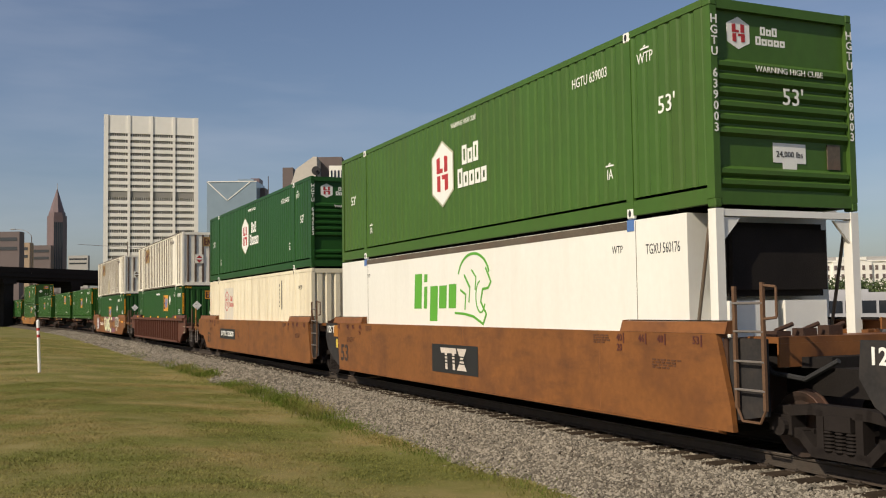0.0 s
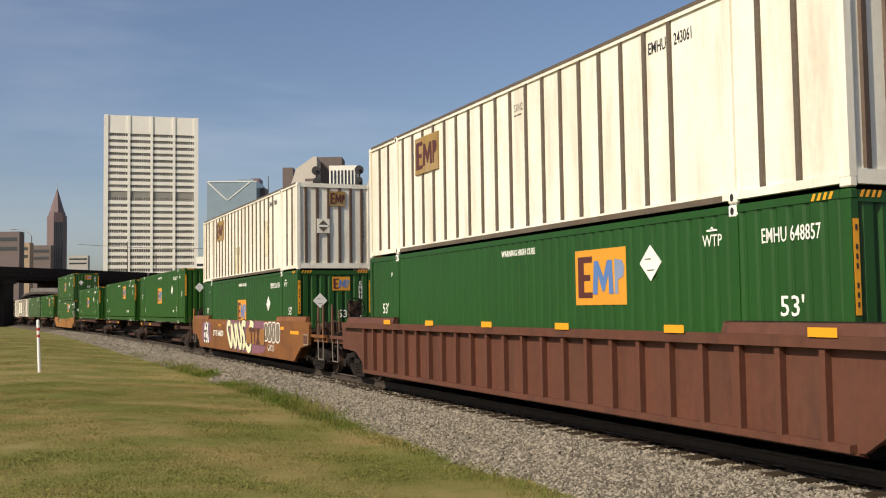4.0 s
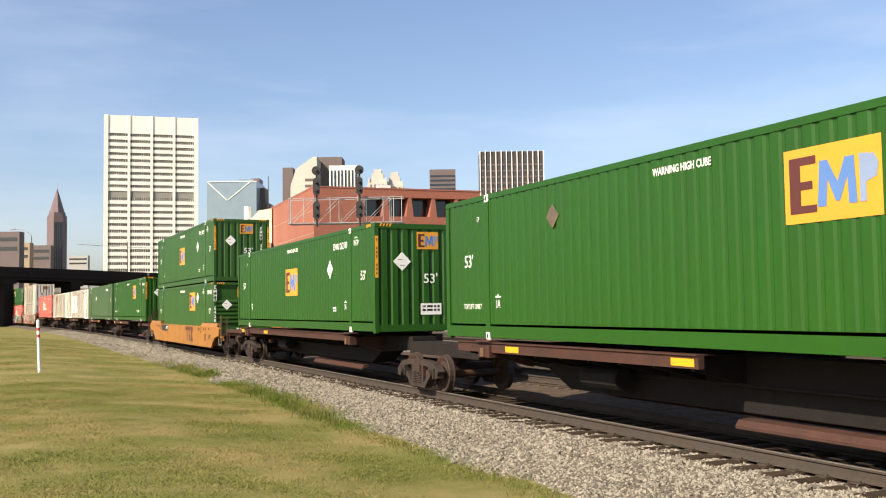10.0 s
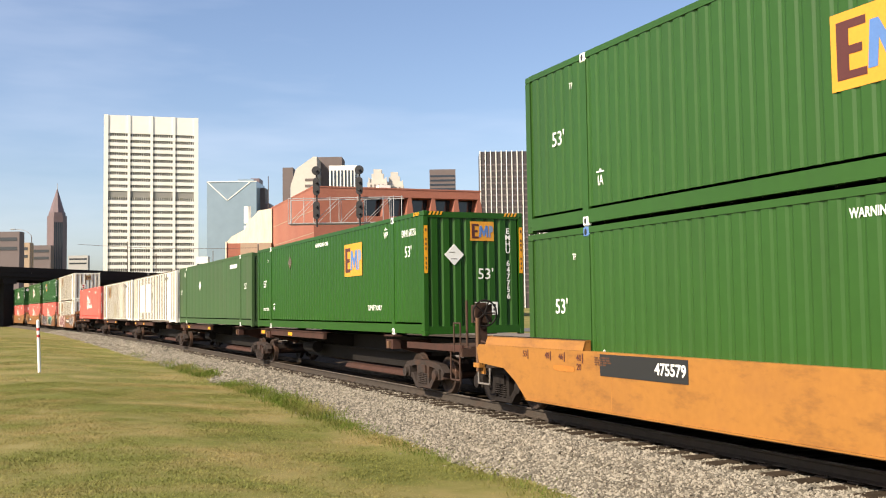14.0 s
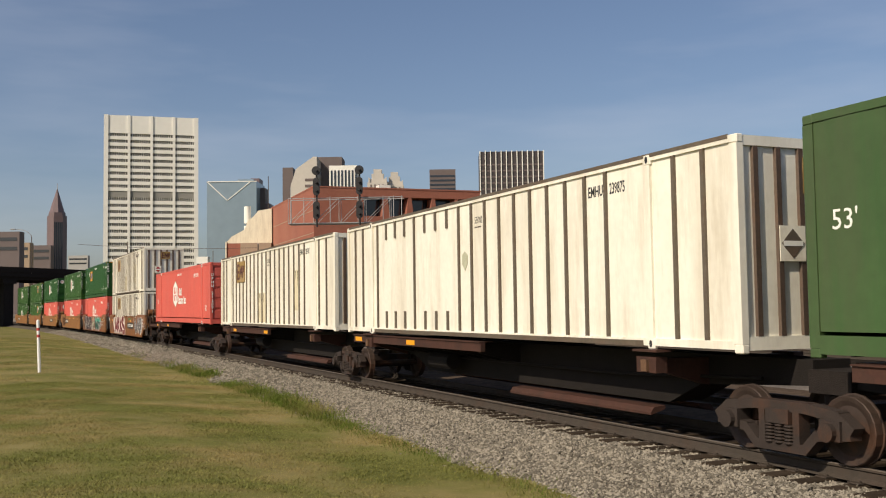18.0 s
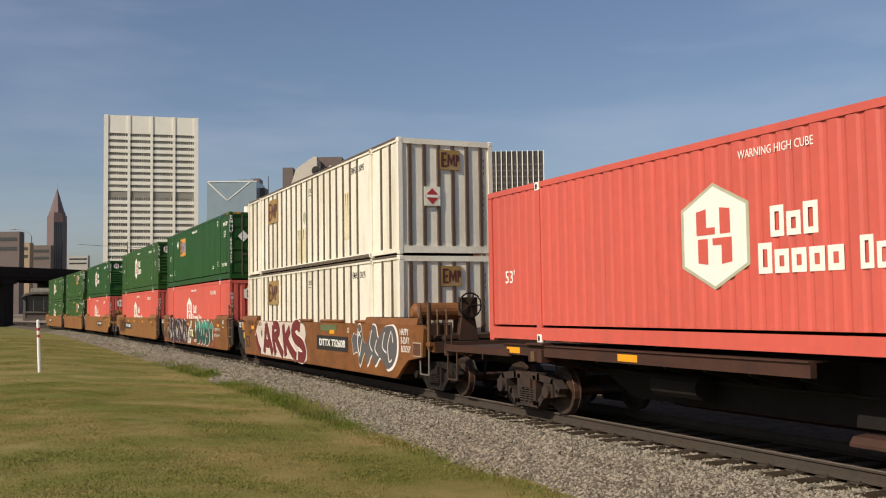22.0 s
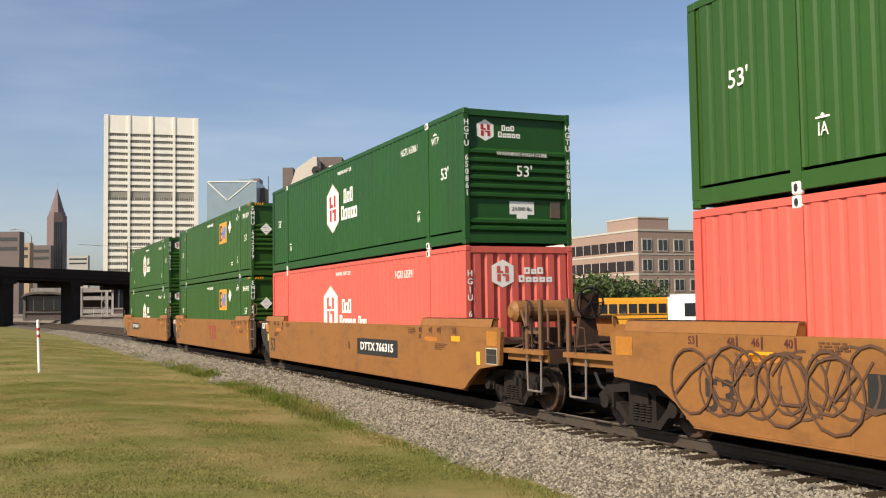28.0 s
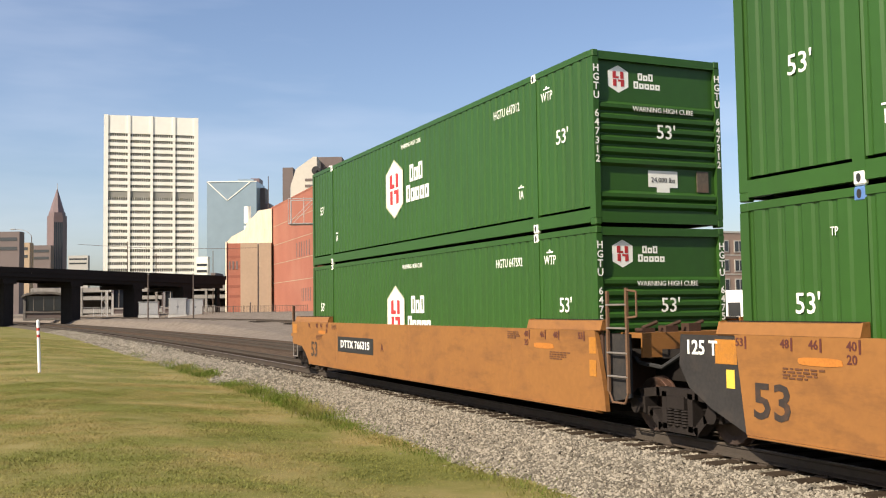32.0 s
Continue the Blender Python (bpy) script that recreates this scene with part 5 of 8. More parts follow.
def hexagon_mark(wall, x, z, w, h, face="side", ink=None, beam=None):
    at = (x, SY, z) if face == "side" else (EX, x, z)
    lift = (0, -0.005, 0) if face == "side" else (0.005, 0, 0)
    at2 = tuple(a + b for a, b in zip(at, lift))
    hexa = [(0, -h / 2), (w / 2, -h * .28), (w / 2, h * .28), (0, h / 2), (-w / 2, h * .28), (-w / 2, -h * .28)]
    if face == "side":
        decal("hexagon_rim", [[(a * 1.09, b * 1.07) for a, b in hexa]], rim_cream, wall, at, face, "aged cream rim", 0.0022)
    decal("hexagon_mark", [hexa], ink or ink_white, wall, at, face, "hexagon mark with two broken bars")
    up = [(-.28, .02), (.02, .02), (.02, .09), (-.12, .09), (-.12, .28), (-.28, .26)]
    post = [(.10, .02), (.26, .02), (.26, .26), (.10, .28)]
    for k in (1, -1):
        for o in (up, post):
            decal("mark_shape", [[(a * w * k, b * h * k) for a, b in o]], beam or ink_red, wall, at2, face)


def ring_mark(wall, at, face, x0, x1, z0, z1, t, ink):
    """A hollow upright block, painted."""
    bm = bmesh.new()
    loops = []
    for d, h in ((0, 0), (0, 0.003), (t, 0.003), (t, 0)):
        loops.append([bm.verts.new((x, z, h)) for x, z in ((x0 + d, z0 + d), (x1 - d, z0 + d), (x1 - d, z1 - d), (x0 + d, z1 - d))])
    for A, B in zip(loops, loops[1:]):
        for k in range(4):
            bm.faces.new((A[k], A[(k + 1) % 4], B[(k + 1) % 4], B[k]))
    part("name_bar", bm, ink, wall, "", pose(*at, 90, 0, 0) if face == "side" else pose(*at, 90, 0, 90))


def name_bars(wall, x, z, w, h, ink, face="side", third=False):
    """A name that is not lettered: plain hollow blocks of its size in two rows."""
    at = (x, SY, z) if face == "side" else (EX, x, z)
    half = h / 2
    for x0, ww, y0, tall in ((w * 0.16, w * 0.58, half * 1.06, (1.0, .76, 1.0)), (0.0, w, half * 0.10, (1.0, .76, .76, .76, .76))):
        n = len(tall)
        for i, k in enumerate(tall):
            a, b = x0 + (i + 0.06) * ww / n, x0 + (i + 0.90) * ww / n
            ring_mark(wall, at, face, a, b, y0, y0 + half * 0.82 * k, (b - a) * 0.33, ink)
    if third:
        for i in range(3):
            a = w * 1.14 + i * w * 0.16
            ring_mark(wall, at, face, a, a + w * 0.13, half * 0.10, half * (0.9 if i == 0 else 0.72), w * 0.045, ink)


def small_print(wall, x, z, w, rows=1, ink=None, face="side", h=0.07):
    at = (x, SY, z) if face == "side" else (EX, x, z)
    out = []
    for r in range(rows):
        a = 0.0
        k = 0
        while a < w - 0.03:
            b = min(w, a + (0.10, 0.16, 0.07, 0.13)[k % 4])
            out.append(rect(a, b, -r * h * 1.6, -r * h * 1.6 + h))
            a, k = b + 0.035, k + 1
    tagged(decal("small_print", out, ink or ink_white, wall, at, face), kind="stuff")


def diamond(wall, x, z, s, face="side", ink=None):
    at = (x, SY, z) if face == "side" else (EX, x, z)
    decal("placard_holder", [[(0, -s), (s, 0), (0, s), (-s, 0)]], ink or ink_white, wall, at, face, "white diamond placard holder", depth=0.012)
    at2 = (x, SY - 0.013, z) if face == "side" else (EX + 0.013, x, z)
    decal("placard_slot", [rect(-s * .3, s * .3, -s * .42, -s * .36)], post_grey, wall, at2, face)
    decal("placard_slot", [rect(-s * .5, s * .05, s * .2, s * .26)], post_grey, wall, at2, face)


def lift_sign(wall, x, z, text):
    decal("lift_sign", [rect(-0.11, 0.11, 0.135, 0.16), [(-0.04, 0.168), (0.04, 0.168), (0.0, 0.20)]], ink_white, wall, (x, SY, z))
    words(text, 0.235, ink_white, wall, (x, SY, z), name="lift_letters", squeeze=0.8)


def stripes(c, key, x, y, face):
    """Hazard stripes on a top rail beside the corner."""
    b = bmesh.new()
    for i in range(4):
        a = i * 0.09
        prism(b, [(a, 0), (a + 0.045, 0), (a + 0.085, 0.085), (a + 0.04, 0.085)], "z", 0, 0.003)
    m = pose(x, y, CH - 0.095, 90, 0, 0) if face == "side" else pose(x, y, CH - 0.095, 90, 0, 90)
    part("hazard_stripes", b, reflective, c, "yellow and black hazard stripes", m)


BLUE_CAST = ("sqc", "sqe", "sqf")


def box_of(name, label, key, paint, end, side_pitch=0.28, cast=None, depth=0.018):
    c = thing(name, label, "shipping container", "containers on the train")
    container_frame(c, key, paint, cast or (ink_blue if key in BLUE_CAST else ink_white))
    near = side_walls(c, key, paint, side_pitch, depth)
    front = end_wall(c, key, paint, end)
    return c, near, front


def green_square_box(key, paint, end, number, layout="a", end_no=None, mark=None):
    """Green corrugated container with the orange mark; two ways of lettering."""
    c, near, front = box_of("shipping_container", "green corrugated steel container with an orange mark", key, paint, end)
    mx, mz = mark or ((0.0, 1.56) if layout == "a" else (2.87, 2.06))
    square_mark(near, mx, mz, 1.48)
    if layout == "a":
        diamond(near, 4.25, 1.81, 0.27)
        words("53'", 0.36, ink_white, near, (7.15, SY, 1.53), bold=0.002)
        words(number, 0.27, ink_white, near, (5.2, SY, 2.44), bold=0.001, squeeze=0.78)
        lift_sign(near, 6.6, 2.45, "WTP")
    elif layout == "b":
        diamond(near, 4.25, 2.22, 0.27)
        words("53'", 0.36, ink_white, near, (7.1, SY, 1.55), bold=0.002)
        words(number, 0.27, ink_white, near, (7.1, SY, 2.44), bold=0.001, squeeze=0.62)
        lift_sign(near, 5.65, 2.45, "WTP")
    else:
        diamond(near, -3.5 if layout == "c" else -4.6, 2.23, 0.22, ink=post_grey if layout == "c" else None)
        words("53'", 0.38, ink_white, near, (7.1, SY, 1.98), bold=0.002)
        words(number, 0.24, ink_white, near, (7.15, SY, 2.43), bold=0.001, squeeze=0.62)
        words("TOP LIFT ONLY", 0.19, ink_white, near, (4.75 if layout == "c" else 7.0, SY, 0.66), bold=0.003, squeeze=0.8)
        words("TOP LIFT ONLY", 0.15, ink_white, near, (-6.8, SY, 0.66), squeeze=0.8)
        lift_sign(near, 5.62, 2.49, "WP")
    words("53'", 0.36, ink_white, near, (-6.95, SY, 1.58), bold=0.002)
    words("WARNING HIGH CUBE", 0.16, ink_white, near, (0.1, SY, 2.60), bold=0.003, squeeze=0.8)
    if layout != "c":
        lift_sign(near, 5.65, 0.69, "IA")
        small_print(near, 4.5, 0.66, 0.35, 2, h=0.05)
    lift_sign(near, -5.65, 0.70, "IA")
    words("TP", 0.15, ink_white, near, (-6.5, SY, 2.42), name="lift_letters", squeeze=0.7)
    if end == "upright":
        square_mark(front, 0.22, 2.44, 0.62, "end", tall=0.74)
        diamond(front, -0.52, 1.88, 0.25, "end")
        words("53'", 0.36, ink_white, front, (EX, 0.30, 1.42), "end", bold=0.002)
        for i, ch in enumerate(end_no or number):
            if ch != " ":
                words(ch, 0.19, ink_white, front, (EX, 0.90, 2.45 - i * 0.155), "end", bold=0.003)
        decal("weight_panel", [rect(-0.30, 0.30, -0.15, 0.15)], ink_white, front, (EX, 0.30, 0.62), "end")
        small_print(front, 0.05, 0.66, 0.5, 2, ink_black, "end", 0.06)
    else:
        square_mark(front, 0.10, 2.42, 0.62, "end", tall=0.72)
        diamond(front, -0.70, 1.85, 0.24, "end")
        words("53'", 0.36, ink_white, front, (EX + 0.004, 0.15, 1.42), "end", bold=0.002)
        for i, ch in enumerate(end_no or number):
            if ch != " ":
                words(ch, 0.22, ink_white, front, (CL + 0.006, -1.235, 2.65 - i * 0.19), "end", bold=0.004)
        small_print(front, -0.25, 0.72, 0.8, 3, None, "end", 0.07)
    for y in (-1.24, 1.24):
        if end == "upright":
            decal("yellow_strip", [rect(-0.045, 0.045, -0.55, 0.55)], reflective, front, (CL + 0.006, y, 2.0), "end", "yellow warning strip with small print")
            decal("strip_print", [rect(-0.014, 0.014, -0.46 + k * 0.11, -0.40 + k * 0.11) for k in range(9) if k % 4 != 3], ink_black, front, (CL + 0.010, y, 2.0), "end")
    stripes(c, key, CL - 0.60, -CW - 0.002, "side")
    stripes(c, key, CL - 0.001, -CW + 0.14, "end")
    stripes(c, key, CL - 0.001, CW - 0.50, "end")
    return c


def green_hexagon_box(key, paint, number, hex_low=False):
    """Green container with the white hexagon mark and a flat-panelled end with lying ribs."""
    c, near, front = box_of("shipping_container", "green steel container with a white hexagon mark", key, paint, "lying")
    hz = 1.62 if not hex_low else 1.42
    hexagon_mark(near, -1.0, hz, 1.08, 1.38)
    name_bars(near, -0.22, hz - 0.46, 1.42, 0.98, ink_white)
    words("53'", 0.36, ink_white, near, (7.05, SY, 1.60), bold=0.002)
    words("53'", 0.34, ink_white, near, (-7.08, SY, 1.64), bold=0.002)
    words(number, 0.24, ink_white, near, (5.0, SY, 2.42), squeeze=0.74)
    lift_sign(near, 5.55, 0.75, "IA")
    lift_sign(near, 6.55, 2.40, "WTP")
    lift_sign(near, -5.65, 0.72, "IA")
    words("WARNING HIGH CUBE", 0.15, ink_white, near, (0.1, SY, 2.58), squeeze=0.8)
    global EX
    keep, EX = EX, CL - 0.0745
    hexagon_mark(front, -0.75, 2.45, 0.40, 0.46, "end")
    name_bars(front, -0.45, 2.30, 0.55, 0.30, ink_white, "end")
    EX = keep
    words("WARNING HIGH CUBE", 0.12, ink_white, front, (EX + 0.012, 0.10, 1.95), "end")
    words("53'", 0.34, ink_white, front, (EX + 0.004, 0.15, 1.58), "end", bold=0.002)
    decal("weight_panel", [rect(-0.30, 0.30, -0.14, 0.14), rect(-0.13, 0.13, -0.28, -0.14)], ink_white, front, (CL - 0.070, 0.10, 0.80), "end")
    words("24,000 lbs", 0.12, ink_black, front, (CL - 0.064, 0.10, 0.78), "end")
    decal("inspection_plate", [rect(-0.12, 0.12, -0.18, 0.18)], post_grey, front, (CL - 0.070, 0.92, 0.78), "end", depth=0.02)
    for y in (-1.235, 1.235):
        for i, ch in enumerate(number):
            if ch != " ":
                words(ch, 0.17, ink_white, front, (CL + 0.006, y, 2.58 - i * 0.15), "end", bold=0.003)
    return c


def red_box(key, end, number, single=False):
    c, near, front = box_of("shipping_container", "coral red steel container with a white hexagon mark", key, red, end)
    hexagon_mark(near, -1.28, 1.57, 1.28, 1.36, beam=red)
    name_bars(near, -0.45, 0.98, 1.45, 0.95, ink_white, third=True)
    words(number, 0.27, ink_white, near, (4.6, SY, 2.40), bold=0.001, squeeze=0.78)
    words("WARNING HIGH CUBE", 0.16, ink_white, near, (-0.1, SY, 2.59), squeeze=0.8)
    words("53'", 0.38, ink_white, near, (7.0, SY, 0.75), bold=0.002)
    words("53'", 0.34, ink_white, near, (-7.2, SY, 1.2), bold=0.002)
    if end == "upright":
        hexagon_mark(front, -0.42, 2.30, 0.52, 0.60, "end", beam=red)
        name_bars(front, -0.05, 2.10, 0.85, 0.36, ink_white, "end")
    else:
        hexagon_mark(front, -0.35, 2.45, 0.42, 0.42, "end", beam=red)
        small_print(front, -0.45, 1.85, 0.8, 2, None, "end", 0.12)
        small_print(front, -0.45, 0.9, 0.8, 3, None, "end", 0.07)
    for i, ch in enumerate(number):
        if ch != " ":
            words(ch, 0.18, ink_white, front, (CL + 0.006, -1.2, 2.3 - i * 0.17), "end", bold=0.003)
    return c


def post_box(key, number, half_posts=False, panel=white, faded=False, tint=None):
    """White sheet-and-post container: smooth panels between outside posts."""
    c = thing("shipping_container", "weathered white container with brown outside posts", "shipping container", "containers on the train")
    container_frame(c, key, panel, panel, rail_lo=0.16, upright=False)
    near = put("side_wall", stock(("flat", key), "side_wall", panel, lambda b: box(b, -CL + 0.16, CL - 0.16, -CW + 0.035, -CW + 0.075, 0.16, CH - 0.10)), c)
    put("side_wall", stock(("flat_far", key), "side_wall", panel, lambda b: box(b, -CL + 0.16, CL - 0.16, CW - 0.075, CW - 0.035, 0.16, CH - 0.10)), c)
    pp = stock("side_post", "side_post", post_grey, lambda b: prism(b, [(-0.042, 0.0), (-0.036, -0.035), (0.036, -0.035), (0.042, 0.0)], "z", 0.16, CH - 0.10))
    ps = stock("short_post", "side_post", post_grey, lambda b: prism(b, [(-0.05, 0.0), (-0.035, -0.035), (0.035, -0.035), (0.05, 0.0)], "z", 0.0, 0.42))
    n = 22
    first, step, outer = {"posta": (-5.69, 0.618, (-7.32, -6.70, 6.65, 7.28)), "postb": (-5.66, 0.620, (-7.37, -6.74, 6.76, 7.40)), "postc": (-5.60, 0.623, (-7.37, -6.76, 6.86, 7.53)), "postda": (-5.48, 0.6135, (-7.32, -6.65, 6.82, 7.45)), "poste": (-5.67, 0.624, (-7.42, -6.81, 6.7, 7.35)), "postf": (-5.71, 0.622, (-7.55, -6.95, 6.45, 7.2))}[key]
    for i in range(n):
        x = outer[i] if i < 4 else first + step * (i - 4)
        if i > 3 and x > 5.75:
            continue
        for s in (-1, 1):
            m = pose(x, s * (CW - 0.035), 0, 0, 0, 0 if s < 0 else 180)
            if half_posts and i in (5, 6, 7, 9, 10, 11):
                for z in (0.16, CH - 0.52):
                    put("side_post", ps, c, Matrix.Translation((0, 0, z)) @ m)
            else:
                put("side_post", pp, c, m)
    for e in (-1, 1):
        put("lifting_post", stock(("wlift", key, e), "lifting_post", panel, lambda b: box(b, e * CAST - 0.08 - 0.02 * e, e * CAST + 0.08 - 0.02 * e, -CW - 0.004, -CW + 0.034, 0.16, CH - 0.10)), c)
    front = put("front_wall", stock(("flat_end", key), "front_wall", panel, lambda b: box(b, CL - 0.075, CL - 0.04, -CW + 0.11, CW - 0.11, 0.22, CH - 0.15)), c)
    put("rear_wall", stock(("flat_rear", key), "rear_wall", panel, lambda b: box(b, -CL + 0.04, -CL + 0.075, -CW + 0.11, CW - 0.11, 0.22, CH - 0.15)), c)
    pe = stock("end_post", "end_post", post_end, lambda b: prism(b, [(-0.055, 0.0), (-0.04, 0.04), (0.04, 0.04), (0.055, 0.0)], "z", 0.22, CH - 0.15))
    for i in range(6):
        y = -0.98 + i * 0.39
        put("end_post", pe, c, pose(CL - 0.04, y, 0, 0, 0, -90))
    put("top_rail", stock("dark_top_edge", "top_rail", post_grey, lambda b: box(b, -CL + 0.17, CL - 0.17, -CW - 0.006, -CW + 0.012, CH - 0.045, CH + 0.012)), c)
    put("bottom_edge", stock("dark_bottom_edge", "bottom_edge", post_grey, lambda b: box(b, -CAST + 0.2, CAST - 0.2, -CW - 0.006, -CW + 0.010, 0.04, 0.125)), c)
    global SY, EX
    keep = SY, EX
    SY, EX = -CW + 0.0345, CL - 0.0395
    if not half_posts:
        square_mark(near, -4.2, 2.20, 1.32, faded=True, tall=0.64, thick=0.040)
    for k, text in zip((16.5, 17.5), number.split()):
        words(text, 0.25, ink_black, near, (first + step * k, -CW + 0.034, 2.50), bold=0.004, squeeze=0.66 if k < 17 else 0.58)
    if key != "postb":
        words("53/102", 0.20, post_grey if key == "posta" else ink_black, near, (first + step * 9.5, -CW + 0.034, 2.42), squeeze=0.62)
        small_print(near, first + step * 9.22, 2.27, 0.36, 1, post_grey, h=0.03)
    if key in ("postda", "poste"):
        decal("placard_board", [[(0, -0.20), (0.13, -0.06), (0.13, 0.12), (0, 0.2), (-0.13, 0.12), (-0.13, -0.06)]], rim_cream, near, (first + step * (8.5 if key == "postda" else 8.45), -CW + 0.034, 1.62), "side", "weathered placard board", 0.012)
    square_mark(front, 0.10, 2.38, 0.55, "end", faded=True, tall=0.9, thick=0.044)
    decal("placard_board", [rect(-0.22, 0.22, -0.24, 0.24)], white, front, (EX + 0.043, -0.40, 1.45), "end", "board with a diamond placard", depth=0.012)
    decal("placard", [[(0, -0.2), (0.2, 0), (0, 0.2), (-0.2, 0)]], ink_red if key.endswith("a") else post_grey, front, (EX + 0.057, -0.40, 1.45), "end")
    decal("placard_band", [rect(-0.17, 0.17, -0.035, 0.035)], ink_white, front, (EX + 0.062, -0.40, 1.45), "end")
    for i, ch in enumerate(number):
        if ch != " ":
            words(ch, 0.16, ink_black, front, (EX + 0.001, 1.02, 2.55 - i * 0.16), "end")
    SY, EX = keep
    if key in ("postf", "postda", "postb"):
        for a, b, z0, z1 in ((first + step * 7 + 0.05, first + step * 9 - 0.05, 0.2, 1.28), (first + step * 15 + 0.05, first + step * 16 - 0.05, 0.62, 1.95)):
            decal("repair_panel", [rect(a, b, z0, z1)], stained, near, (0, -CW + 0.0345, 0), "side", "stained repair panel")
            decal("rust_run", [[(a + 0.1 + 0.21 * k, z1 - 0.02), (a + 0.16 + 0.21 * k, z1 - 0.02), (a + 0.13 + 0.21 * k, z1 - 0.35 - 0.2 * (k % 3))] for k in range(int((b - a) / 0.24))], post_grey, near, (0, -CW + 0.031, 0))
    return c


def reefer_box():
    """Smooth white refrigerated container; its nose frame stands open round a dark recess."""
    c = thing("shipping_container", "clean white insulated container with an open nose frame", "shipping container", "containers on the train")
    key = "reefer"
    x0 = CL - 0.62
    for s in (-1, 1):
        y0, y1 = (-CW, -CW + 0.05) if s < 0 else (CW - 0.05, CW)
        put("side_wall", stock((key, "side", s), "side_wall", clean_white, lambda b: box(b, -CL + 0.12, x0, y0, y1, 0.05, CH - 0.005)), c)
        put("nose_post", stock((key, "post", s), "nose_post", clean_white, lambda b: box(b, CL - 0.16, CL, s * CW - 0.14 * (s > 0), s * CW + 0.14 * (s < 0), 0.0, CH)), c)
        put("nose_brace", stock((key, "brace", s), "nose_brace", post_grey, lambda b: rod(b, (x0 + 0.1, s * (CW - 0.06), 1.25), (CL - 0.2, s * (CW - 0.06), 2.75), 0.025)), c)
        put("gusset", stock((key, "gusset", s), "gusset", clean_white, lambda b: prism(b, [(s * (CW - 0.14), CH - 0.12), (s * (CW - 0.14), CH - 0.45), (s * (CW - 0.45), CH - 0.12)], "x", CL - 0.08, CL - 0.03)), c)
        put("rear_post", stock((key, "rpost", s), "rear_post", clean_white, lambda b: box(b, -CL, -CL + 0.12, s * CW - 0.12 * (s > 0), s * CW + 0.12 * (s < 0), 0.0, CH)), c)
    near = c.children[0]
    put("roof", stock((key, "roof"), "roof", clean_white, lambda b: box(b, -CL + 0.12, x0, -CW + 0.05, CW - 0.05, CH - 0.06, CH - 0.006)), c)
    put("floor", stock((key, "floor"), "floor", clean_white, lambda b: box(b, -CL + 0.12, CL - 0.16, -CW + 0.05, CW - 0.05, 0.03, 0.12)), c)
    put("nose_header", stock((key, "header"), "nose_header", clean_white, lambda b: box(b, CL - 0.13, CL - 0.01, -CW + 0.14, CW - 0.14, CH - 0.10, CH - 0.006)), c)
    put("front_wall", stock((key, "front"), "front_wall", clean_white, lambda b: box(b, x0 - 0.06, x0, -CW + 0.05, CW - 0.05, 0.12, CH - 0.06)), c)
    put("rear_wall", stock((key, "rear"), "rear_wall", clean_white, lambda b: box(b, -CL + 0.02, -CL + 0.08, -CW + 0.12, CW - 0.12, 0.05, CH - 0.06)), c)
    unit = put("cooling_unit", stock((key, "unit"), "cooling_unit", steel_dark, lambda b: (box(b, x0 + 0.01, x0 + 0.42, -0.95, 0.95, 1.70, 2.74), bmesh.ops.bevel(b, geom=b.edges[:], offset=0.09, segments=2, affect="EDGES"))), c, label="black cooling unit in the recess")
    put("unit_cabinet", stock((key, "cab"), "unit_cabinet", clean_white, lambda b: [box(b, x0 + 0.01, x0 + 0.40, y, y + 0.78, 0.55, 1.64) for y in (-0.85, 0.07)]), c)
    put("unit_grille", stock((key, "grille"), "unit_grille", post_grey, lambda b: [box(b, x0 + 0.41, x0 + 0.425, -0.7 + k * 0.2, -0.62 + k * 0.2, 0.62, 0.95) for k in range(8)]), c)
    # green wordmark drawn as plain strokes, with a curved head shape behind it
    for x0, x1, z0, z1 in ((-2.55, -2.12, -0.04, 0.76), (-1.98, -1.80, -0.04, 0.46), (-1.94, -1.76, 0.56, 0.74), (-1.64, -1.22, -0.32, 0.46), (-1.12, -0.72, -0.04, 0.46), (-0.60, -0.22, -0.04, 0.48)):
        decal("wordmark", [[(x0, z0), (x1, z0), (x1 + 0.08 * (z1 - z0), z1), (x0 + 0.08 * (z1 - z0), z1)]], ink_green, near, (-0.15, -CW - 0.001, 1.62), "side", "green wordmark as plain slanted blocks")
    Hd = stroke(curve(0.62, 0.42, 0.74, 0.52, 165, 15, 16), 0.055) + stroke([(1.2, 0.62), (1.42, 0.34), (1.30, 0.22), (1.05, 0.20), (0.95, -0.05), (1.2, -0.3), (1.05, -0.5), (0.6, -0.35), (0.2, -0.3), (-0.3, -0.28)], 0.05)
    Hd += stroke(curve(0.95, 0.05, 0.22, 0.32, 100, 330), 0.035) + stroke([(0.2, 0.5), (0.45, 0.25), (0.4, -0.05)], 0.05) + stroke([(0.0, 0.2), (0.25, 0.1), (0.2, -0.2)], 0.05) + stroke([(0.55, 0.6), (0.75, 0.45), (0.7, 0.2)], 0.04)
    decal("head_outline", Hd, ink_green, near, (-0.12, -CW - 0.001, 1.76))
    words("TGXU 560176", 0.22, ink_black, near, (6.88, -CW - 0.001, 2.42), squeeze=0.62)
    words("WTP", 0.17, ink_black, near, (5.72, -CW - 0.001, 2.46), squeeze=0.8)
    words("WTP", 0.14, ink_black, near, (-5.85, -CW - 0.001, 2.45), squeeze=0.7)
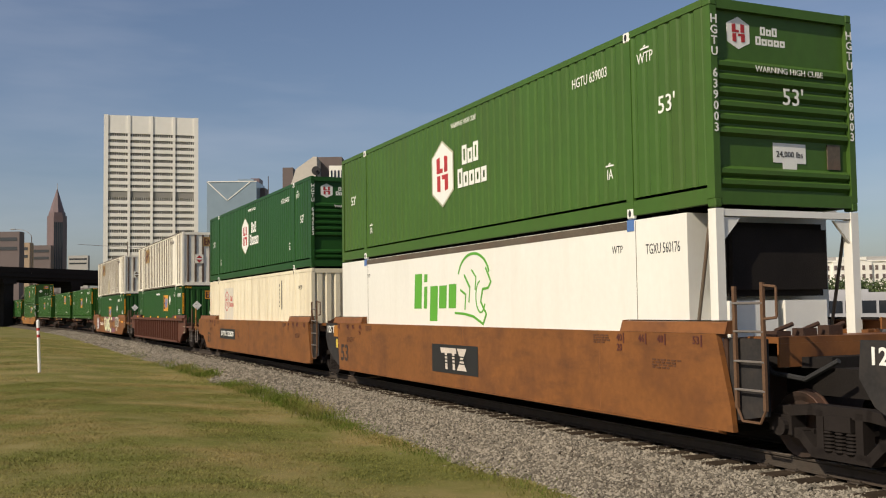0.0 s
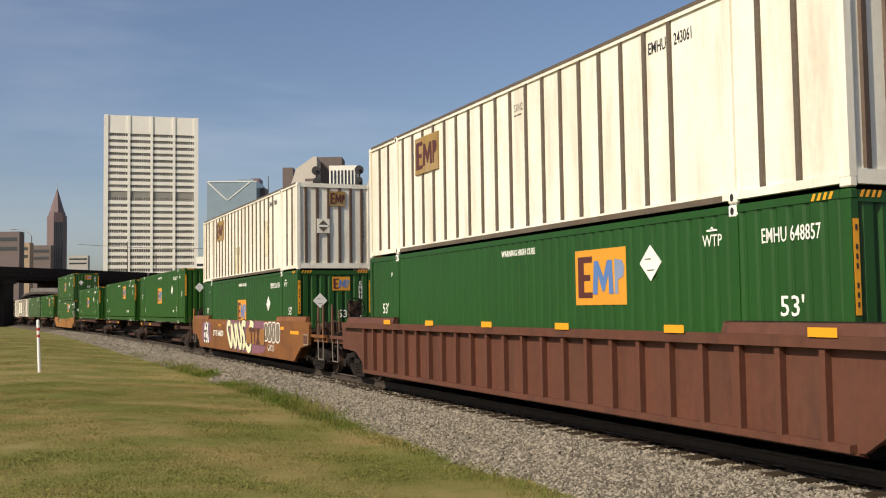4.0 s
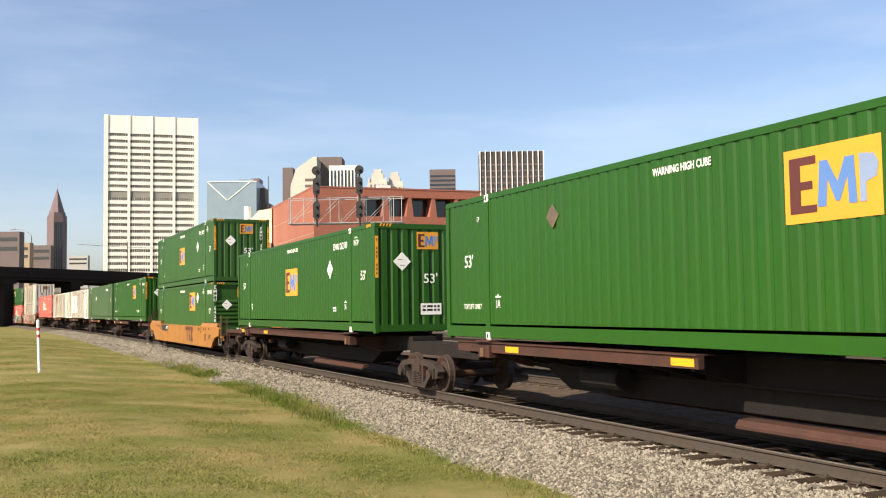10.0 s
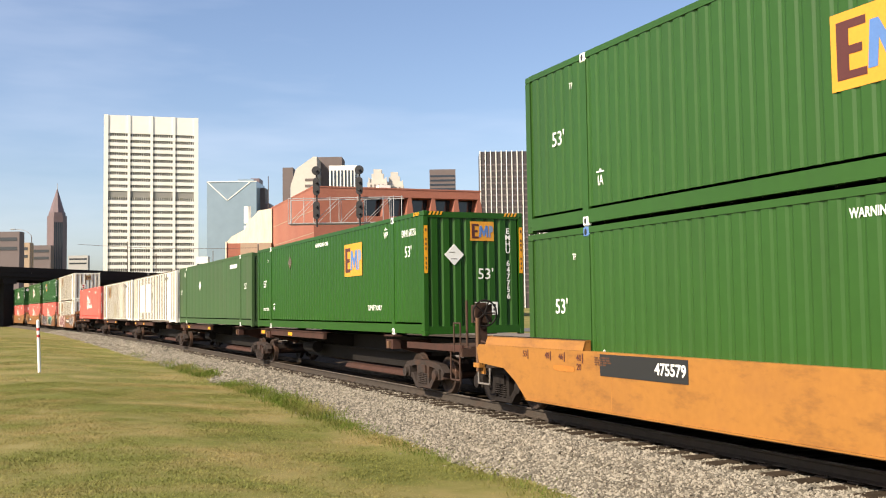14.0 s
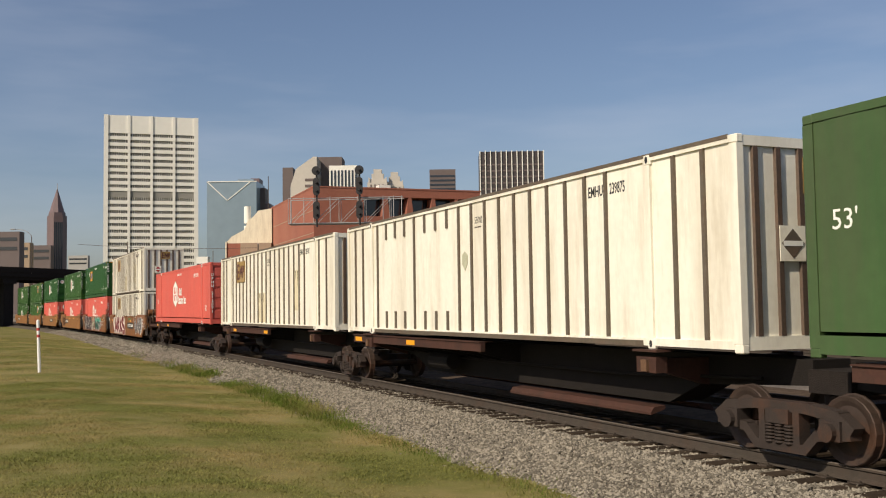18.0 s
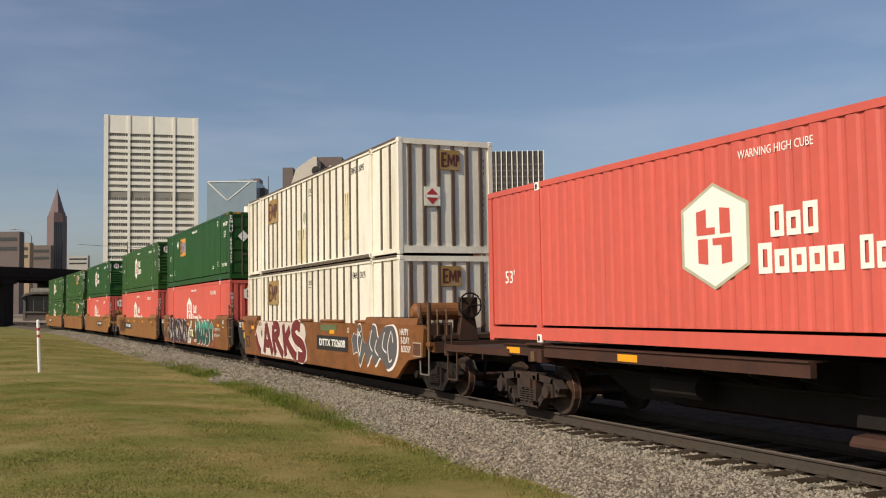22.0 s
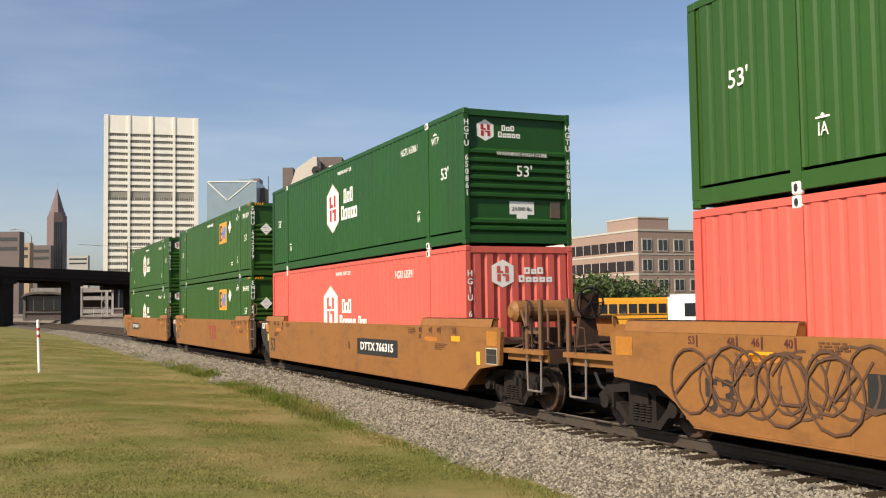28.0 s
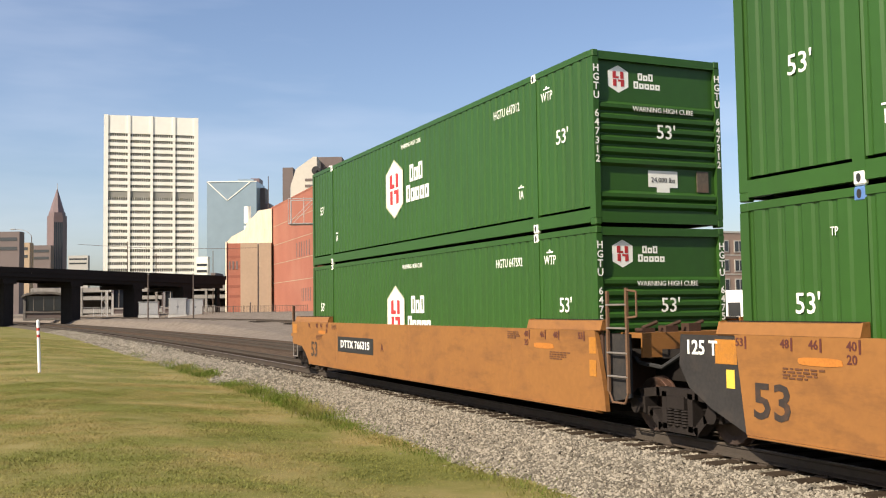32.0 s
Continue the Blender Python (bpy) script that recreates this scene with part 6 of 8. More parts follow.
    put("lifting_casting", stock((key, "lc"), "lifting_casting", ink_blue, lambda b: [box(b, e * CAST - 0.09, e * CAST + 0.09, -CW - 0.008, -CW + 0.06, CH - 0.17, CH + 0.004) for e in (-1, 1)]), c)
    decal("panel_seam", [rect(-CAST + 0.16, -CAST + 0.175, 0.06, CH - 0.02), rect(CAST + 0.12, CAST + 0.13, 0.06, CH - 0.02)], post_grey, near, (0, -CW - 0.0005, 0))
    decal("top_seam", [rect(-CAST, CAST, CH - 0.14, CH - 0.012)], post_grey, near, (0, -CW - 0.0005, 0))
    return c


faded_red = mat("faded_red_mark", (0.48, 0.10, 0.08), 0.6, var=0.2, scale=3)


def cream_box():
    c, near, front = box_of("shipping_container", "cream-white ribbed container with a faded red hexagon", "cream", cream, "upright", 0.42, cream, 0.012)
    ring = [(0, -0.42), (0.36, -0.24), (0.36, 0.24), (0, 0.42), (-0.36, 0.24), (-0.36, -0.24), (0, -0.42), (0.18, -0.33)]
    brush("hexagon_mark", ring, 0.05, faded_red, near, (-4.45, SY, 1.98), "side", "faded red hexagon outline")
    decal("mark_shape", [rect(-0.2, -0.12, 0.03, 0.22), rect(-0.12, 0.04, 0.03, 0.09), rect(0.12, 0.2, 0.03, 0.22), rect(-0.2, -0.12, -0.22, -0.03), rect(-0.04, 0.12, -0.09, -0.03), rect(0.12, 0.2, -0.22, -0.03)], faded_red, near, (-4.45, SY, 1.98))
    decal("pale_patch", [rect(-0.55, 1.25, -0.75, 0.62)], mat("pale_grey_patch", (0.58, 0.55, 0.47), 0.6, var=0.1, scale=2, dirt=(0.7, 0.64, 0.5), amount=0.5), near, (-4.45, SY + 0.0012, 1.92), "side", "paler patch of newer paint", 0.001)
    name_bars(near, -3.95, 1.72, 0.8, 0.5, faded_red)
    seam = stock("cream_seam", "rivet_seam", stained, lambda b: prism(b, [(-0.012, 0.0), (-0.006, -0.009), (0.006, -0.009), (0.012, 0.0)], "z", 0.34, CH - 0.14))
    for k in range(25):
        put("rivet_seam", seam, near, pose(-7.35 + k * 0.613, -CW + 0.012, 0))
    small_print(near, 4.2, 2.4, 0.12, 6, ink_black, h=0.09)
    decal("upright_code", [rect(-0.05, 0.05, -0.5, 0.5)], ink_black, near, (4.5, SY, 2.1))
    words("WTP", 0.2, ink_black, near, (6.8, SY, 2.3))
    return c


def plain_green_box():
    c, near, front = box_of("shipping_container", "dull plain green container with white diamond holders", "plain", faded_green, "upright", 0.9, None, 0.006)
    diamond(near, -2.41, 1.85, 0.24)
    words("53'", 0.34, ink_white, near, (7.0, SY, 1.6))
    words("53'", 0.34, ink_white, near, (-7.48, SY, 1.6))
    small_print(near, 4.2, 2.4, 1.3, h=0.16)
    lift_sign(near, -6.48, 2.46, "WTP")
    return c


# ---- wheels and trucks ----
WHEEL_R, AXLE = 0.42, 0.88
WHEELSETS = {1: [], -1: []}


def wheelset_mesh(b):
    for s in (-1, 1):
        prof = [(0.07, 0.10), (0.07, 0.06), (0.30, 0.03), (0.36, 0.055), (WHEEL_R - 0.01, 0.065), (WHEEL_R, 0.055), (WHEEL_R + 0.006, -0.045), (WHEEL_R + 0.026, -0.05), (WHEEL_R + 0.026, -0.075), (0.36, -0.075), (0.30, -0.03), (0.07, -0.06)]
        rings = []
        for k in range(20):
            a = k * math.tau / 20
            rings.append([b.verts.new((r * math.cos(a), s * (0.77 + h), r * math.sin(a))) for r, h in prof])
        for k in range(20):
            A, B = rings[k], rings[(k + 1) % 20]
            for i in range(len(prof) - 1):
                b.faces.new((A[i], A[i + 1], B[i + 1], B[i]))
    rod(b, (0, -1.05, 0), (0, 1.05, 0), 0.075, 10)
    for s in (-1, 1):
        for k in range(3):
            a = k * math.tau / 3
            rod(b, (0.045 * math.cos(a), s * 1.06, 0.045 * math.sin(a)), (0.045 * math.cos(a), s * 1.09, 0.045 * math.sin(a)), 0.016, 6)


def side_frame_mesh(b):
    """A cast side frame with two windows, pedestals over the axles and a sagging belly."""
    def bars(pts, w):
        for o in stroke(pts, w):
            prism(b, o, "y", -0.09, 0.09)
    bars([(-1.15, 0.46), (-0.95, 0.60), (-0.45, 0.66), (0.45, 0.66), (0.95, 0.60), (1.15, 0.46)], 0.13)
    bars([(-1.12, 0.40), (-0.62, 0.34), (-0.42, 0.15), (0.42, 0.15), (0.62, 0.34), (1.12, 0.40)], 0.12)
    bars([(-0.30, 0.16), (-0.30, 0.64)], 0.11)
    bars([(0.30, 0.16), (0.30, 0.64)], 0.11)
    for s in (-1, 1):
        box(b, s * AXLE - 0.16, s * AXLE + 0.16, -0.13, 0.11, 0.32, 0.56)
        rod(b, (s * AXLE, -0.20, 0.42), (s * AXLE, -0.12, 0.42), 0.115, 14)


def spring_mesh(b):
    rings = []
    for i in range(13):
        rr = 0.078 if i % 2 else 0.052
        rings.append([b.verts.new((rr * math.cos(k * 0.785), rr * math.sin(k * 0.785), 0.18 + i * 0.021)) for k in range(8)])
    for lo, hi in zip(rings, rings[1:]):
        for k in range(8):
            b.faces.new((lo[k], lo[(k + 1) % 8], hi[(k + 1) % 8], hi[k]))


def truck(car, x, metal=truck_steel):
    t = put("truck", stock(("bolster", metal.name), "truck", metal, lambda b: (box(b, -0.20, 0.20, -1.12, 1.12, 0.44, 0.62), rod(b, (0, 0, 0.6), (0, 0, 0.74), 0.22, 16), box(b, -0.62, -0.54, -0.95, 0.95, 0.30, 0.40), box(b, 0.54, 0.62, -0.95, 0.95, 0.30, 0.40))), car, pose(x, 0, 0), "four-wheel truck of dusty cast steel")
    for s in (-1, 1):
        put("side_frame", stock(("side_frame", metal.name), "side_frame", metal, side_frame_mesh), t, pose(0, s * 1.0, 0, 0, 0, 0 if s < 0 else 180))
        for k in (-0.17, 0, 0.17):
            put("spring", stock(("spring", metal.name), "spring", metal, spring_mesh), t, pose(k, s * 1.06, 0))
        put("brake_beam", stock("brake_beam", "brake_beam", steel_dark, lambda b: (box(b, -0.05, 0.05, -0.8, 0.8, 0.28, 0.34), box(b, -0.06, 0.06, -0.82, -0.70, 0.24, 0.52), box(b, -0.06, 0.06, 0.70, 0.82, 0.24, 0.52))), t, pose(s * 0.40, 0, 0))
        w = put("wheelset", stock("wheelset", "wheelset", wheel_steel, wheelset_mesh), t, pose(s * AXLE, 0, WHEEL_R))
        WHEELSETS[s].append(w)
    return t


def coupler(car, x, e):
    put("coupler", stock(("coupler", e), "coupler", truck_steel, lambda b: (box(b, min(0, -e * 0.7), max(0, -e * 0.7), -0.07, 0.07, 0.82, 0.96), box(b, min(0, e * 0.28), max(0, e * 0.28), -0.14, 0.14, 0.74, 1.02), bmesh.ops.bevel(b, geom=b.edges[:], offset=0.02, segments=1, affect="EDGES"))), car, pose(x, 0, 0))
    put("air_hose", stock(("hose", e), "air_hose", rubber, lambda b: chain(b, [(0, -0.35, 0.75), (e * 0.12, -0.33, 0.52), (e * 0.25, -0.25, 0.42), (e * 0.38, -0.12, 0.48)], 0.03)), car, pose(x, 0, 0))


def brake_wheel(car, x, y, z):
    def build(b):
        n = 16
        pts = [(0, 0.28 * math.cos(i * math.tau / n), 0.28 * math.sin(i * math.tau / n)) for i in range(n + 1)]
        chain(b, pts, 0.02)
        for k in range(5):
            a = k * math.tau / 5
            rod(b, (0, 0, 0), (0.03, 0.28 * math.cos(a), 0.28 * math.sin(a)), 0.015, 6)
        rod(b, (-0.25, 0, 0), (0.04, 0, 0), 0.035, 8)
    put("brake_wheel", stock("brake_wheel", "brake_wheel", steel_dark, build), car, pose(x, y, z), "round hand brake wheel")


def open_end(car, e, x_in, x_out, paint, top, brake=1):
    """End platform over the truck: low sills, grating, one tall corner post, steps, reservoir, brake stand."""
    lo, hi = sorted((x_in, x_out))
    deck = top - 0.40
    for s in (-1, 1):
        y0, y1 = (-1.42, -1.30) if s < 0 else (1.30, 1.42)
        put("end_beam", stock(("eb", paint.name, e, x_in, x_out, s, top), "end_beam", paint, lambda b: (box(b, lo, hi, y0, y1, deck - 0.07, deck + 0.02), box(b, lo, hi, s * 1.30 - 0.02, s * 1.30 + 0.02, deck - 0.20, deck - 0.072))), car)
        put("corner_post", stock(("cp", paint.name, e, x_out, s, top, brake), "corner_post", step_yellow if e < 0 and s < 0 and paint is car_brown else dusty, lambda b: (box(b, x_out - e * 0.14 - 0.045, x_out - e * 0.14 + 0.045, s * 1.39 - 0.015, s * 1.39 + 0.015, deck - 0.15, top + (0.52 if s < 0 else -0.05)), box(b, x_out - e * 0.14 - 0.015, x_out - e * 0.14 + 0.015, s * 1.36 - 0.03, s * 1.36 + 0.03, deck - 0.15, top + (0.50 if s < 0 else -0.06)))), car)
        put("grab_rail", stock(("grail", e, x_out, s, top), "grab_rail", grimy, lambda b: chain(b, [(x_out - e * 0.72, s * 1.41, deck), (x_out - e * 0.72, s * 1.43, deck + 0.42), (x_out - e * 0.40, s * 1.43, deck + 0.46), (x_out - e * 0.40, s * 1.41, deck)], 0.016)), car)
        put("stirrup_step", stock(("ss", e, x_out, s), "stirrup_step", galv_dull, lambda b: chain(b, [(x_out - e * 0.66, s * 1.38, deck - 0.06), (x_out - e * 0.64, s * 1.38, 0.44), (x_out - e * 0.16, s * 1.38, 0.44), (x_out - e * 0.14, s * 1.38, deck - 0.06)], 0.020)), car)
    put("end_sill", stock(("es", paint.name, e, x_out, top), "end_sill", grimy, lambda b: (box(b, min(x_out, x_out - e * 0.12), max(x_out, x_out - e * 0.12), -1.29, 1.29, 0.94, deck + 0.02), box(b, min(x_out - e * 0.12, x_out - e * 0.34), max(x_out - e * 0.12, x_out - e * 0.34), -0.45, 0.45, 0.70, 0.95))), car)
    put("centre_sill", stock(("cs", e, x_out), "centre_sill", steel_dark, lambda b: box(b, min(e * 8.3, x_out - e * 0.13), max(e * 8.3, x_out - e * 0.13), -0.35, 0.35, 0.72, 1.05)), car)
    grate = put("grating", stock(("gr", e, x_out, top), "grating", steel_dark, lambda b: (box(b, min(x_out - e * 0.14, x_out - e * 0.17), max(x_out - e * 0.14, x_out - e * 0.17), -1.28, 1.28, deck + 0.022, deck + 0.05), box(b, min(x_out - e * 0.78, x_out - e * 0.81), max(x_out - e * 0.78, x_out - e * 0.81), -1.28, 1.28, deck + 0.022, deck + 0.05))), car)
    for k in range(8):
        put("grating_bar", stock(("grb", e), "grating_bar", steel_dark, lambda b: box(b, -0.30, 0.30, -0.012, 0.012, 0.0, 0.03)), grate, pose(x_out - e * 0.475, -1.15 + k * 0.33, deck + 0.02))
    for y in (-1.33, -1.08):
        put("lever", stock(("lever", e, x_in, x_out), "lever", grimy, lambda b: chain(b, [(x_in, 0, deck - 0.02), ((x_in + x_out) / 2, 0.06, deck + 0.16), (x_out - e * 0.2, 0, deck + 0.10)], 0.022)), car, pose(0, y + 0.05, 0))
    if brake == 1:
        put("air_reservoir", stock(("res", paint.name), "air_reservoir", paint, lambda b: (rod(b, (0, -1.05, 0), (0, 0.30, 0), 0.21, 16), rod(b, (0, -1.13, 0), (0, -1.05, 0), 0.12, 16, 0.21), rod(b, (0, 0.30, 0), (0, 0.38, 0), 0.21, 16, 0.12))), car, pose(x_out - e * 1.75, 0, top + 0.30), "painted steel air reservoir")
        for y in (-0.8, 0.05):
            put("reservoir_strap", stock("resb", "reservoir_strap", grimy, lambda b: (box(b, -0.17, 0.17, 0, 0.06, -0.62, -0.12), rod(b, (0, -0.004, 0), (0, 0.064, 0), 0.222, 16))), car, pose(x_out - e * 1.75, y, top + 0.30))
    if brake:
        put("brake_mast", stock(("bm", paint.name, top), "brake_mast", grimy, lambda b: (prism(b, [(-0.26, deck), (0.26, deck), (0.14, top + 0.30), (-0.14, top + 0.30)], "x", -0.05, 0.05), box(b, -0.10, 0.13, -0.19, 0.19, top + 0.20, top + 0.62))), car, pose(x_out - e * 0.26, -0.35, 0))
        brake_wheel(car, x_out - e * 0.12, -0.35, top + 0.44)
        put("corner_post", stock(("cp2", top), "corner_post", dusty, lambda b: box(b, -0.04, 0.04, -1.40, -1.36, deck - 0.15, top + 0.46)), car, pose(x_out - e * 0.64, 0, 0))
        put("post_tie", stock(("ptie", e, top), "post_tie", dusty, lambda b: (box(b, min(0, e * 0.5), max(0, e * 0.5), -1.395, -1.365, top - 0.10, top - 0.04), rod(b, (0, -1.38, top - 0.05), (-e * 0.55, -1.2, top + 0.32), 0.025))), car, pose(x_out - e * 0.64, 0, 0))
        for y in (-0.95, -0.72):
            put("upright_pipe", stock(("upp", top), "upright_pipe", dusty, lambda b: (rod(b, (0, 0, deck - 0.1), (0, 0, top + 0.28), 0.026), rod(b, (0, 0, top + 0.28), (-0.16, 0.05, top + 0.34), 0.026))), car, pose(x_out - e * 0.62, y, 0))
        put("valve_box", stock(("vb", paint.name), "valve_box", grimy, lambda b: (box(b, -0.18, 0.18, -0.25, 0.25, -0.2, 0.2), rod(b, (-0.1, -0.25, 0.05), (-0.1, -0.36, 0.05), 0.09, 12), rod(b, (0.1, -0.25, -0.05), (0.1, -0.33, -0.05), 0.07, 12))), car, pose(x_out - e * 0.85, -0.85, deck + 0.20))
    put("end_pipe", stock(("epipe", e, x_in, x_out), "end_pipe", grimy, lambda b: (chain(b, [(x_in, -1.2, deck - 0.12), (x_out - e * 0.1, -1.2, deck - 0.12)], 0.03), chain(b, [(x_in, -0.9, deck - 0.25), ((x_in + x_out) / 2, -0.85, deck - 0.15), (x_out, -0.4, deck - 0.3)], 0.035))), car)
    if top > 1.4 and paint is car_tan:
        decal("end_reflector", [rect(-0.22, 0.22, -0.14, 0.14)], worn_orange, car, (x_in - e * 0.38, -1.474, top - 0.22), "side", "orange reflector plate")
        if e > 0:
            decal("label_sheet", [rect(-0.08, 0.08, -0.13, 0.13)], mat("yellow_label", (0.62, 0.46, 0.06), 0.5, var=0.2, scale=30), car, (x_in - 0.98, -1.474, top - 0.62), "side", "small yellow label")
    if top > 1.4 and e > 0:
        decal("data_plate", [rect(-0.24, 0.24, -0.16, 0.16)], rim_cream, car, (x_in - 0.40, -1.474, top - 0.56), "side", "small dark data plate with a pale rim", 0.003)
        decal("plate_field", [rect(-0.22, 0.22, -0.14, 0.14)], dull_black if paint is car_tan else car_dark, car, (x_in - 0.40, -1.4785, top - 0.56), "side", "", 0.002)
        decal("plate_line", [rect(-0.20, 0.20, 0.02, 0.03)], post_grey, car, (x_in - 0.40, -1.482, top - 0.56), "side", "", 0.002)
    # The shade over this truck is carried by its darker steel.
    truck(car, e * 9.68, shade_steel)
    coupler(car, x_out, e)


def joint_end(car, e, x_in, x_out, paint, top, own_truck, black=False):
    """An articulated end: a bulkhead, a tongue over the shared truck, a ladder or a dark corner plate."""
    lo, hi = sorted((x_in, x_out))
    put("articulation_tongue", stock(("tongue", e, x_in, x_out), "articulation_tongue", steel_dark, lambda b: (box(b, lo, hi, -0.40, 0.40, 0.76, 1.12), prism(b, [(x_in, -1.2), (x_in, 1.2), (x_in + e * 0.9, 0.45), (x_in + e * 0.9, -0.45)], "z", 1.12, 1.26))), car)
    put("end_bulkhead", stock(("bulk", paint.name, e, x_in, top), "end_bulkhead", steel_dark if black else grimy, lambda b: (box(b, x_in - 0.04, x_in + 0.04, -1.385, 1.385, 0.40, top - 0.05))), car)
    put("end_shelf", stock(("shelf", paint.name, e, x_in, top), "end_shelf", paint, lambda b: (box(b, min(x_in + e * 0.04, x_in + e * 0.62), max(x_in + e * 0.04, x_in + e * 0.62), -1.05, 1.30, top - 0.12, top - 0.04), box(b, min(x_in + e * 0.58, x_in + e * 0.62), max(x_in + e * 0.58, x_in + e * 0.62), -1.05, 1.30, top - 0.42, top - 0.121))), car)
    for k in range(3):
        put("shelf_fitting", stock(("fit", k), "shelf_fitting", grimy, lambda b: (box(b, -0.10, 0.10, -0.12, 0.12, 0, 0.07 + 0.03 * k), rod(b, (0, -0.05, 0.07), (0.05, 0.2, 0.16), 0.03, 8))), car, pose(x_in + e * 0.34, -0.8 + k * 0.45, top - 0.04))
    if black:
        plate = [(x_in - 0.02, top - 0.02), (x_in - 1.18, top - 0.02), (x_in - 1.22, 1.12), (x_in - 1.02, 0.82), (x_in - 0.55, 0.56), (x_in + 0.10, 0.31)]
        for s in (-1, 1):
            put("end_plate", stock(("eplate", e, s, x_in, top), "end_plate", dull_black, lambda b: prism(b, plate, "y", s * 1.42 - 0.02, s * 1.42 + 0.02)), car)
        words("125 T", 0.27, ink_white, car, (x_in - 0.74, -1.444, top - 0.20), bold=0.006, squeeze=1.05)
        decal("reflector", [rect(-0.21, 0.21, -0.15, 0.17)], worn_orange, car, (x_in - 0.24, -1.442, top - 0.24), "side", "worn orange reflector")
        decal("label_sheet", [rect(-0.08, 0.08, -0.12, 0.12)], mat("yellow_label", (0.62, 0.46, 0.06), 0.5, var=0.2, scale=30), car, (x_in - 0.16, -1.442, top - 0.58), "side", "small yellow label")
    else:
        lad = put("ladder", stock(("jladder", top), "ladder", dusty, lambda b: (box(b, 0.22, 0.27, -0.02, 0.02, 0.62, top + 0.62), box(b, 0.74, 0.79, -0.02, 0.02, 0.62, top + 0.66), rod(b, (0.245, 0, 0.63), (0.34, 0, 0.46), 0.018, 6), rod(b, (0.765, 0, 0.63), (0.67, 0, 0.46), 0.018, 6), rod(b, (0.34, 0, 0.46), (0.67, 0, 0.46), 0.018, 6))), car, pose(x_in, -1.43, 0))
        for z in (0.86, 1.22, 1.60, top + 0.40):
            put("rung", stock("jrung", "rung", galv_dull, lambda b: rod(b, (0.23, -0.012, 0), (0.78, -0.012, 0), 0.017, 6)), lad, pose(0, 0, z))
        put("grab_rail", stock(("jgrab", top), "grab_rail", dusty, lambda b: chain(b, [(0.78, 0, top + 0.62), (0.95, 0.05, top + 0.60), (0.95, 0.05, top + 0.22), (0.78, 0, top + 0.20)], 0.018)), lad)
        put("ladder_plate", stock(("jplate", top), "ladder_plate", dull_black, lambda b: prism(b, [(0.0, 0.42), (0.74, 0.55), (0.74, top - 0.05), (0.0, top - 0.05)], "y", -1.36, -1.33)), car, pose(x_in, 0, 0))
        for z in (top - 0.24, top - 0.60) if paint is car_tan else ():
            decal("reflector", [rect(-0.10, 0.10, -0.13, 0.13)], worn_orange, car, (x_in - 0.14, -1.474, z), "side", "orange reflector")
        put("connecting_hose", stock(("chose", e, x_in), "connecting_hose", rubber, lambda b: chain(b, [(x_in, -0.9, 1.3), (x_in + e * 0.4, -0.95, 1.05), (x_in + e * 0.9, -0.9, 1.0), (x_in + e * 1.4, -0.85, 1.25)], 0.035)), car)
    if own_truck:
        truck(car, x_out, shade_steel)


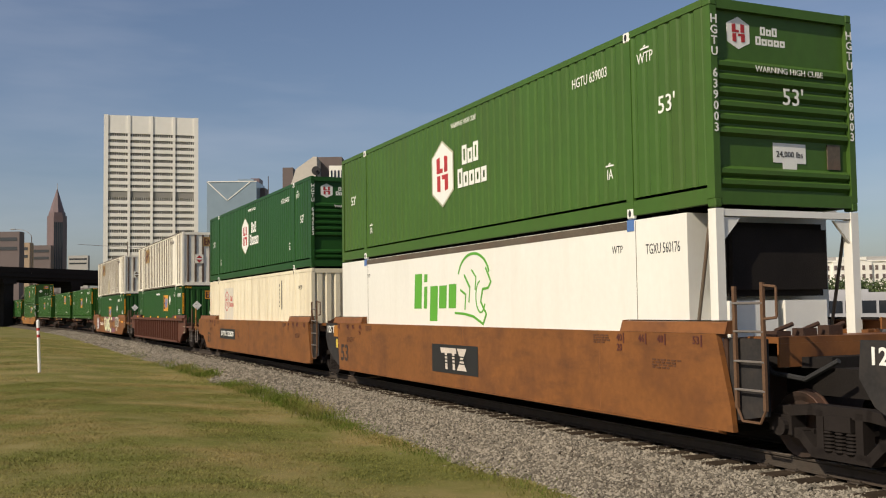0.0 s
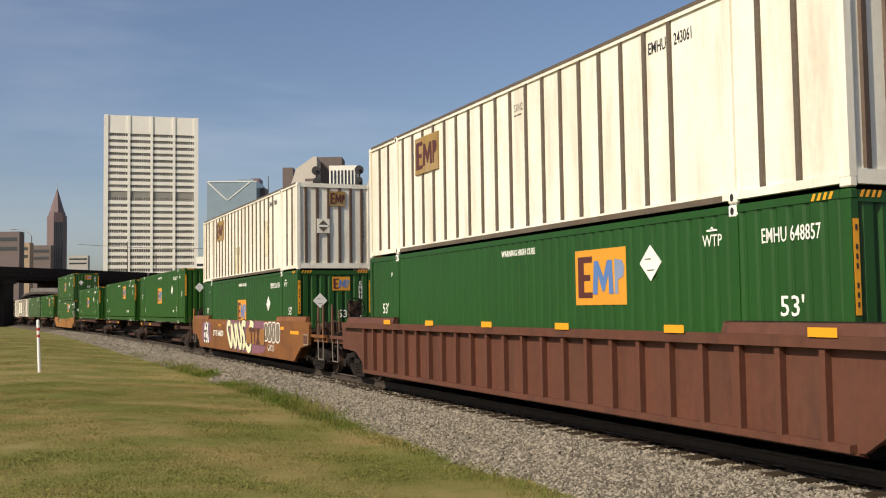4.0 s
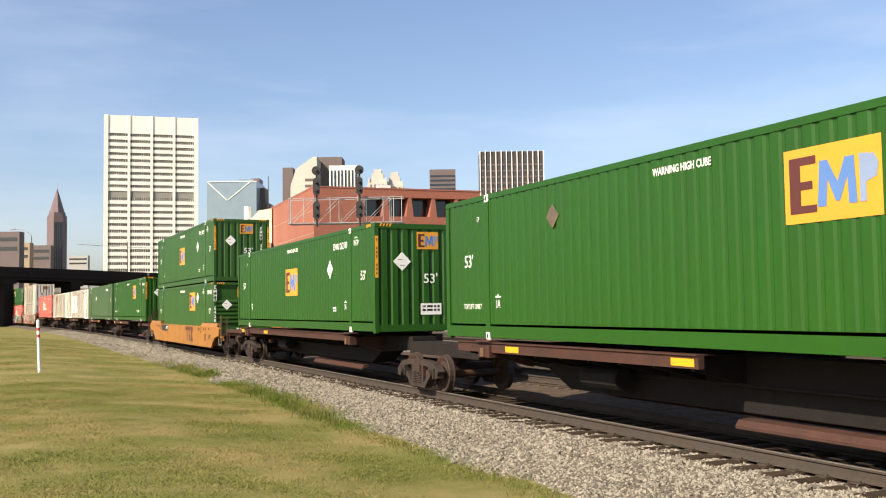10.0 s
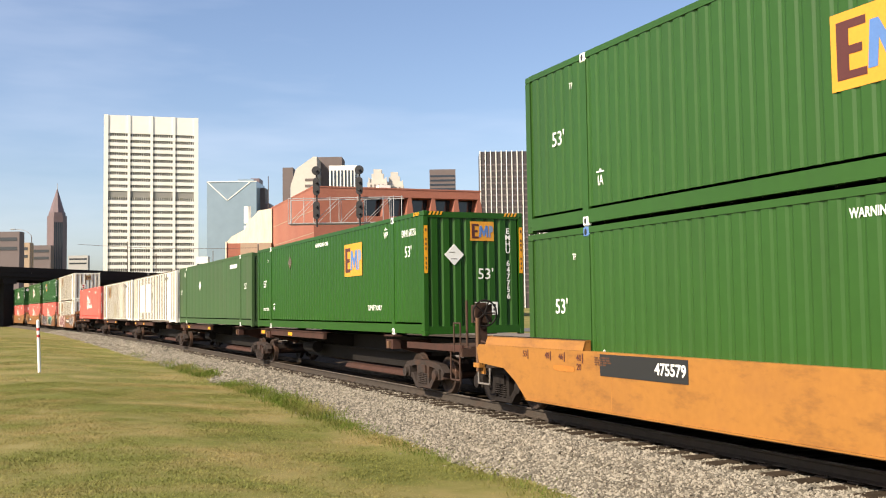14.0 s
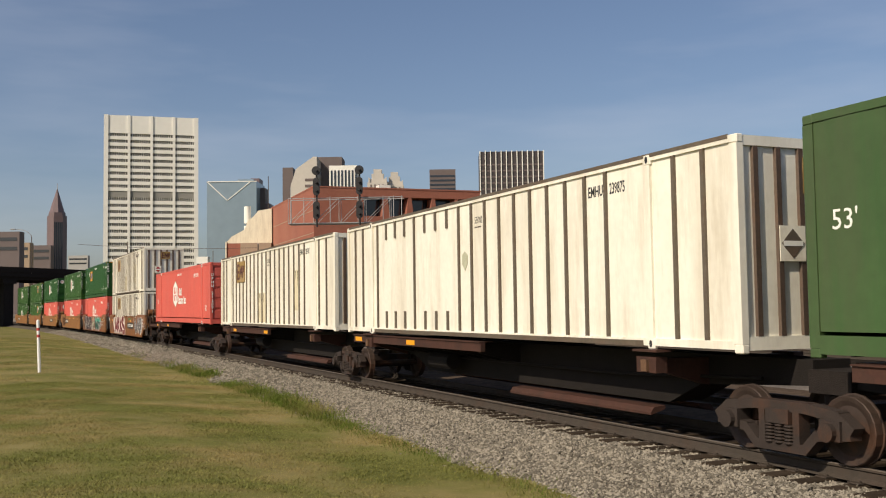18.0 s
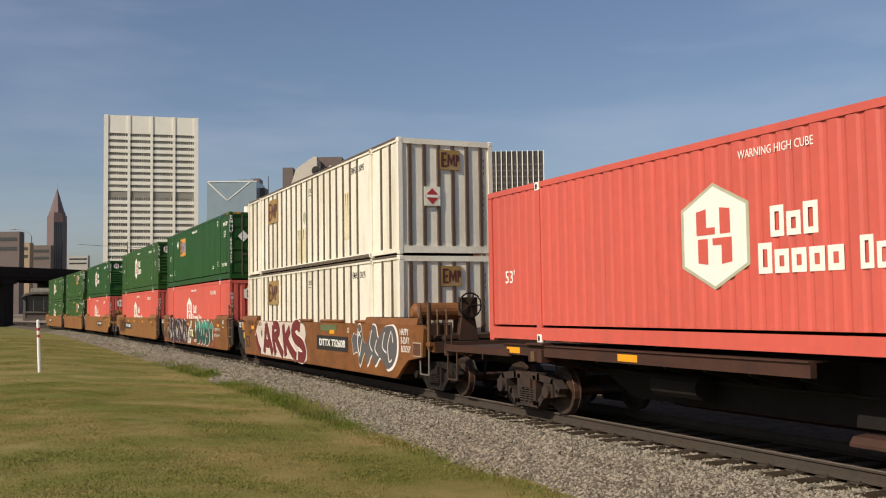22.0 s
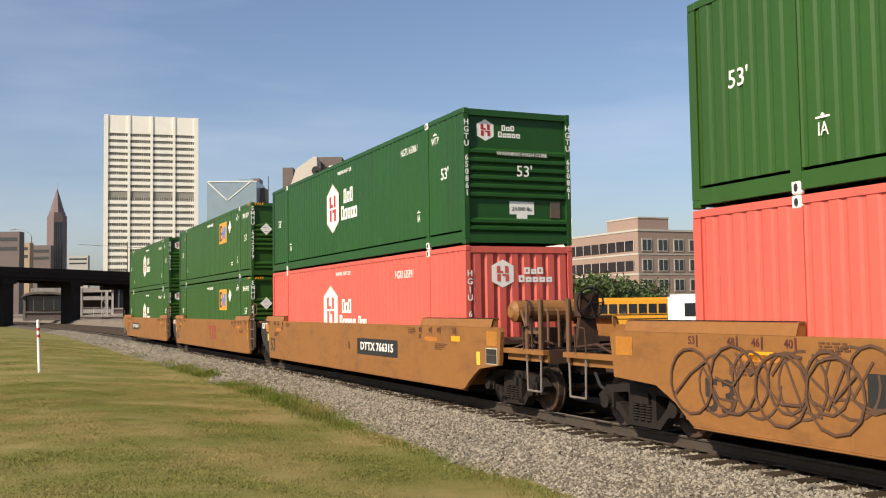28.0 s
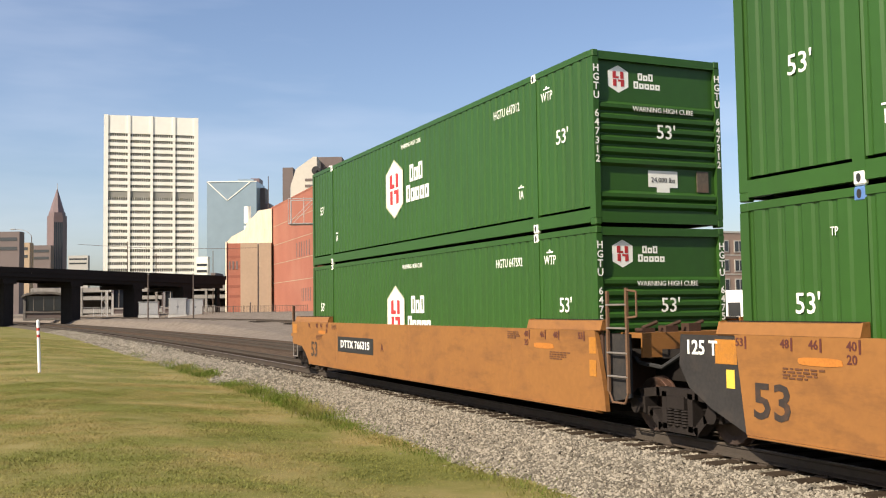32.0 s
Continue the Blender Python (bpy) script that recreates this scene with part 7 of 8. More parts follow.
def well_car(label, key, paint, front, rear, top=1.56, gap_f=10.15, gap_r=-10.15, ribs=False, flap=(-1, 1), brake=1):
    """One well unit: deep sides hung between two trucks. front, rear: 'open' platform or 'joint'."""
    car = thing("well_car", label, "railway car", "cars of the train")
    lo = 0.30
    outline = [(-7.98, lo)] if rear == "open" else [(-7.88, lo)]
    outline += [(8.30, lo), (8.62, 0.52), (9.02, 0.74), (9.86, 0.84), (9.95, top - 0.08), (9.86, top)] if front == "open" else [(8.50, lo), (8.46, 0.62), (8.22, top)]
    outline += [(-9.86, top), (-9.95, top - 0.08), (-9.86, 0.86), (-8.80, 0.80), (-8.35, 0.58)] if rear == "open" else [(-8.05, top)]
    a_end, b_end = outline[0][0], 8.30
    for s in (-1, 1):
        y0, y1 = (-1.47, -1.39) if s < 0 else (1.39, 1.47)
        side = put("side_sill", stock((key, "side", s, front, rear), "side_sill", paint, lambda b: prism(b, outline, "y", y0, y1)), car)
        if s < 0:
            near = side
        put("top_chord", stock((key, "chord", s, front, rear), "top_chord", paint, lambda b: box(b, -8.0, 8.2, s * 1.385 - 0.115 * (s > 0), s * 1.385 + 0.115 * (s < 0), top - 0.06, top - 0.005)), car)
        put("bottom_lip", stock((key, "lip", s), "bottom_lip", paint, lambda b: prism(b, [(s * 1.39, lo - 0.002), (s * 1.50, lo - 0.002), (s * 1.50, lo - 0.022), (s * 1.36, lo - 0.06)], "x", a_end + 0.05, b_end - 0.05)), car)
        for e in flap:
            reach = 9.55 if (front if e > 0 else rear) == "open" else 8.40
            a0, a1 = sorted((e * 6.0, e * reach))

            def lip(b):
                prism(b, [(s * 1.475, top + 0.002), (s * 1.43, top + 0.15), (s * 1.33, top + 0.16), (s * 1.33, top + 0.13), (s * 1.40, top + 0.12), (s * 1.44, top + 0.002)], "x", a0, a1)
            fl = put("guide_flap", stock((key, "flap", s, e, top, reach), "guide_flap", paint, lip), car)
            for x in (a0, a1 - 0.03):
                put("flap_gusset", stock(("gusset", paint.name, s, top), "flap_gusset", paint, lambda b: prism(b, [(s * 1.478, top + 0.002), (s * 1.425, top + 0.165), (s * 1.32, top + 0.175), (s * 1.32, top + 0.002)], "x", 0, 0.03)), fl, pose(x, 0, 0))
            put("flap_edge", stock((key, "fledge", s, e, top, reach), "flap_edge", steel_dark, lambda b: box(b, a0 + 0.05, a1 - 0.05, min(s * 1.33, s * 1.27), max(s * 1.33, s * 1.27), top + 0.14, top + 0.175)), fl)
    if ribs:
        rib = stock((key, "rib"), "side_rib", paint, lambda b: prism(b, [(-0.045, 0.0), (-0.045, -0.10), (0.045, -0.10), (0.045, 0.0)], "z", lo + 0.02, top - 0.10))
        for i in range(23):
            put("side_rib", rib, near, pose(-7.9 + i * 0.715, -1.47, 0))
        put("side_rail", stock((key, "srail"), "side_rail", paint, lambda b: box(b, -9.6, 9.6, -1.60, -1.475, top - 0.12, top + 0.02)), near)
        put("side_rail", stock((key, "brail"), "side_rail", paint, lambda b: box(b, -7.9, 8.2, -1.58, -1.475, lo, lo + 0.09)), near)
    else:
        seam = stock((key, "weld"), "weld_seam", paint, lambda b: prism(b, [(-0.012, 0.0), (-0.006, -0.006), (0.006, -0.006), (0.012, 0.0)], "z", lo + 0.02, top - 0.02))
        for x in (-5.2, 0.3, 5.4):
            put("weld_seam", seam, near, pose(x, -1.47, 0))
    for k in range(8):
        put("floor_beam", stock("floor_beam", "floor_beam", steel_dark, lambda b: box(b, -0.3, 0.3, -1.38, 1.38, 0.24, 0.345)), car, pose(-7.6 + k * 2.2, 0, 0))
    for e in (-1, 1):
        if (front if e > 0 else rear) == "open":
            put("end_bulkhead", stock((key, "bulk", e), "end_bulkhead", paint, lambda b: prism(b, [(-1.38, 0.36), (1.38, 0.36), (1.38, top - 0.3), (-1.38, top - 0.3)], "x", e * 8.2 - 0.04, e * 8.2 + 0.04)), car)
            put("shear_plate", stock((key, "shear", e), "shear_plate", grimy, lambda b: box(b, min(e * 8.25, e * 9.95), max(e * 8.25, e * 9.95), -1.38, 1.38, top - 0.32, top - 0.24)), car)
    if front == "open":
        open_end(car, 1, 9.95, gap_f, paint, top, brake)
    else:
        joint_end(car, 1, 8.30, gap_f, paint, top, True)
    if rear == "open":
        open_end(car, -1, -9.95, gap_r, paint, top, 0)
    else:
        joint_end(car, -1, -8.02, gap_r, paint, top, False, True)
    return car, near


def number_plate_block(near, text, x, z, y=-1.474, size=0.26):
    w = len(text) * size * 0.31 * 1.45 + 0.08
    decal("lettering_ground", [rect(-w, w, -size * 0.75, size * 0.75)], ink_black, near, (x, y, z), "side", "black patch behind white lettering")
    words(text, size, ink_white, near, (x, y - 0.005, z), bold=0.006, squeeze=1.45)


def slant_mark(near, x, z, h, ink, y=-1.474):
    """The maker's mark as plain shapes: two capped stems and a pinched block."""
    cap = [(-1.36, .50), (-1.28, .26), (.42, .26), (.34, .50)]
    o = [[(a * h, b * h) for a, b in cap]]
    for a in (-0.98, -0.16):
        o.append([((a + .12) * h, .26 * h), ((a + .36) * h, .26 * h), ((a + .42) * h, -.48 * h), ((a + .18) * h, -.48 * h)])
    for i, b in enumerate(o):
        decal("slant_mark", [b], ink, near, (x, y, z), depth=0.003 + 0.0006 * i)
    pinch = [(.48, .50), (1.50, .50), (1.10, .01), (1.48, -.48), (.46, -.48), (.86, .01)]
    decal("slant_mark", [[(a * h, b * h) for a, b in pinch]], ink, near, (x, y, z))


def yard_marks(near, e, z=1.46, y=-1.474, bright=False, xs=(6.05, 6.62, 7.08, 7.88)):
    """Stencilled lengths with a short upright bar beside each."""
    for x, t in zip(xs, ("40", "46", "48", "53")):
        words(t, 0.15, ink_brown, near, (e * x - 0.08, y, z), bold=0.003, name="stencil_number")
        decal("stencil_bar", [rect(0.02, 0.05, -0.08, 0.08)], ink_brown, near, (e * x, y, z))
    words("20", 0.15, ink_brown, near, (e * xs[0] - 0.08, y, z - 0.15), bold=0.003, name="stencil_number")
    small_at(near, e * 5.45 - 0.2, z + 0.02, 0.42, 4, stencil_thin, y, 0.022)
    if z > 1.2:
        small_at(near, e * 7.0 - 0.2, z - 0.30, 0.60, 4, stencil_thin, y, 0.022)
    if bright:
        decal("scuff", [lobe(0, 0, 0.7, 0.10, 0, random.Random(3), 14)], mat("orange_scuff", (0.42, 0.15, 0.02), 0.6, var=0.3, scale=3), near, (e * 6.6, y, z - 0.19))


def small_at(near, x, z, w, rows, ink, y, h=0.03):
    """Lines of small stencilled words that cannot be read, as bars."""
    out = []
    for r in range(rows):
        a, k = 0.0, r
        while a < w * (1.0, 0.8, 0.92, 0.6)[r % 4]:
            d = (0.09, 0.05, 0.12, 0.07, 0.10)[k % 5]
            out.append(rect(a, a + d, -r * h * 1.7, -r * h * 1.7 + h))
            a, k = a + d + 0.03, k + 1
    tagged(decal("stencil_data", out, ink, near, (x, y, z)), kind="stuff")


def lobe(cx, cz, w, h, lean, rnd, n=18):
    """A fat rounded shape, leaning and a little uneven."""
    out = []
    for k in range(n):
        a = k * math.tau / n
        c, s = math.cos(a), math.sin(a)
        x = math.copysign(abs(c) ** 0.65, c) * w / 2 * rnd.uniform(.93, 1.05)
        z = math.copysign(abs(s) ** 0.55, s) * h / 2 * rnd.uniform(.95, 1.03)
        out.append((cx + x + lean * z, cz + z))
    return out


def lobes(near, x, z, h, count, w, fill, edge, seed, lean=0.12, line=0.07, y=-1.474):
    """Sprayed bubble shapes with an outline and small slits, saying nothing."""
    rnd = random.Random(seed)
    for i in range(count):
        cx = (i - (count - 1) / 2) * w
        hh, ww = h * rnd.uniform(.86, 1.05), w * rnd.uniform(1.0, 1.25)
        st = rnd.getstate()
        decal("sprayed_outline", [lobe(cx, 0, ww, hh, lean, rnd)], edge, near, (x, y, z), "side", "sprayed bubble outline", 0.003 + 0.0006 * (i % 2))
        rnd.setstate(st)
        decal("sprayed_fill", [lobe(cx, 0, ww - line * 2, hh - line * 2, lean, rnd)], fill, near, (x, y - 0.006, z), "side", "", 0.003 + 0.0006 * (i % 2))
        if rnd.random() < 0.75:
            k = rnd.choice((-1, 1))
            brush("sprayed_slit", [(cx + k * ww * .05, hh * .22 * k), (cx + ww * .02, 0.02), (cx - k * ww * .12, -hh * .20 * k)], line * rnd.uniform(.7, 1.3), edge, near, (x, y - 0.012, z))


def flow(pts, n=5):
    """A smooth line through pts."""
    out = []
    P = [pts[0]] + list(pts) + [pts[-1]]
    for a, b, c, d in zip(P, P[1:], P[2:], P[3:]):
        for k in range(n):
            t = k / n
            out.append(tuple(0.5 * (2 * q + (r - p) * t + (2 * p - 5 * q + 4 * r - v) * t * t + (3 * q - p - 3 * r + v) * t * t * t) for p, q, r, v in zip(a, b, c, d)))
    return out + [pts[-1]]


def fat(near, lines, w, fill, edge, line=0.06, y=-1.474, z=0.0, what="sprayed letter stroke"):
    """Sprayed letters: each line is drawn broad in the edge colour, then narrower in the fill over all edges."""
    for k, pts in enumerate(lines):
        brush("sprayed_outline", flow(pts), w + 2 * line, edge, near, (0, y - 0.0012 * (k % 4), z), "side", "outline of a sprayed letter")
    for k, pts in enumerate(lines):
        brush("sprayed_fill", flow(pts), w, fill, near, (0, y - 0.0145 - 0.0012 * (k % 4), z), "side", what)


def wild(near, x0, x1, z0, z1, fill, edge, inner, seed, y=-1.474):
    """A tangle of leaning hooked strokes between x0 and x1."""
    rnd = random.Random(seed)
    n = max(3, int((x1 - x0) / 0.46))
    step = (x1 - x0) / n
    lines = []
    for k in range(n):
        a, top, low = x0 + (k + 0.5) * step, z1 - rnd.uniform(0.02, 0.16), z0 + rnd.uniform(0.04, 0.2)
        bend = rnd.choice((-1, 1)) * step * rnd.uniform(0.3, 0.7)
        lines.append([(a + bend, top - 0.22), (a + bend * 0.3, top), (a - 0.12, (top + low) / 2), (a + 0.1, low + 0.12), (a + bend + 0.2, low)])
    fat(near, lines[::2], 0.27, fill, edge, 0.025, y, 0.0, "dark sprayed hook")
    fat(near, lines[1::2], 0.20, fill, edge, 0.022, y - 0.0205, 0.0, "dark sprayed hook")
    for k in range(n):
        a = x0 + (k + rnd.uniform(0.2, 0.8)) * step
        zc = rnd.uniform(z0 + 0.25, z1 - 0.25)
        decal("sprayed_fleck", [lobe(a, zc, 0.16, rnd.uniform(0.25, 0.42), rnd.uniform(-.4, .4), rnd, 10)], inner, near, (0, y - 0.042, 0), "side", "pale fleck inside a sprayed shape")


def scribble(near, x, z, w, h, ink, seed, y=-1.474, width=0.05):
    rnd = random.Random(seed)
    for k in range(4):
        cx = -w / 2 + w * (k + 0.5) / 4
        pts = curve(cx, rnd.uniform(-.1, .1) * h, w * 0.13, h * 0.45, rnd.uniform(0, 180), rnd.uniform(330, 560), 16)
        brush("sprayed_line", pts, width, ink, near, (x, y, z))
        brush("sprayed_line", ([(cx - w * .1, rnd.uniform(-.4, .4) * h), (cx, rnd.uniform(-.4, .4) * h), (cx + w * .1, rnd.uniform(-.4, .4) * h)]), width, ink, near, (x, y - 0.004, z))


def reflectors(near, z, xs, y=-1.474, w=0.22):
    for x in xs:
        decal("reflector", [rect(-w, w, -0.055, 0.055)], reflective, near, (x, y, z))


def spine_car(label, front, rear, gap_f, gap_r, variant=0, rail_to=0.45):
    """Spine car: a deep centre beam with arms, a side rail along its rear half and low end decks."""
    car = thing("spine_car", label, "railway car", "cars of the train")
    beam = [(-8.3, 0.86), (-5.4, 0.74), (-4.6, 0.40), (5.2, 0.40), (6.0, 0.74), (8.3, 0.86), (8.3, 1.20), (-8.3, 1.20)]
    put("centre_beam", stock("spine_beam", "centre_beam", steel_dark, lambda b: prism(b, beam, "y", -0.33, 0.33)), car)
    for s in (-1, 1):
        put("bottom_flange", stock(("spine_flange", s), "bottom_flange", spine_red, lambda b: prism(b, [(s * 0.34, 0.34), (s * 0.56, 0.32), (s * 0.62, 0.24), (s * 0.62, 0.20), (s * 0.34, 0.28)], "x", -4.5 if s > 0 else 0.3, 5.1)), car)
        put("side_rail", stock(("spine_rail", s, rail_to), "side_rail", spine_red, lambda b: (box(b, -7.4, rail_to, s * 1.30 - 0.05, s * 1.30 + 0.05, 1.06, 1.24), box(b, -7.4, rail_to, min(s * 1.38, s * 1.06), max(s * 1.38, s * 1.06), 1.242, 1.262))), car)
        for k in range(9 if rail_to < 1 else 15):
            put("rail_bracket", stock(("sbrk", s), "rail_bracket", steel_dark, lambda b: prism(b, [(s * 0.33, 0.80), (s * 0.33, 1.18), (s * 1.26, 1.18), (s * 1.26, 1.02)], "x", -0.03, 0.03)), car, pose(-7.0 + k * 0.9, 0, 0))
        for e in (-1, 1):
            put("container_pedestal", stock(("ped", e, s), "container_pedestal", spine_red, lambda b: (box(b, e * CAST - 0.24, e * CAST + 0.24, s * 1.30 - 0.10, s * 1.30 + 0.10, 0.96, 1.19), box(b, e * CAST - 0.30, e * CAST + 0.30, s * 1.30 - 0.13, s * 1.30 + 0.13, 1.265, 1.298), prism(b, [(s * 0.33, 0.74), (s * 0.33, 1.16), (s * 1.20, 1.16), (s * 1.20, 0.98)], "x", e * CAST - 0.10, e * CAST + 0.10))), car)
            put("twist_lock", stock(("lock", s), "twist_lock", dusty, lambda b: box(b, -0.07, 0.07, s * 1.42 - 0.03, s * 1.42 + 0.03, 0.98, 1.15)), car, pose(e * CAST, 0, 0))
    put("air_reservoir", stock("spine_res", "air_reservoir", steel_dark, lambda b: rod(b, (-3.4, -0.7, 0.72), (-2.3, -0.7, 0.72), 0.18, 12)), car)
    put("brake_pipe", stock("spine_pipe", "brake_pipe", steel_dark, lambda b: chain(b, [(-7.5, -0.48, 0.90), (-2, -0.48, 0.80), (4, -0.48, 0.80), (7.5, -0.48, 0.92)], 0.025)), car)
    for e, kind, gap in ((1, front, gap_f), (-1, rear, gap_r)):
        x0, x1 = sorted((e * 8.3, gap))
        if x1 - x0 > 0.05:
            put("end_tongue", stock(("tong", e, gap), "end_tongue", shade_steel, lambda b: box(b, x0, x1, -0.42, 0.42, 0.78, 1.08)), car)
        if kind == "open":
            truck(car, 7.45 if e > 0 else -7.0)
            coupler(car, gap, e)
            put("end_deck", stock(("spdeck", e, gap), "end_deck", grimy, lambda b: (box(b, min(e * 8.1, gap), max(e * 8.1, gap), -1.15, 1.15, 1.09, 1.13), box(b, min(gap - e * 0.14, gap), max(gap - e * 0.14, gap), -1.36, 1.36, 0.92, 1.088))), car)
            for s in (-1, 1):
                put("deck_edge", stock(("spedge", e, gap, s), "deck_edge", spine_red, lambda b: box(b, min(e * 7.15, gap - e * 0.02), max(e * 7.15, gap - e * 0.02), s * 1.33 - 0.03, s * 1.33 + 0.03, 1.02, 1.16)), car)
                put("corner_handrail", stock(("sphr", e, gap, s), "corner_handrail", grimy, lambda b: chain(b, [(gap - e * 0.08, s * 1.36, 1.0), (gap - e * 0.08, s * 1.36, 1.62), (gap - e * 0.40, s * 1.36, 1.62), (gap - e * 0.40, s * 1.36, 1.0)], 0.018)), car)
                put("stirrup_step", stock(("spst", e, gap, s), "stirrup_step", grimy, lambda b: chain(b, [(gap - e * 0.62, s * 1.34, 1.02), (gap - e * 0.62, s * 1.34, 0.42), (gap - e * 0.16, s * 1.34, 0.42), (gap - e * 0.16, s * 1.34, 0.95)], 0.020)), car)
            if e > 0:
                put("brake_mast", stock(("spmast", gap), "brake_mast", grimy, lambda b: (box(b, gap - 0.42, gap - 0.34, -0.85, -0.60, 1.131, 2.05), box(b, gap - 0.46, gap - 0.26, -0.92, -0.52, 1.62, 2.0), rod(b, (gap - 0.3, -1.1, 1.131), (gap - 0.3, -1.1, 2.1), 0.03))), car)
                brake_wheel(car, gap - 0.20, -0.72, 1.82)
        elif e > 0:
            truck(car, gap if gap > 10 else min(gap, 8.45))
    for x in (-7.0, -3.3) if variant else (-5.0, 0.1):
        decal("stencil_panel", [rect(-0.26, 0.26, -0.05, 0.06)], reflective, car, (x, -1.351, 1.14), "side", "yellow reflector strip")
    return car


# ---- the train, from head to tail: (place of the box's leading end, car, lower box, upper box) ----
MOVERS = []


def ride(ob, u, z=0.0):
    """ob rides with its middle u along the train at the height z."""
    ob.matrix_basis = line_pose(u + run(0), 0, z)
    MOVERS.append((ob, u, z))
    return ob


LOW, HIGH, DECK = 0.355, 3.27, 1.30
lead = [223.74, 203.95, 184.64, 161.22, 137.99, 116.88, 98.22, 77.46, 56.37, 35.23, 18.12, 0.8, -16.56, -35.06, -56.11, -75.65, -95.16, -118.78, -138.22, -157.79]
U = [a - CL for a in lead]
half = [(a - b) / 2 for a, b in zip(U, U[1:])]      # half gaps to the car behind


def gaps(i):
    f = half[i - 1] if i > 0 else 10.1
    r = half[i] if i < len(half) else 10.6
    return f, -r


two_tone = mat("teal_and_bottle_green_spray", (0.014, 0.064, 0.048), 0.7, var=0.2, scale=2)


def band_paint(m, teal, lo, hi):
    """A second sprayed colour over the upper part of the letters, with a ragged edge."""
    n, l = m.node_tree.nodes, m.node_tree.links
    b = n["Principled BSDF"]
    old = b.inputs["Base Color"].links[0].from_socket
    co, sep, nz, add, mr, mix = n.new("ShaderNodeTexCoord"), n.new("ShaderNodeSeparateXYZ"), n.new("ShaderNodeTexNoise"), n.new("ShaderNodeMath"), n.new("ShaderNodeMapRange"), n.new("ShaderNodeMix")
    nz.inputs["Scale"].default_value = 5.0
    add.operation = "MULTIPLY_ADD"
    add.inputs[1].default_value = 0.5
    mr.inputs["From Min"].default_value, mr.inputs["From Max"].default_value = lo + 0.25, hi + 0.25
    mix.data_type = "RGBA"
    mix.inputs[7].default_value = (*teal, 1)
    l.new(co.outputs["Object"], sep.inputs[0])
    l.new(co.outputs["Object"], nz.inputs["Vector"])
    l.new(nz.outputs["Fac"], add.inputs[0])
    l.new(sep.outputs["Y"], add.inputs[2])
    l.new(add.outputs[0], mr.inputs["Value"])
    l.new(mr.outputs["Result"], mix.inputs[0])
    l.new(old, mix.inputs[6])
    l.new(mix.outputs[2], b.inputs["Base Color"])


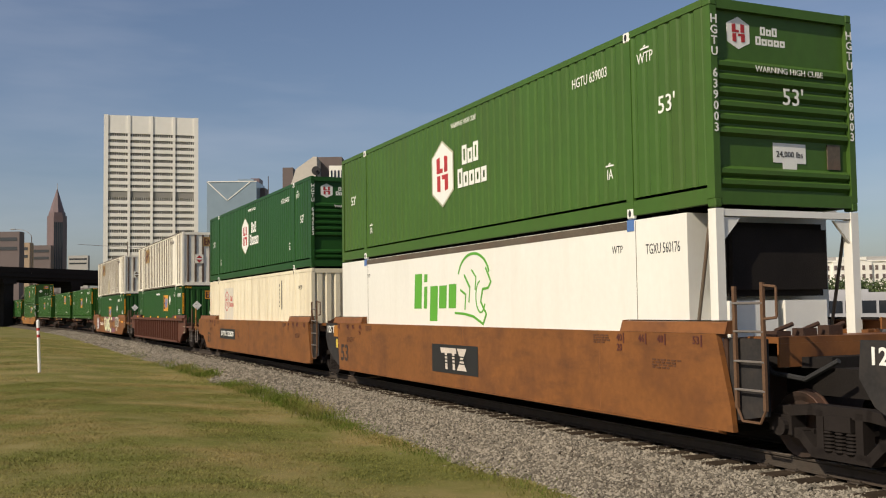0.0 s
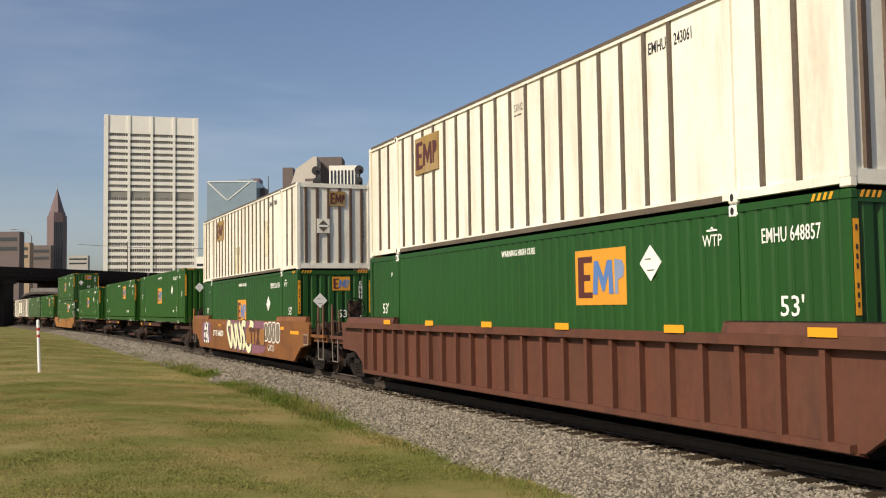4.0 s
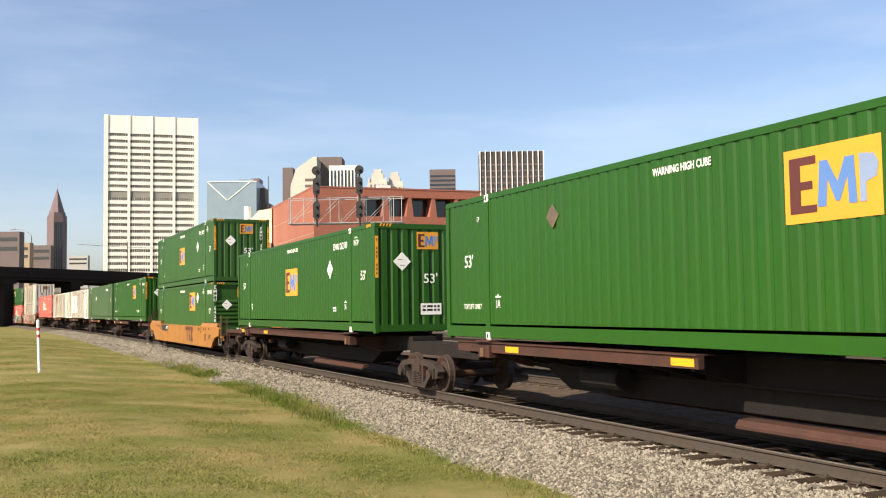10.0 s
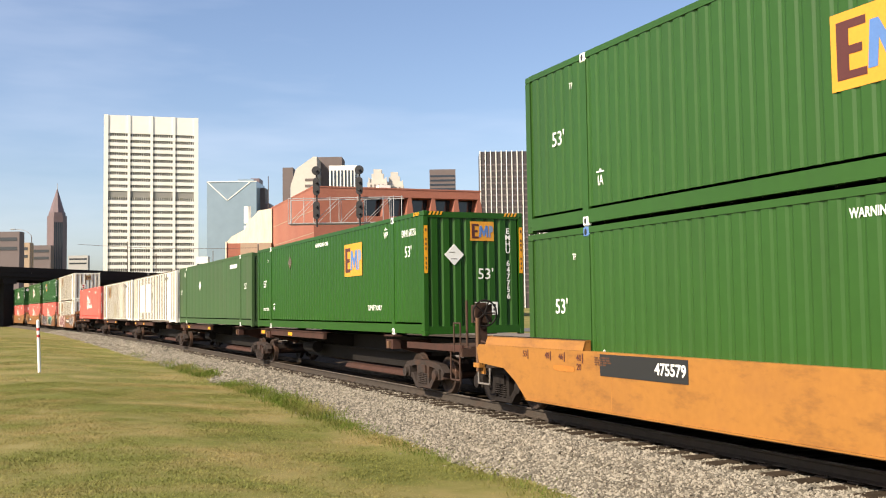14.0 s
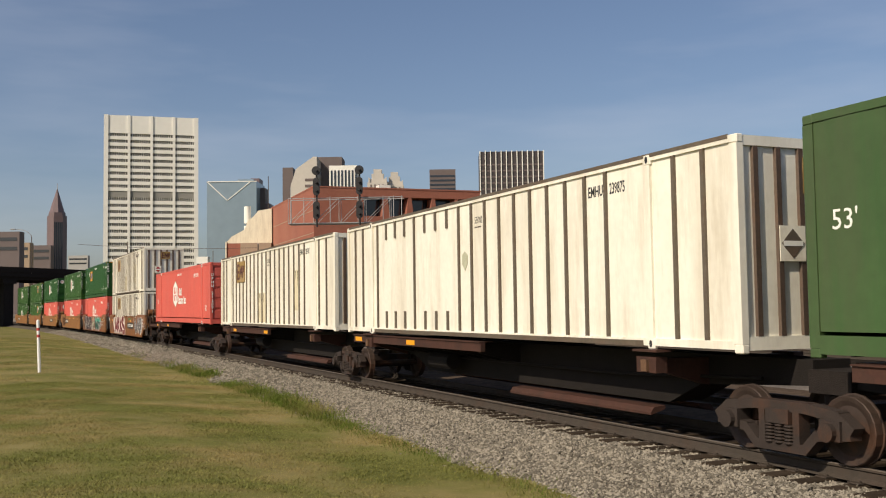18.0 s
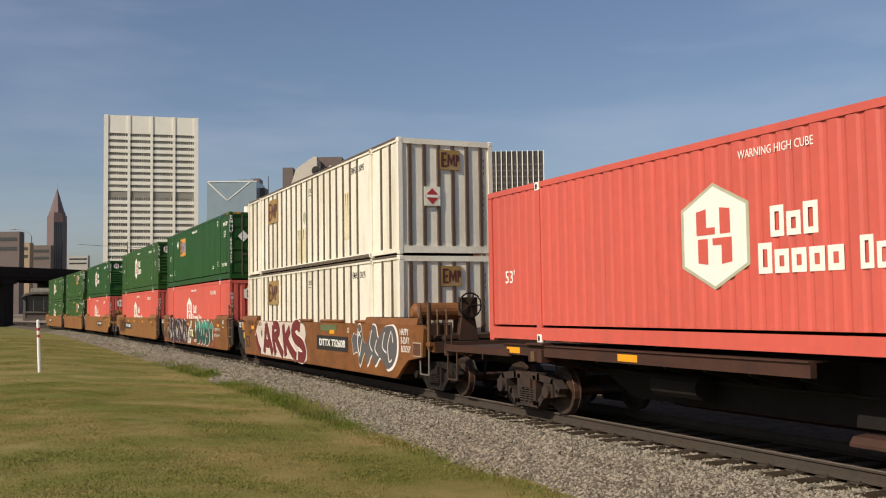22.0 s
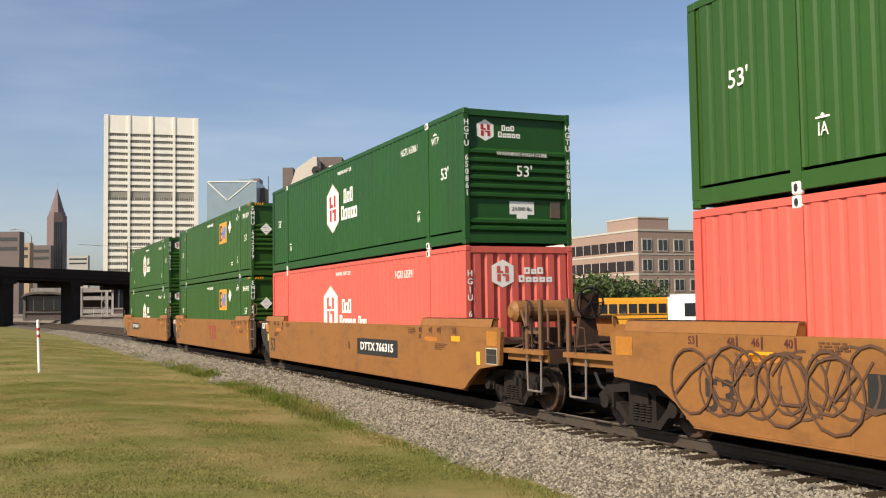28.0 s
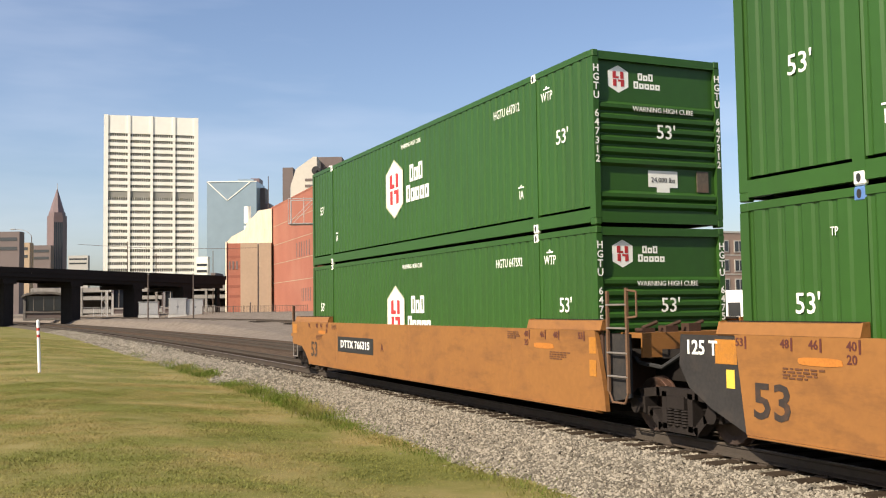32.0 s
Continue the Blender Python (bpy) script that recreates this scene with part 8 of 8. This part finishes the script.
band_paint(two_tone, (0.050, 0.255, 0.185), 1.10, 1.15)
faded_spray = mat("faded_brown_spray_paint", (0.085, 0.042, 0.022), 0.75, var=0.3, scale=3)
BROWN = "brown painted steel well car with deep sides"
for i, paint, fr, re, top in ((0, car_tan, "joint", "joint", 1.56), (1, car_brown, "joint", "joint", 1.56), (2, car_brown, "joint", "open", 1.56),
                              (14, car_brown, "open", "joint", 1.56), (15, car_brown, "joint", "joint", 1.56), (16, car_tan, "joint", "open", 1.56),
                              (17, car_tan, "open", "joint", 1.56), (18, car_tan, "joint", "joint", 1.56), (19, car_tan, "joint", "open", 1.56)):
    f, r = gaps(i)
    f, r = (f - 0.35 if fr == "open" else f), (r + 0.35 if re == "open" else r)
    car, near = well_car({14: "brown well car sprayed with maroon and grey lettering", 15: "brown well car sprayed with teal lettering"}.get(i, BROWN), "well%d" % i, paint, fr, re, top, f, r)
    ride(car, U[i])
    if i in (1,):
        decal("mark_ground", [rect(-1.15, 1.15, -0.30, 0.30)], ink_black, near, (-0.12, -1.474, 0.87))
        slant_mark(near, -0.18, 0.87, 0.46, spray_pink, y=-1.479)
        for k in range(3):
            decal("mark_line", [rect(-0.55, 0.62, 0.05 - k * 0.07, 0.075 - k * 0.07)], ink_black, near, (-0.12, -1.487, 0.87))
    if i in (2, 14, 16, 17, 19):
        text = {2: "DTTX 732820", 14: "DTTX 732608", 16: "DTTX 732608", 17: "DTTX 766315", 19: "DTTX 766315"}[i]
        number_plate_block(near, text, {2: -3.5, 14: 3.18, 16: -3.5, 17: 3.1, 19: -3.6}[i], 0.97, size=0.28)
    if i == 18:
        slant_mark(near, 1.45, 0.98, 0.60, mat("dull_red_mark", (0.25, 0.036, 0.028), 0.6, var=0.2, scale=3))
    words("53", 0.62, ink_stencil, near, (-7.40, -1.474, 0.72), bold=0.012, squeeze=1.12)
    if i not in (14, 15):
        yard_marks(near, 1, bright=paint is car_tan)
    yard_marks(near, -1, bright=paint is car_tan)
    if i in (2, 16, 17, 19):
        words("A" if i != 17 else "B", 0.30, ink_brown, near, ({2: -1.5, 16: -1.27, 17: 0.95, 19: -1.5}[i], -1.474, 0.96), name="stencil_letter")
    if i in (14, 15, 16, 17):
        reflectors(near, 1.30, [-6.6, -3.4, -0.6, 3.2, 6.6] if i != 17 else [7.9])
    if i == 14:
        decal("sprayed_ground", [flow([(-6.2, 1.0), (-5.6, 1.52), (-4.9, 1.54), (-3.0, 1.53), (-1.2, 1.53), (0.2, 1.5), (0.52, 1.2), (0.40, 0.9), (0.66, 0.6), (0.55, 0.33), (-0.5, 0.33), (-3.0, 0.33), (-5.3, 0.36)], 3)], spray_pink, near, (0, -1.4735, 0), "side", "pale sprayed ground")
        fat(near, [[(-6.0, 1.05), (-5.75, 0.72), (-5.30, 0.44)]], 0.26, spray_maroon, spray_white, 0.03)
        fat(near, [[(-4.48, 1.46), (-4.58, 0.95), (-4.72, 0.42)], [(-4.44, 1.46), (-4.02, 0.95), (-3.55, 0.44)], [(-4.60, 0.78), (-4.02, 0.74)]], 0.30, spray_maroon, spray_white, 0.03)
        fat(near, [[(-3.42, 1.40), (-3.46, 0.95), (-3.12, 0.44)], [(-3.45, 1.42), (-2.85, 1.40), (-2.74, 1.18), (-3.25, 1.02)], [(-3.15, 1.0), (-2.60, 0.68), (-2.15, 0.42)]], 0.30, spray_maroon, spray_white, 0.03)
        fat(near, [[(-2.12, 1.46), (-1.96, 0.92), (-1.78, 0.42)], [(-1.28, 1.32), (-1.58, 1.12), (-1.92, 0.95)], [(-1.75, 0.96), (-1.10, 0.62), (-0.52, 0.42)]], 0.32, spray_maroon, spray_white, 0.03)
        fat(near, [[(-0.10, 1.38), (-0.52, 1.46), (-0.92, 1.26), (-0.55, 1.0), (0.10, 0.86), (0.42, 0.62), (0.22, 0.44), (-0.28, 0.46)]], 0.34, spray_maroon, spray_white, 0.03)
        for z in (1.04, 1.16):
            brush("sprayed_line", flow([(-5.25, z + 0.12), (-5.15, z - 0.05), (-5.05, z + 0.05)]), 0.035, spray_black, near, (0, -1.479, 0))
        jag = [(4.98, 1.14), (5.18, 1.30), (5.42, 1.24), (5.52, 1.50), (5.70, 1.52), (5.86, 1.22), (6.05, 1.02), (6.35, 1.22), (6.58, 1.52), (6.86, 1.48), (7.02, 1.20), (7.40, 1.46), (7.78, 1.52), (8.10, 1.50), (8.30, 1.25), (8.28, 0.85), (8.0, 0.56), (7.62, 0.46), (7.36, 0.62), (7.12, 0.72), (6.78, 0.50), (6.55, 0.78), (6.20, 0.48), (6.02, 0.82), (5.64, 0.45), (5.45, 0.80), (5.12, 0.74)]
        decal("sprayed_outline", [[((a - 6.7) * 1.04 + 6.74, (c - 1.0) * 1.08 + 0.99) for a, c in flow(jag, 3)]], spray_white, near, (0, -1.474, 0), "side", "pale edge of a sprayed shape")
        decal("sprayed_fill", [flow(jag, 3)], spray_grey, near, (0, -1.479, 0), "side", "dark jagged sprayed shape")
        for pts in ([(5.52, 1.42), (5.48, 1.02), (5.64, 0.70)], [(5.86, 1.18), (5.72, 0.92), (5.64, 0.70)], [(6.58, 1.40), (6.42, 1.05), (6.62, 0.86)], [(6.95, 1.16), (6.80, 0.92), (7.05, 0.76)], [(7.5, 1.36), (7.34, 1.0), (7.62, 0.86)], [(7.95, 1.40), (7.72, 1.05), (7.80, 0.66), (7.98, 0.70)], [(8.0, 1.35), (8.08, 1.12)], [(5.50, 1.36), (5.72, 1.22)], [(5.72, 1.36), (5.50, 1.20)]):
            brush("sprayed_line", flow(pts, 4), 0.034, spray_white, near, (0, -1.486, 0))
        decal("faded_stencil", [rect(2.1, 3.63, 1.32, 1.50)], mat("faded_green_spray", (0.10, 0.13, 0.055), 0.7, var=0.4, scale=5), near, (0, -1.4735, 0), "side", "faded green overpainted patch")
        for k, text in enumerate(("HAPPY", "B-DAY", "BOOSY")):
            words(text, 0.23, spray_white, near, (8.78 + 0.05 * k, -1.478, 1.38 - 0.20 * k), name="sprayed_words", squeeze=0.80)
        words("12", 0.20, spray_white, near, (4.66, -1.478, 1.36), name="sprayed_words")
        for x0, x1 in ((-0.55, 0.95), (2.0, 3.95), (5.15, 5.95)):
            slab("guide_pad", (x0, x1, -1.47, -1.34, top + 0.002, top + 0.09), paint, near, bevel=0.03)
    if i == 15:
        decal("sprayed_ground", [flow([(-6.68, 0.9), (-6.5, 1.5), (-4.0, 1.53), (-1.4, 1.5), (-0.6, 1.35), (-0.5, 0.8), (-0.75, 0.34), (-3.0, 0.33), (-6.4, 0.36)], 3)], mat("maroon_haze_spray", (0.085, 0.020, 0.026), 0.7, var=0.3, scale=2), near, (0, -1.4735, 0), "side", "maroon sprayed ground")
        wild(near, -6.55, -0.75, 0.36, 1.50, spray_dark, spray_white, spray_pink, 21, -1.476)
        decal("sprayed_ground", [flow([(-0.72, 0.34), (-0.55, 0.95), (-0.2, 1.18), (0.2, 1.48), (0.45, 1.40), (0.30, 1.0), (0.32, 0.62), (0.15, 0.34)], 3)], spray_pink, near, (0, -1.4740, 0), "side", "pale sprayed block")
        for pts in ([(-0.5, 0.5), (-0.2, 0.85), (-0.35, 1.0)], [(0.1, 1.4), (0.25, 1.15), (0.05, 0.95), (0.15, 0.6)], [(-0.35, 0.4), (-0.1, 0.7)]):
            brush("sprayed_line", flow(pts), 0.05, spray_black, near, (0, -1.480, 0))
        decal("mark_ground", [rect(-0.12, 1.12, 0.62, 1.08)], ink_black, near, (0, -1.4742, 0))
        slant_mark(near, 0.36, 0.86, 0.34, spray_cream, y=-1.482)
        for k in range(4):
            a = k * math.pi / 4
            brush("sprayed_line", [(1.42 - 0.16 * math.cos(a), 1.18 - 0.28 * math.sin(a)), (1.42 + 0.16 * math.cos(a), 1.18 + 0.28 * math.sin(a))], 0.03, spray_white, near, (0, -1.476 - 0.001 * k, 0))
        words("GUILTY", 0.17, spray_white, near, (1.28, -1.478, 0.50), name="sprayed_words")
        decal("sprayed_ground", [flow([(1.30, 0.36), (1.42, 1.0), (1.60, 1.46), (3.0, 1.50), (5.3, 1.50), (5.85, 1.1), (5.9, 0.6), (5.5, 0.34), (3.0, 0.33)], 3)], mat("rose_spray_paint", (0.27, 0.060, 0.036), 0.7, var=0.35, scale=2, dirt=(0.19, 0.067, 0.02), amount=0.95, dscale=1.1, spread=(0.40, 0.60)), near, (0, -1.4735, 0), "side", "rose sprayed haze")
        fat(near, [[(1.76, 1.30), (1.82, 0.90), (1.88, 0.58)], [(1.76, 1.32), (2.18, 1.30), (2.26, 1.12), (1.88, 1.0)], [(1.88, 0.94), (2.36, 0.84), (2.38, 0.60), (1.92, 0.56)]], 0.34, two_tone, spray_white, 0.045)
        for cx in (2.94, 3.58):
            fat(near, [curve(cx, 0.94, 0.19, 0.36, 90, 460, 12)], 0.38, two_tone, spray_white, 0.045, -1.474 - 0.002 * (cx > 3))
            decal("sprayed_fill", [lobe(cx, 0.95, 0.11, 0.34, 0, random.Random(3), 12)], spray_pink, near, (0, -1.500, 0), "side", "pale gap in a sprayed letter")
        fat(near, [[(4.58, 1.30), (4.25, 1.32), (4.12, 1.14), (4.42, 0.95), (4.54, 0.70), (4.30, 0.54), (4.06, 0.58)]], 0.36, two_tone, spray_white, 0.045)
        fat(near, [[(4.84, 1.34), (4.94, 1.08), (5.14, 0.94)], [(5.38, 1.36), (5.18, 0.96), (5.30, 0.54)]], 0.36, two_tone, spray_white, 0.045)
        for z, x0, n in ((1.10, 5.68, 11), (0.84, 5.70, 11)):
            for k in range(n):
                brush("sprayed_line", [(x0 + k * 0.12, z + 0.08), (x0 + k * 0.12 + 0.03, z - 0.02), (x0 + k * 0.12 + 0.07, z + 0.05 * (k % 3 - 1))], 0.022, spray_white, near, (0, -1.474, 0))
        words("2ICE", 0.22, spray_white, near, (7.58, -1.476, 1.44), name="sprayed_words")
        decal("sprayed_line", [rect(7.35, 7.75, 1.22, 1.25)], spray_cream, near, (0, -1.474, 0))
    if i == 16:
        [scribble(near, -6.3 + dx, 0.98 + dz, 3.0 - dx, 0.9 - dz, faded_spray, 31 + k, y=-1.474 - 0.008 * k, width=0.034) for k, (dx, dz) in enumerate(((0, 0), (0.45, 0.08), (-0.4, -0.08)))]

f, r = gaps(3)
car3, near3 = well_car("dark brown well car with ribbed sides", "well3", car_dark, "open", "open", 1.56, f - 0.35, r + 0.35, ribs=True, brake=0)
ride(car3, U[3])
reflectors(near3, 1.62, [-6.0, -3.4, -0.6, 2.2, 5.2, 7.9], y=-1.62)
f, r = gaps(4)
car4, near4 = well_car("rust brown well car covered with sprayed lettering", "well4", car_brown, "open", "open", 1.56, f - 0.35, r + 0.35, brake=2)
ride(car4, U[4])
words("DTTX 646830", 0.36, ink_white, near4, (-3.8, -1.474, 0.95), bold=0.003)
for cx, cz, w, h, m in ((-7.0, 0.98, 0.75, 0.95, spray_purple), (-5.75, 1.2, 0.8, 0.5, spray_purple), (-5.6, 0.75, 0.5, 0.45, spray_purple)):
    decal("sprayed_ground", [lobe(cx, cz, w, h, 0, random.Random(int(cx * 10)))], m, near4, (0, -1.4735, 0), "side", "violet sprayed patch")
fat(near4, [[(-6.75, 0.5), (-6.7, 0.9), (-6.55, 1.35)], [(-6.3, 1.45), (-6.35, 1.0), (-6.25, 0.5)], [(-5.95, 1.4), (-6.0, 1.0), (-5.85, 0.48)]], 0.24, spray_white, spray_black, 0.05, what="white sprayed bar")
for pts in ([(-6.9, 1.1), (-6.6, 0.98), (-6.3, 1.05), (-6.0, 0.92)], [(-6.8, 0.72), (-6.4, 0.62), (-6.05, 0.70)], [(-6.5, 1.42), (-6.3, 1.2), (-6.1, 1.44)]):
    brush("sprayed_line", flow(pts), 0.075, spray_black, near4, (0, -1.499, 0))
brush("sprayed_line", flow([(-5.3, 1.3), (-5.0, 1.5), (-4.8, 1.25), (-4.5, 1.5), (-4.3, 1.25), (-4.0, 1.5), (-3.8, 1.22), (-3.5, 1.35), (-3.3, 1.22), (-2.8, 1.42), (-2.4, 1.40)]), 0.05, mat("ochre_line_spray", (0.30, 0.14, 0.05), 0.7, var=0.2), near4, (0, -1.475, 0), "side", "ochre sprayed scrawl")
decal("sprayed_ground", [flow([(-2.15, 1.1), (-1.9, 1.52), (0.5, 1.53), (2.6, 1.52), (4.3, 1.52), (4.45, 1.0), (4.3, 0.42), (2.0, 0.34), (-0.4, 0.36), (-1.2, 0.5)], 3)], spray_purple, near4, (0, -1.4735, 0), "side", "violet sprayed ground")
fat(near4, [[(-1.20, 1.40), (-1.62, 1.42), (-1.78, 1.15), (-1.35, 0.66), (-1.05, 0.52), (-0.92, 0.72), (-1.02, 1.35)], [(-1.0, 1.40), (-0.72, 0.95), (-0.30, 0.52), (-0.08, 0.70), (-0.25, 1.10), (-0.40, 1.42)], [(-0.10, 1.42), (0.18, 0.95), (0.55, 0.50), (0.80, 0.70), (0.66, 1.15), (0.40, 1.44)],
            [(1.50, 1.40), (1.08, 1.44), (0.92, 1.20), (1.26, 0.92), (1.28, 0.62), (1.02, 0.50)], [(1.48, 0.72), (1.86, 0.44), (2.25, 0.50), (2.38, 0.72)], [(2.20, 1.44), (2.60, 1.42), (2.80, 1.34)]], 0.25, spray_cream, spray_black, 0.05, what="cream sprayed letter stroke")
decal("painted_panel", [rect(1.64, 4.48, 0.68, 1.27)], mat("ochre_patch_paint", (0.27, 0.125, 0.035), 0.6, var=0.2, scale=2), near4, (0, -1.500, 0), "side", "ochre patch of newer paint")
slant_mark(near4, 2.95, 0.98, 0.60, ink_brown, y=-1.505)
lobes(near4, 5.42, 1.16, 0.80, 4, 0.55, mat("pale_grey_spray_paint", (0.19, 0.155, 0.11), 0.7, var=0.2, scale=2), spray_white, 43, 0.05, 0.045)
scribble(near4, 5.3, 0.62, 0.9, 0.22, spray_pink, 45, width=0.022)
reflectors(near4, 1.32, [-3.5, -1.0, 0.6, 2.2, 6.8])
reflectors(near4, 1.20, [8.3], w=0.5)
f, r = gaps(8)
car8, near8 = well_car("yellow painted well car with a dark slanted mark", "well8", car_yellow, "open", "open", 1.22, f - 0.35, r + 0.35, brake=0)
ride(car8, U[8])
put("brake_mast", stock("mast8", "brake_mast", grimy, lambda b: (prism(b, [(-0.34, 0.95), (0.34, 0.95), (0.14, 1.70), (-0.14, 1.70)], "x", -0.05, 0.05), box(b, -0.16, 0.16, -0.2, 0.2, 1.60, 2.0))), car8, pose(-9.1, 0.35, 0))
brake_wheel(car8, -9.34, 0.35, 1.82)
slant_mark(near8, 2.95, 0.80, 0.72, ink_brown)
words("475579", 0.24, ink_white, near8, (-3.7, -1.48, 1.02), bold=0.005)
decal("lettering_ground", [rect(-1.2, 1.0, -0.17, 0.17)], ink_black, near8, (-4.3, -1.474, 1.02))
words("53", 0.45, ink_black, near8, (6.95, -1.474, 0.70))
yard_marks(near8, -1, 1.10, bright=True)
yard_marks(near8, 1, 1.10, bright=True)
small_at(near8, 7.75, 0.80, 0.5, 4, ink_brown, -1.474)
small_at(near8, 2.2, 1.12, 0.6, 2, ink_brown, -1.474)

SPINE = "oxide red steel spine car under one container"
for i, fr, re in ((5, "open", "joint"), (6, "joint", "joint"), (7, "joint", "open"), (9, "open", "joint"), (10, "joint", "joint"), (11, "joint", "joint"), (12, "joint", "joint"), (13, "joint", "open")):
    f, r = gaps(i)
    ride(spine_car(SPINE, fr, re, f - 0.35 if fr == "open" else f, r + 0.35 if re == "open" else r, i % 2, 5.7 if i == 7 else 0.45), U[i])

load = {
    1: (reefer_box(), green_hexagon_box("hexa", olive_green, "HGTU 639003")),
    2: (cream_box(), green_hexagon_box("hexb", dark_green, "HGTU 644553")),
    3: (green_square_box("sqa", dark_green, "upright", "EMHU 648857", "b"), post_box("posta", "EMHU 243061")),
    4: (green_square_box("sqb", dark_green, "upright", "EMHU 261767"), post_box("postb", "EMHU 234880")),
    8: (green_square_box("sqc", green, "lying", "EMHU 642810", "b"), green_square_box("sqd", green, "upright", "EMHU 260995")),
    14: (post_box("postc", "EMHU 243195"), post_box("postda", "EMHU 260995", faded=True)),
    15: (red_box("reda", "upright", "HGIU 637602"), green_square_box("sqe", dark_green, "doors", "EMHU 650459", "d", mark=(-3.1, 2.03))),
    16: (red_box("redb", "upright", "HGIU 535100"), green_hexagon_box("hexc", green, "HGTU 650861")),
    17: (red_box("redc", "upright", "HGIU 635991"), green_hexagon_box("hexd", dark_green, "HGTU 650861")),
    18: (green_square_box("sqf", green, "lying", "EMHU 646192", "b"), green_square_box("sqg", green, "lying", "EMHU 642379", "b")),
    19: (green_hexagon_box("hexe", green, "HGTU 647592", True), green_hexagon_box("hexf", green, "HGTU 647312")),
}
for i, (lower, upper) in load.items():
    ride(lower, U[i], LOW)
    ride(upper, U[i], HIGH)
ride(green_square_box("sqh", bright_green, "upright", "EMHU 262774"), U[5], DECK)
ride(green_square_box("sqi", bright_green, "upright", "EMHU 664177", "c"), U[6], DECK)
ride(green_square_box("sqj", bright_green, "upright", "EMHU 262180"), U[7], DECK)
ride(green_square_box("sqk", bright_green, "upright", "EMHU 647756", "c", mark=(3.05, 2.0)), U[9], DECK)
ride(plain_green_box(), U[10], DECK)
ride(post_box("poste", "EMHU 239875", True), U[11], DECK)
ride(post_box("postf", "EMHU 234107", faded=True), U[12], DECK)
ride(red_box("redd", "doors", "UPHU 212071", True), U[13], DECK)


# ---- what moves: the train's cars and boxes along the line, the wheels on their axles ----
def motions():
    times = [k * 0.5 for k in range(65)]
    for ob, u, z in MOVERS:
        walk(ob, [(t, line_pose(u + run(t), 0, z)) for t in times])
    for s, sets in WHEELSETS.items():
        rows = [(k / FPS, pose(s * AXLE, 0, WHEEL_R) @ Matrix.Rotation((run(k / FPS) - run(0)) / WHEEL_R, 4, "Y")) for k in range(32 * FPS + 1)]
        walk(sets[0], rows)
        keys = sets[0].animation_data
        for ob in sets[1:]:
            ob.rotation_mode = "QUATERNION"
            ob.animation_data_create()
            ob.animation_data.action = keys.action
            ob.animation_data.action_slot = keys.action_slot


motions()
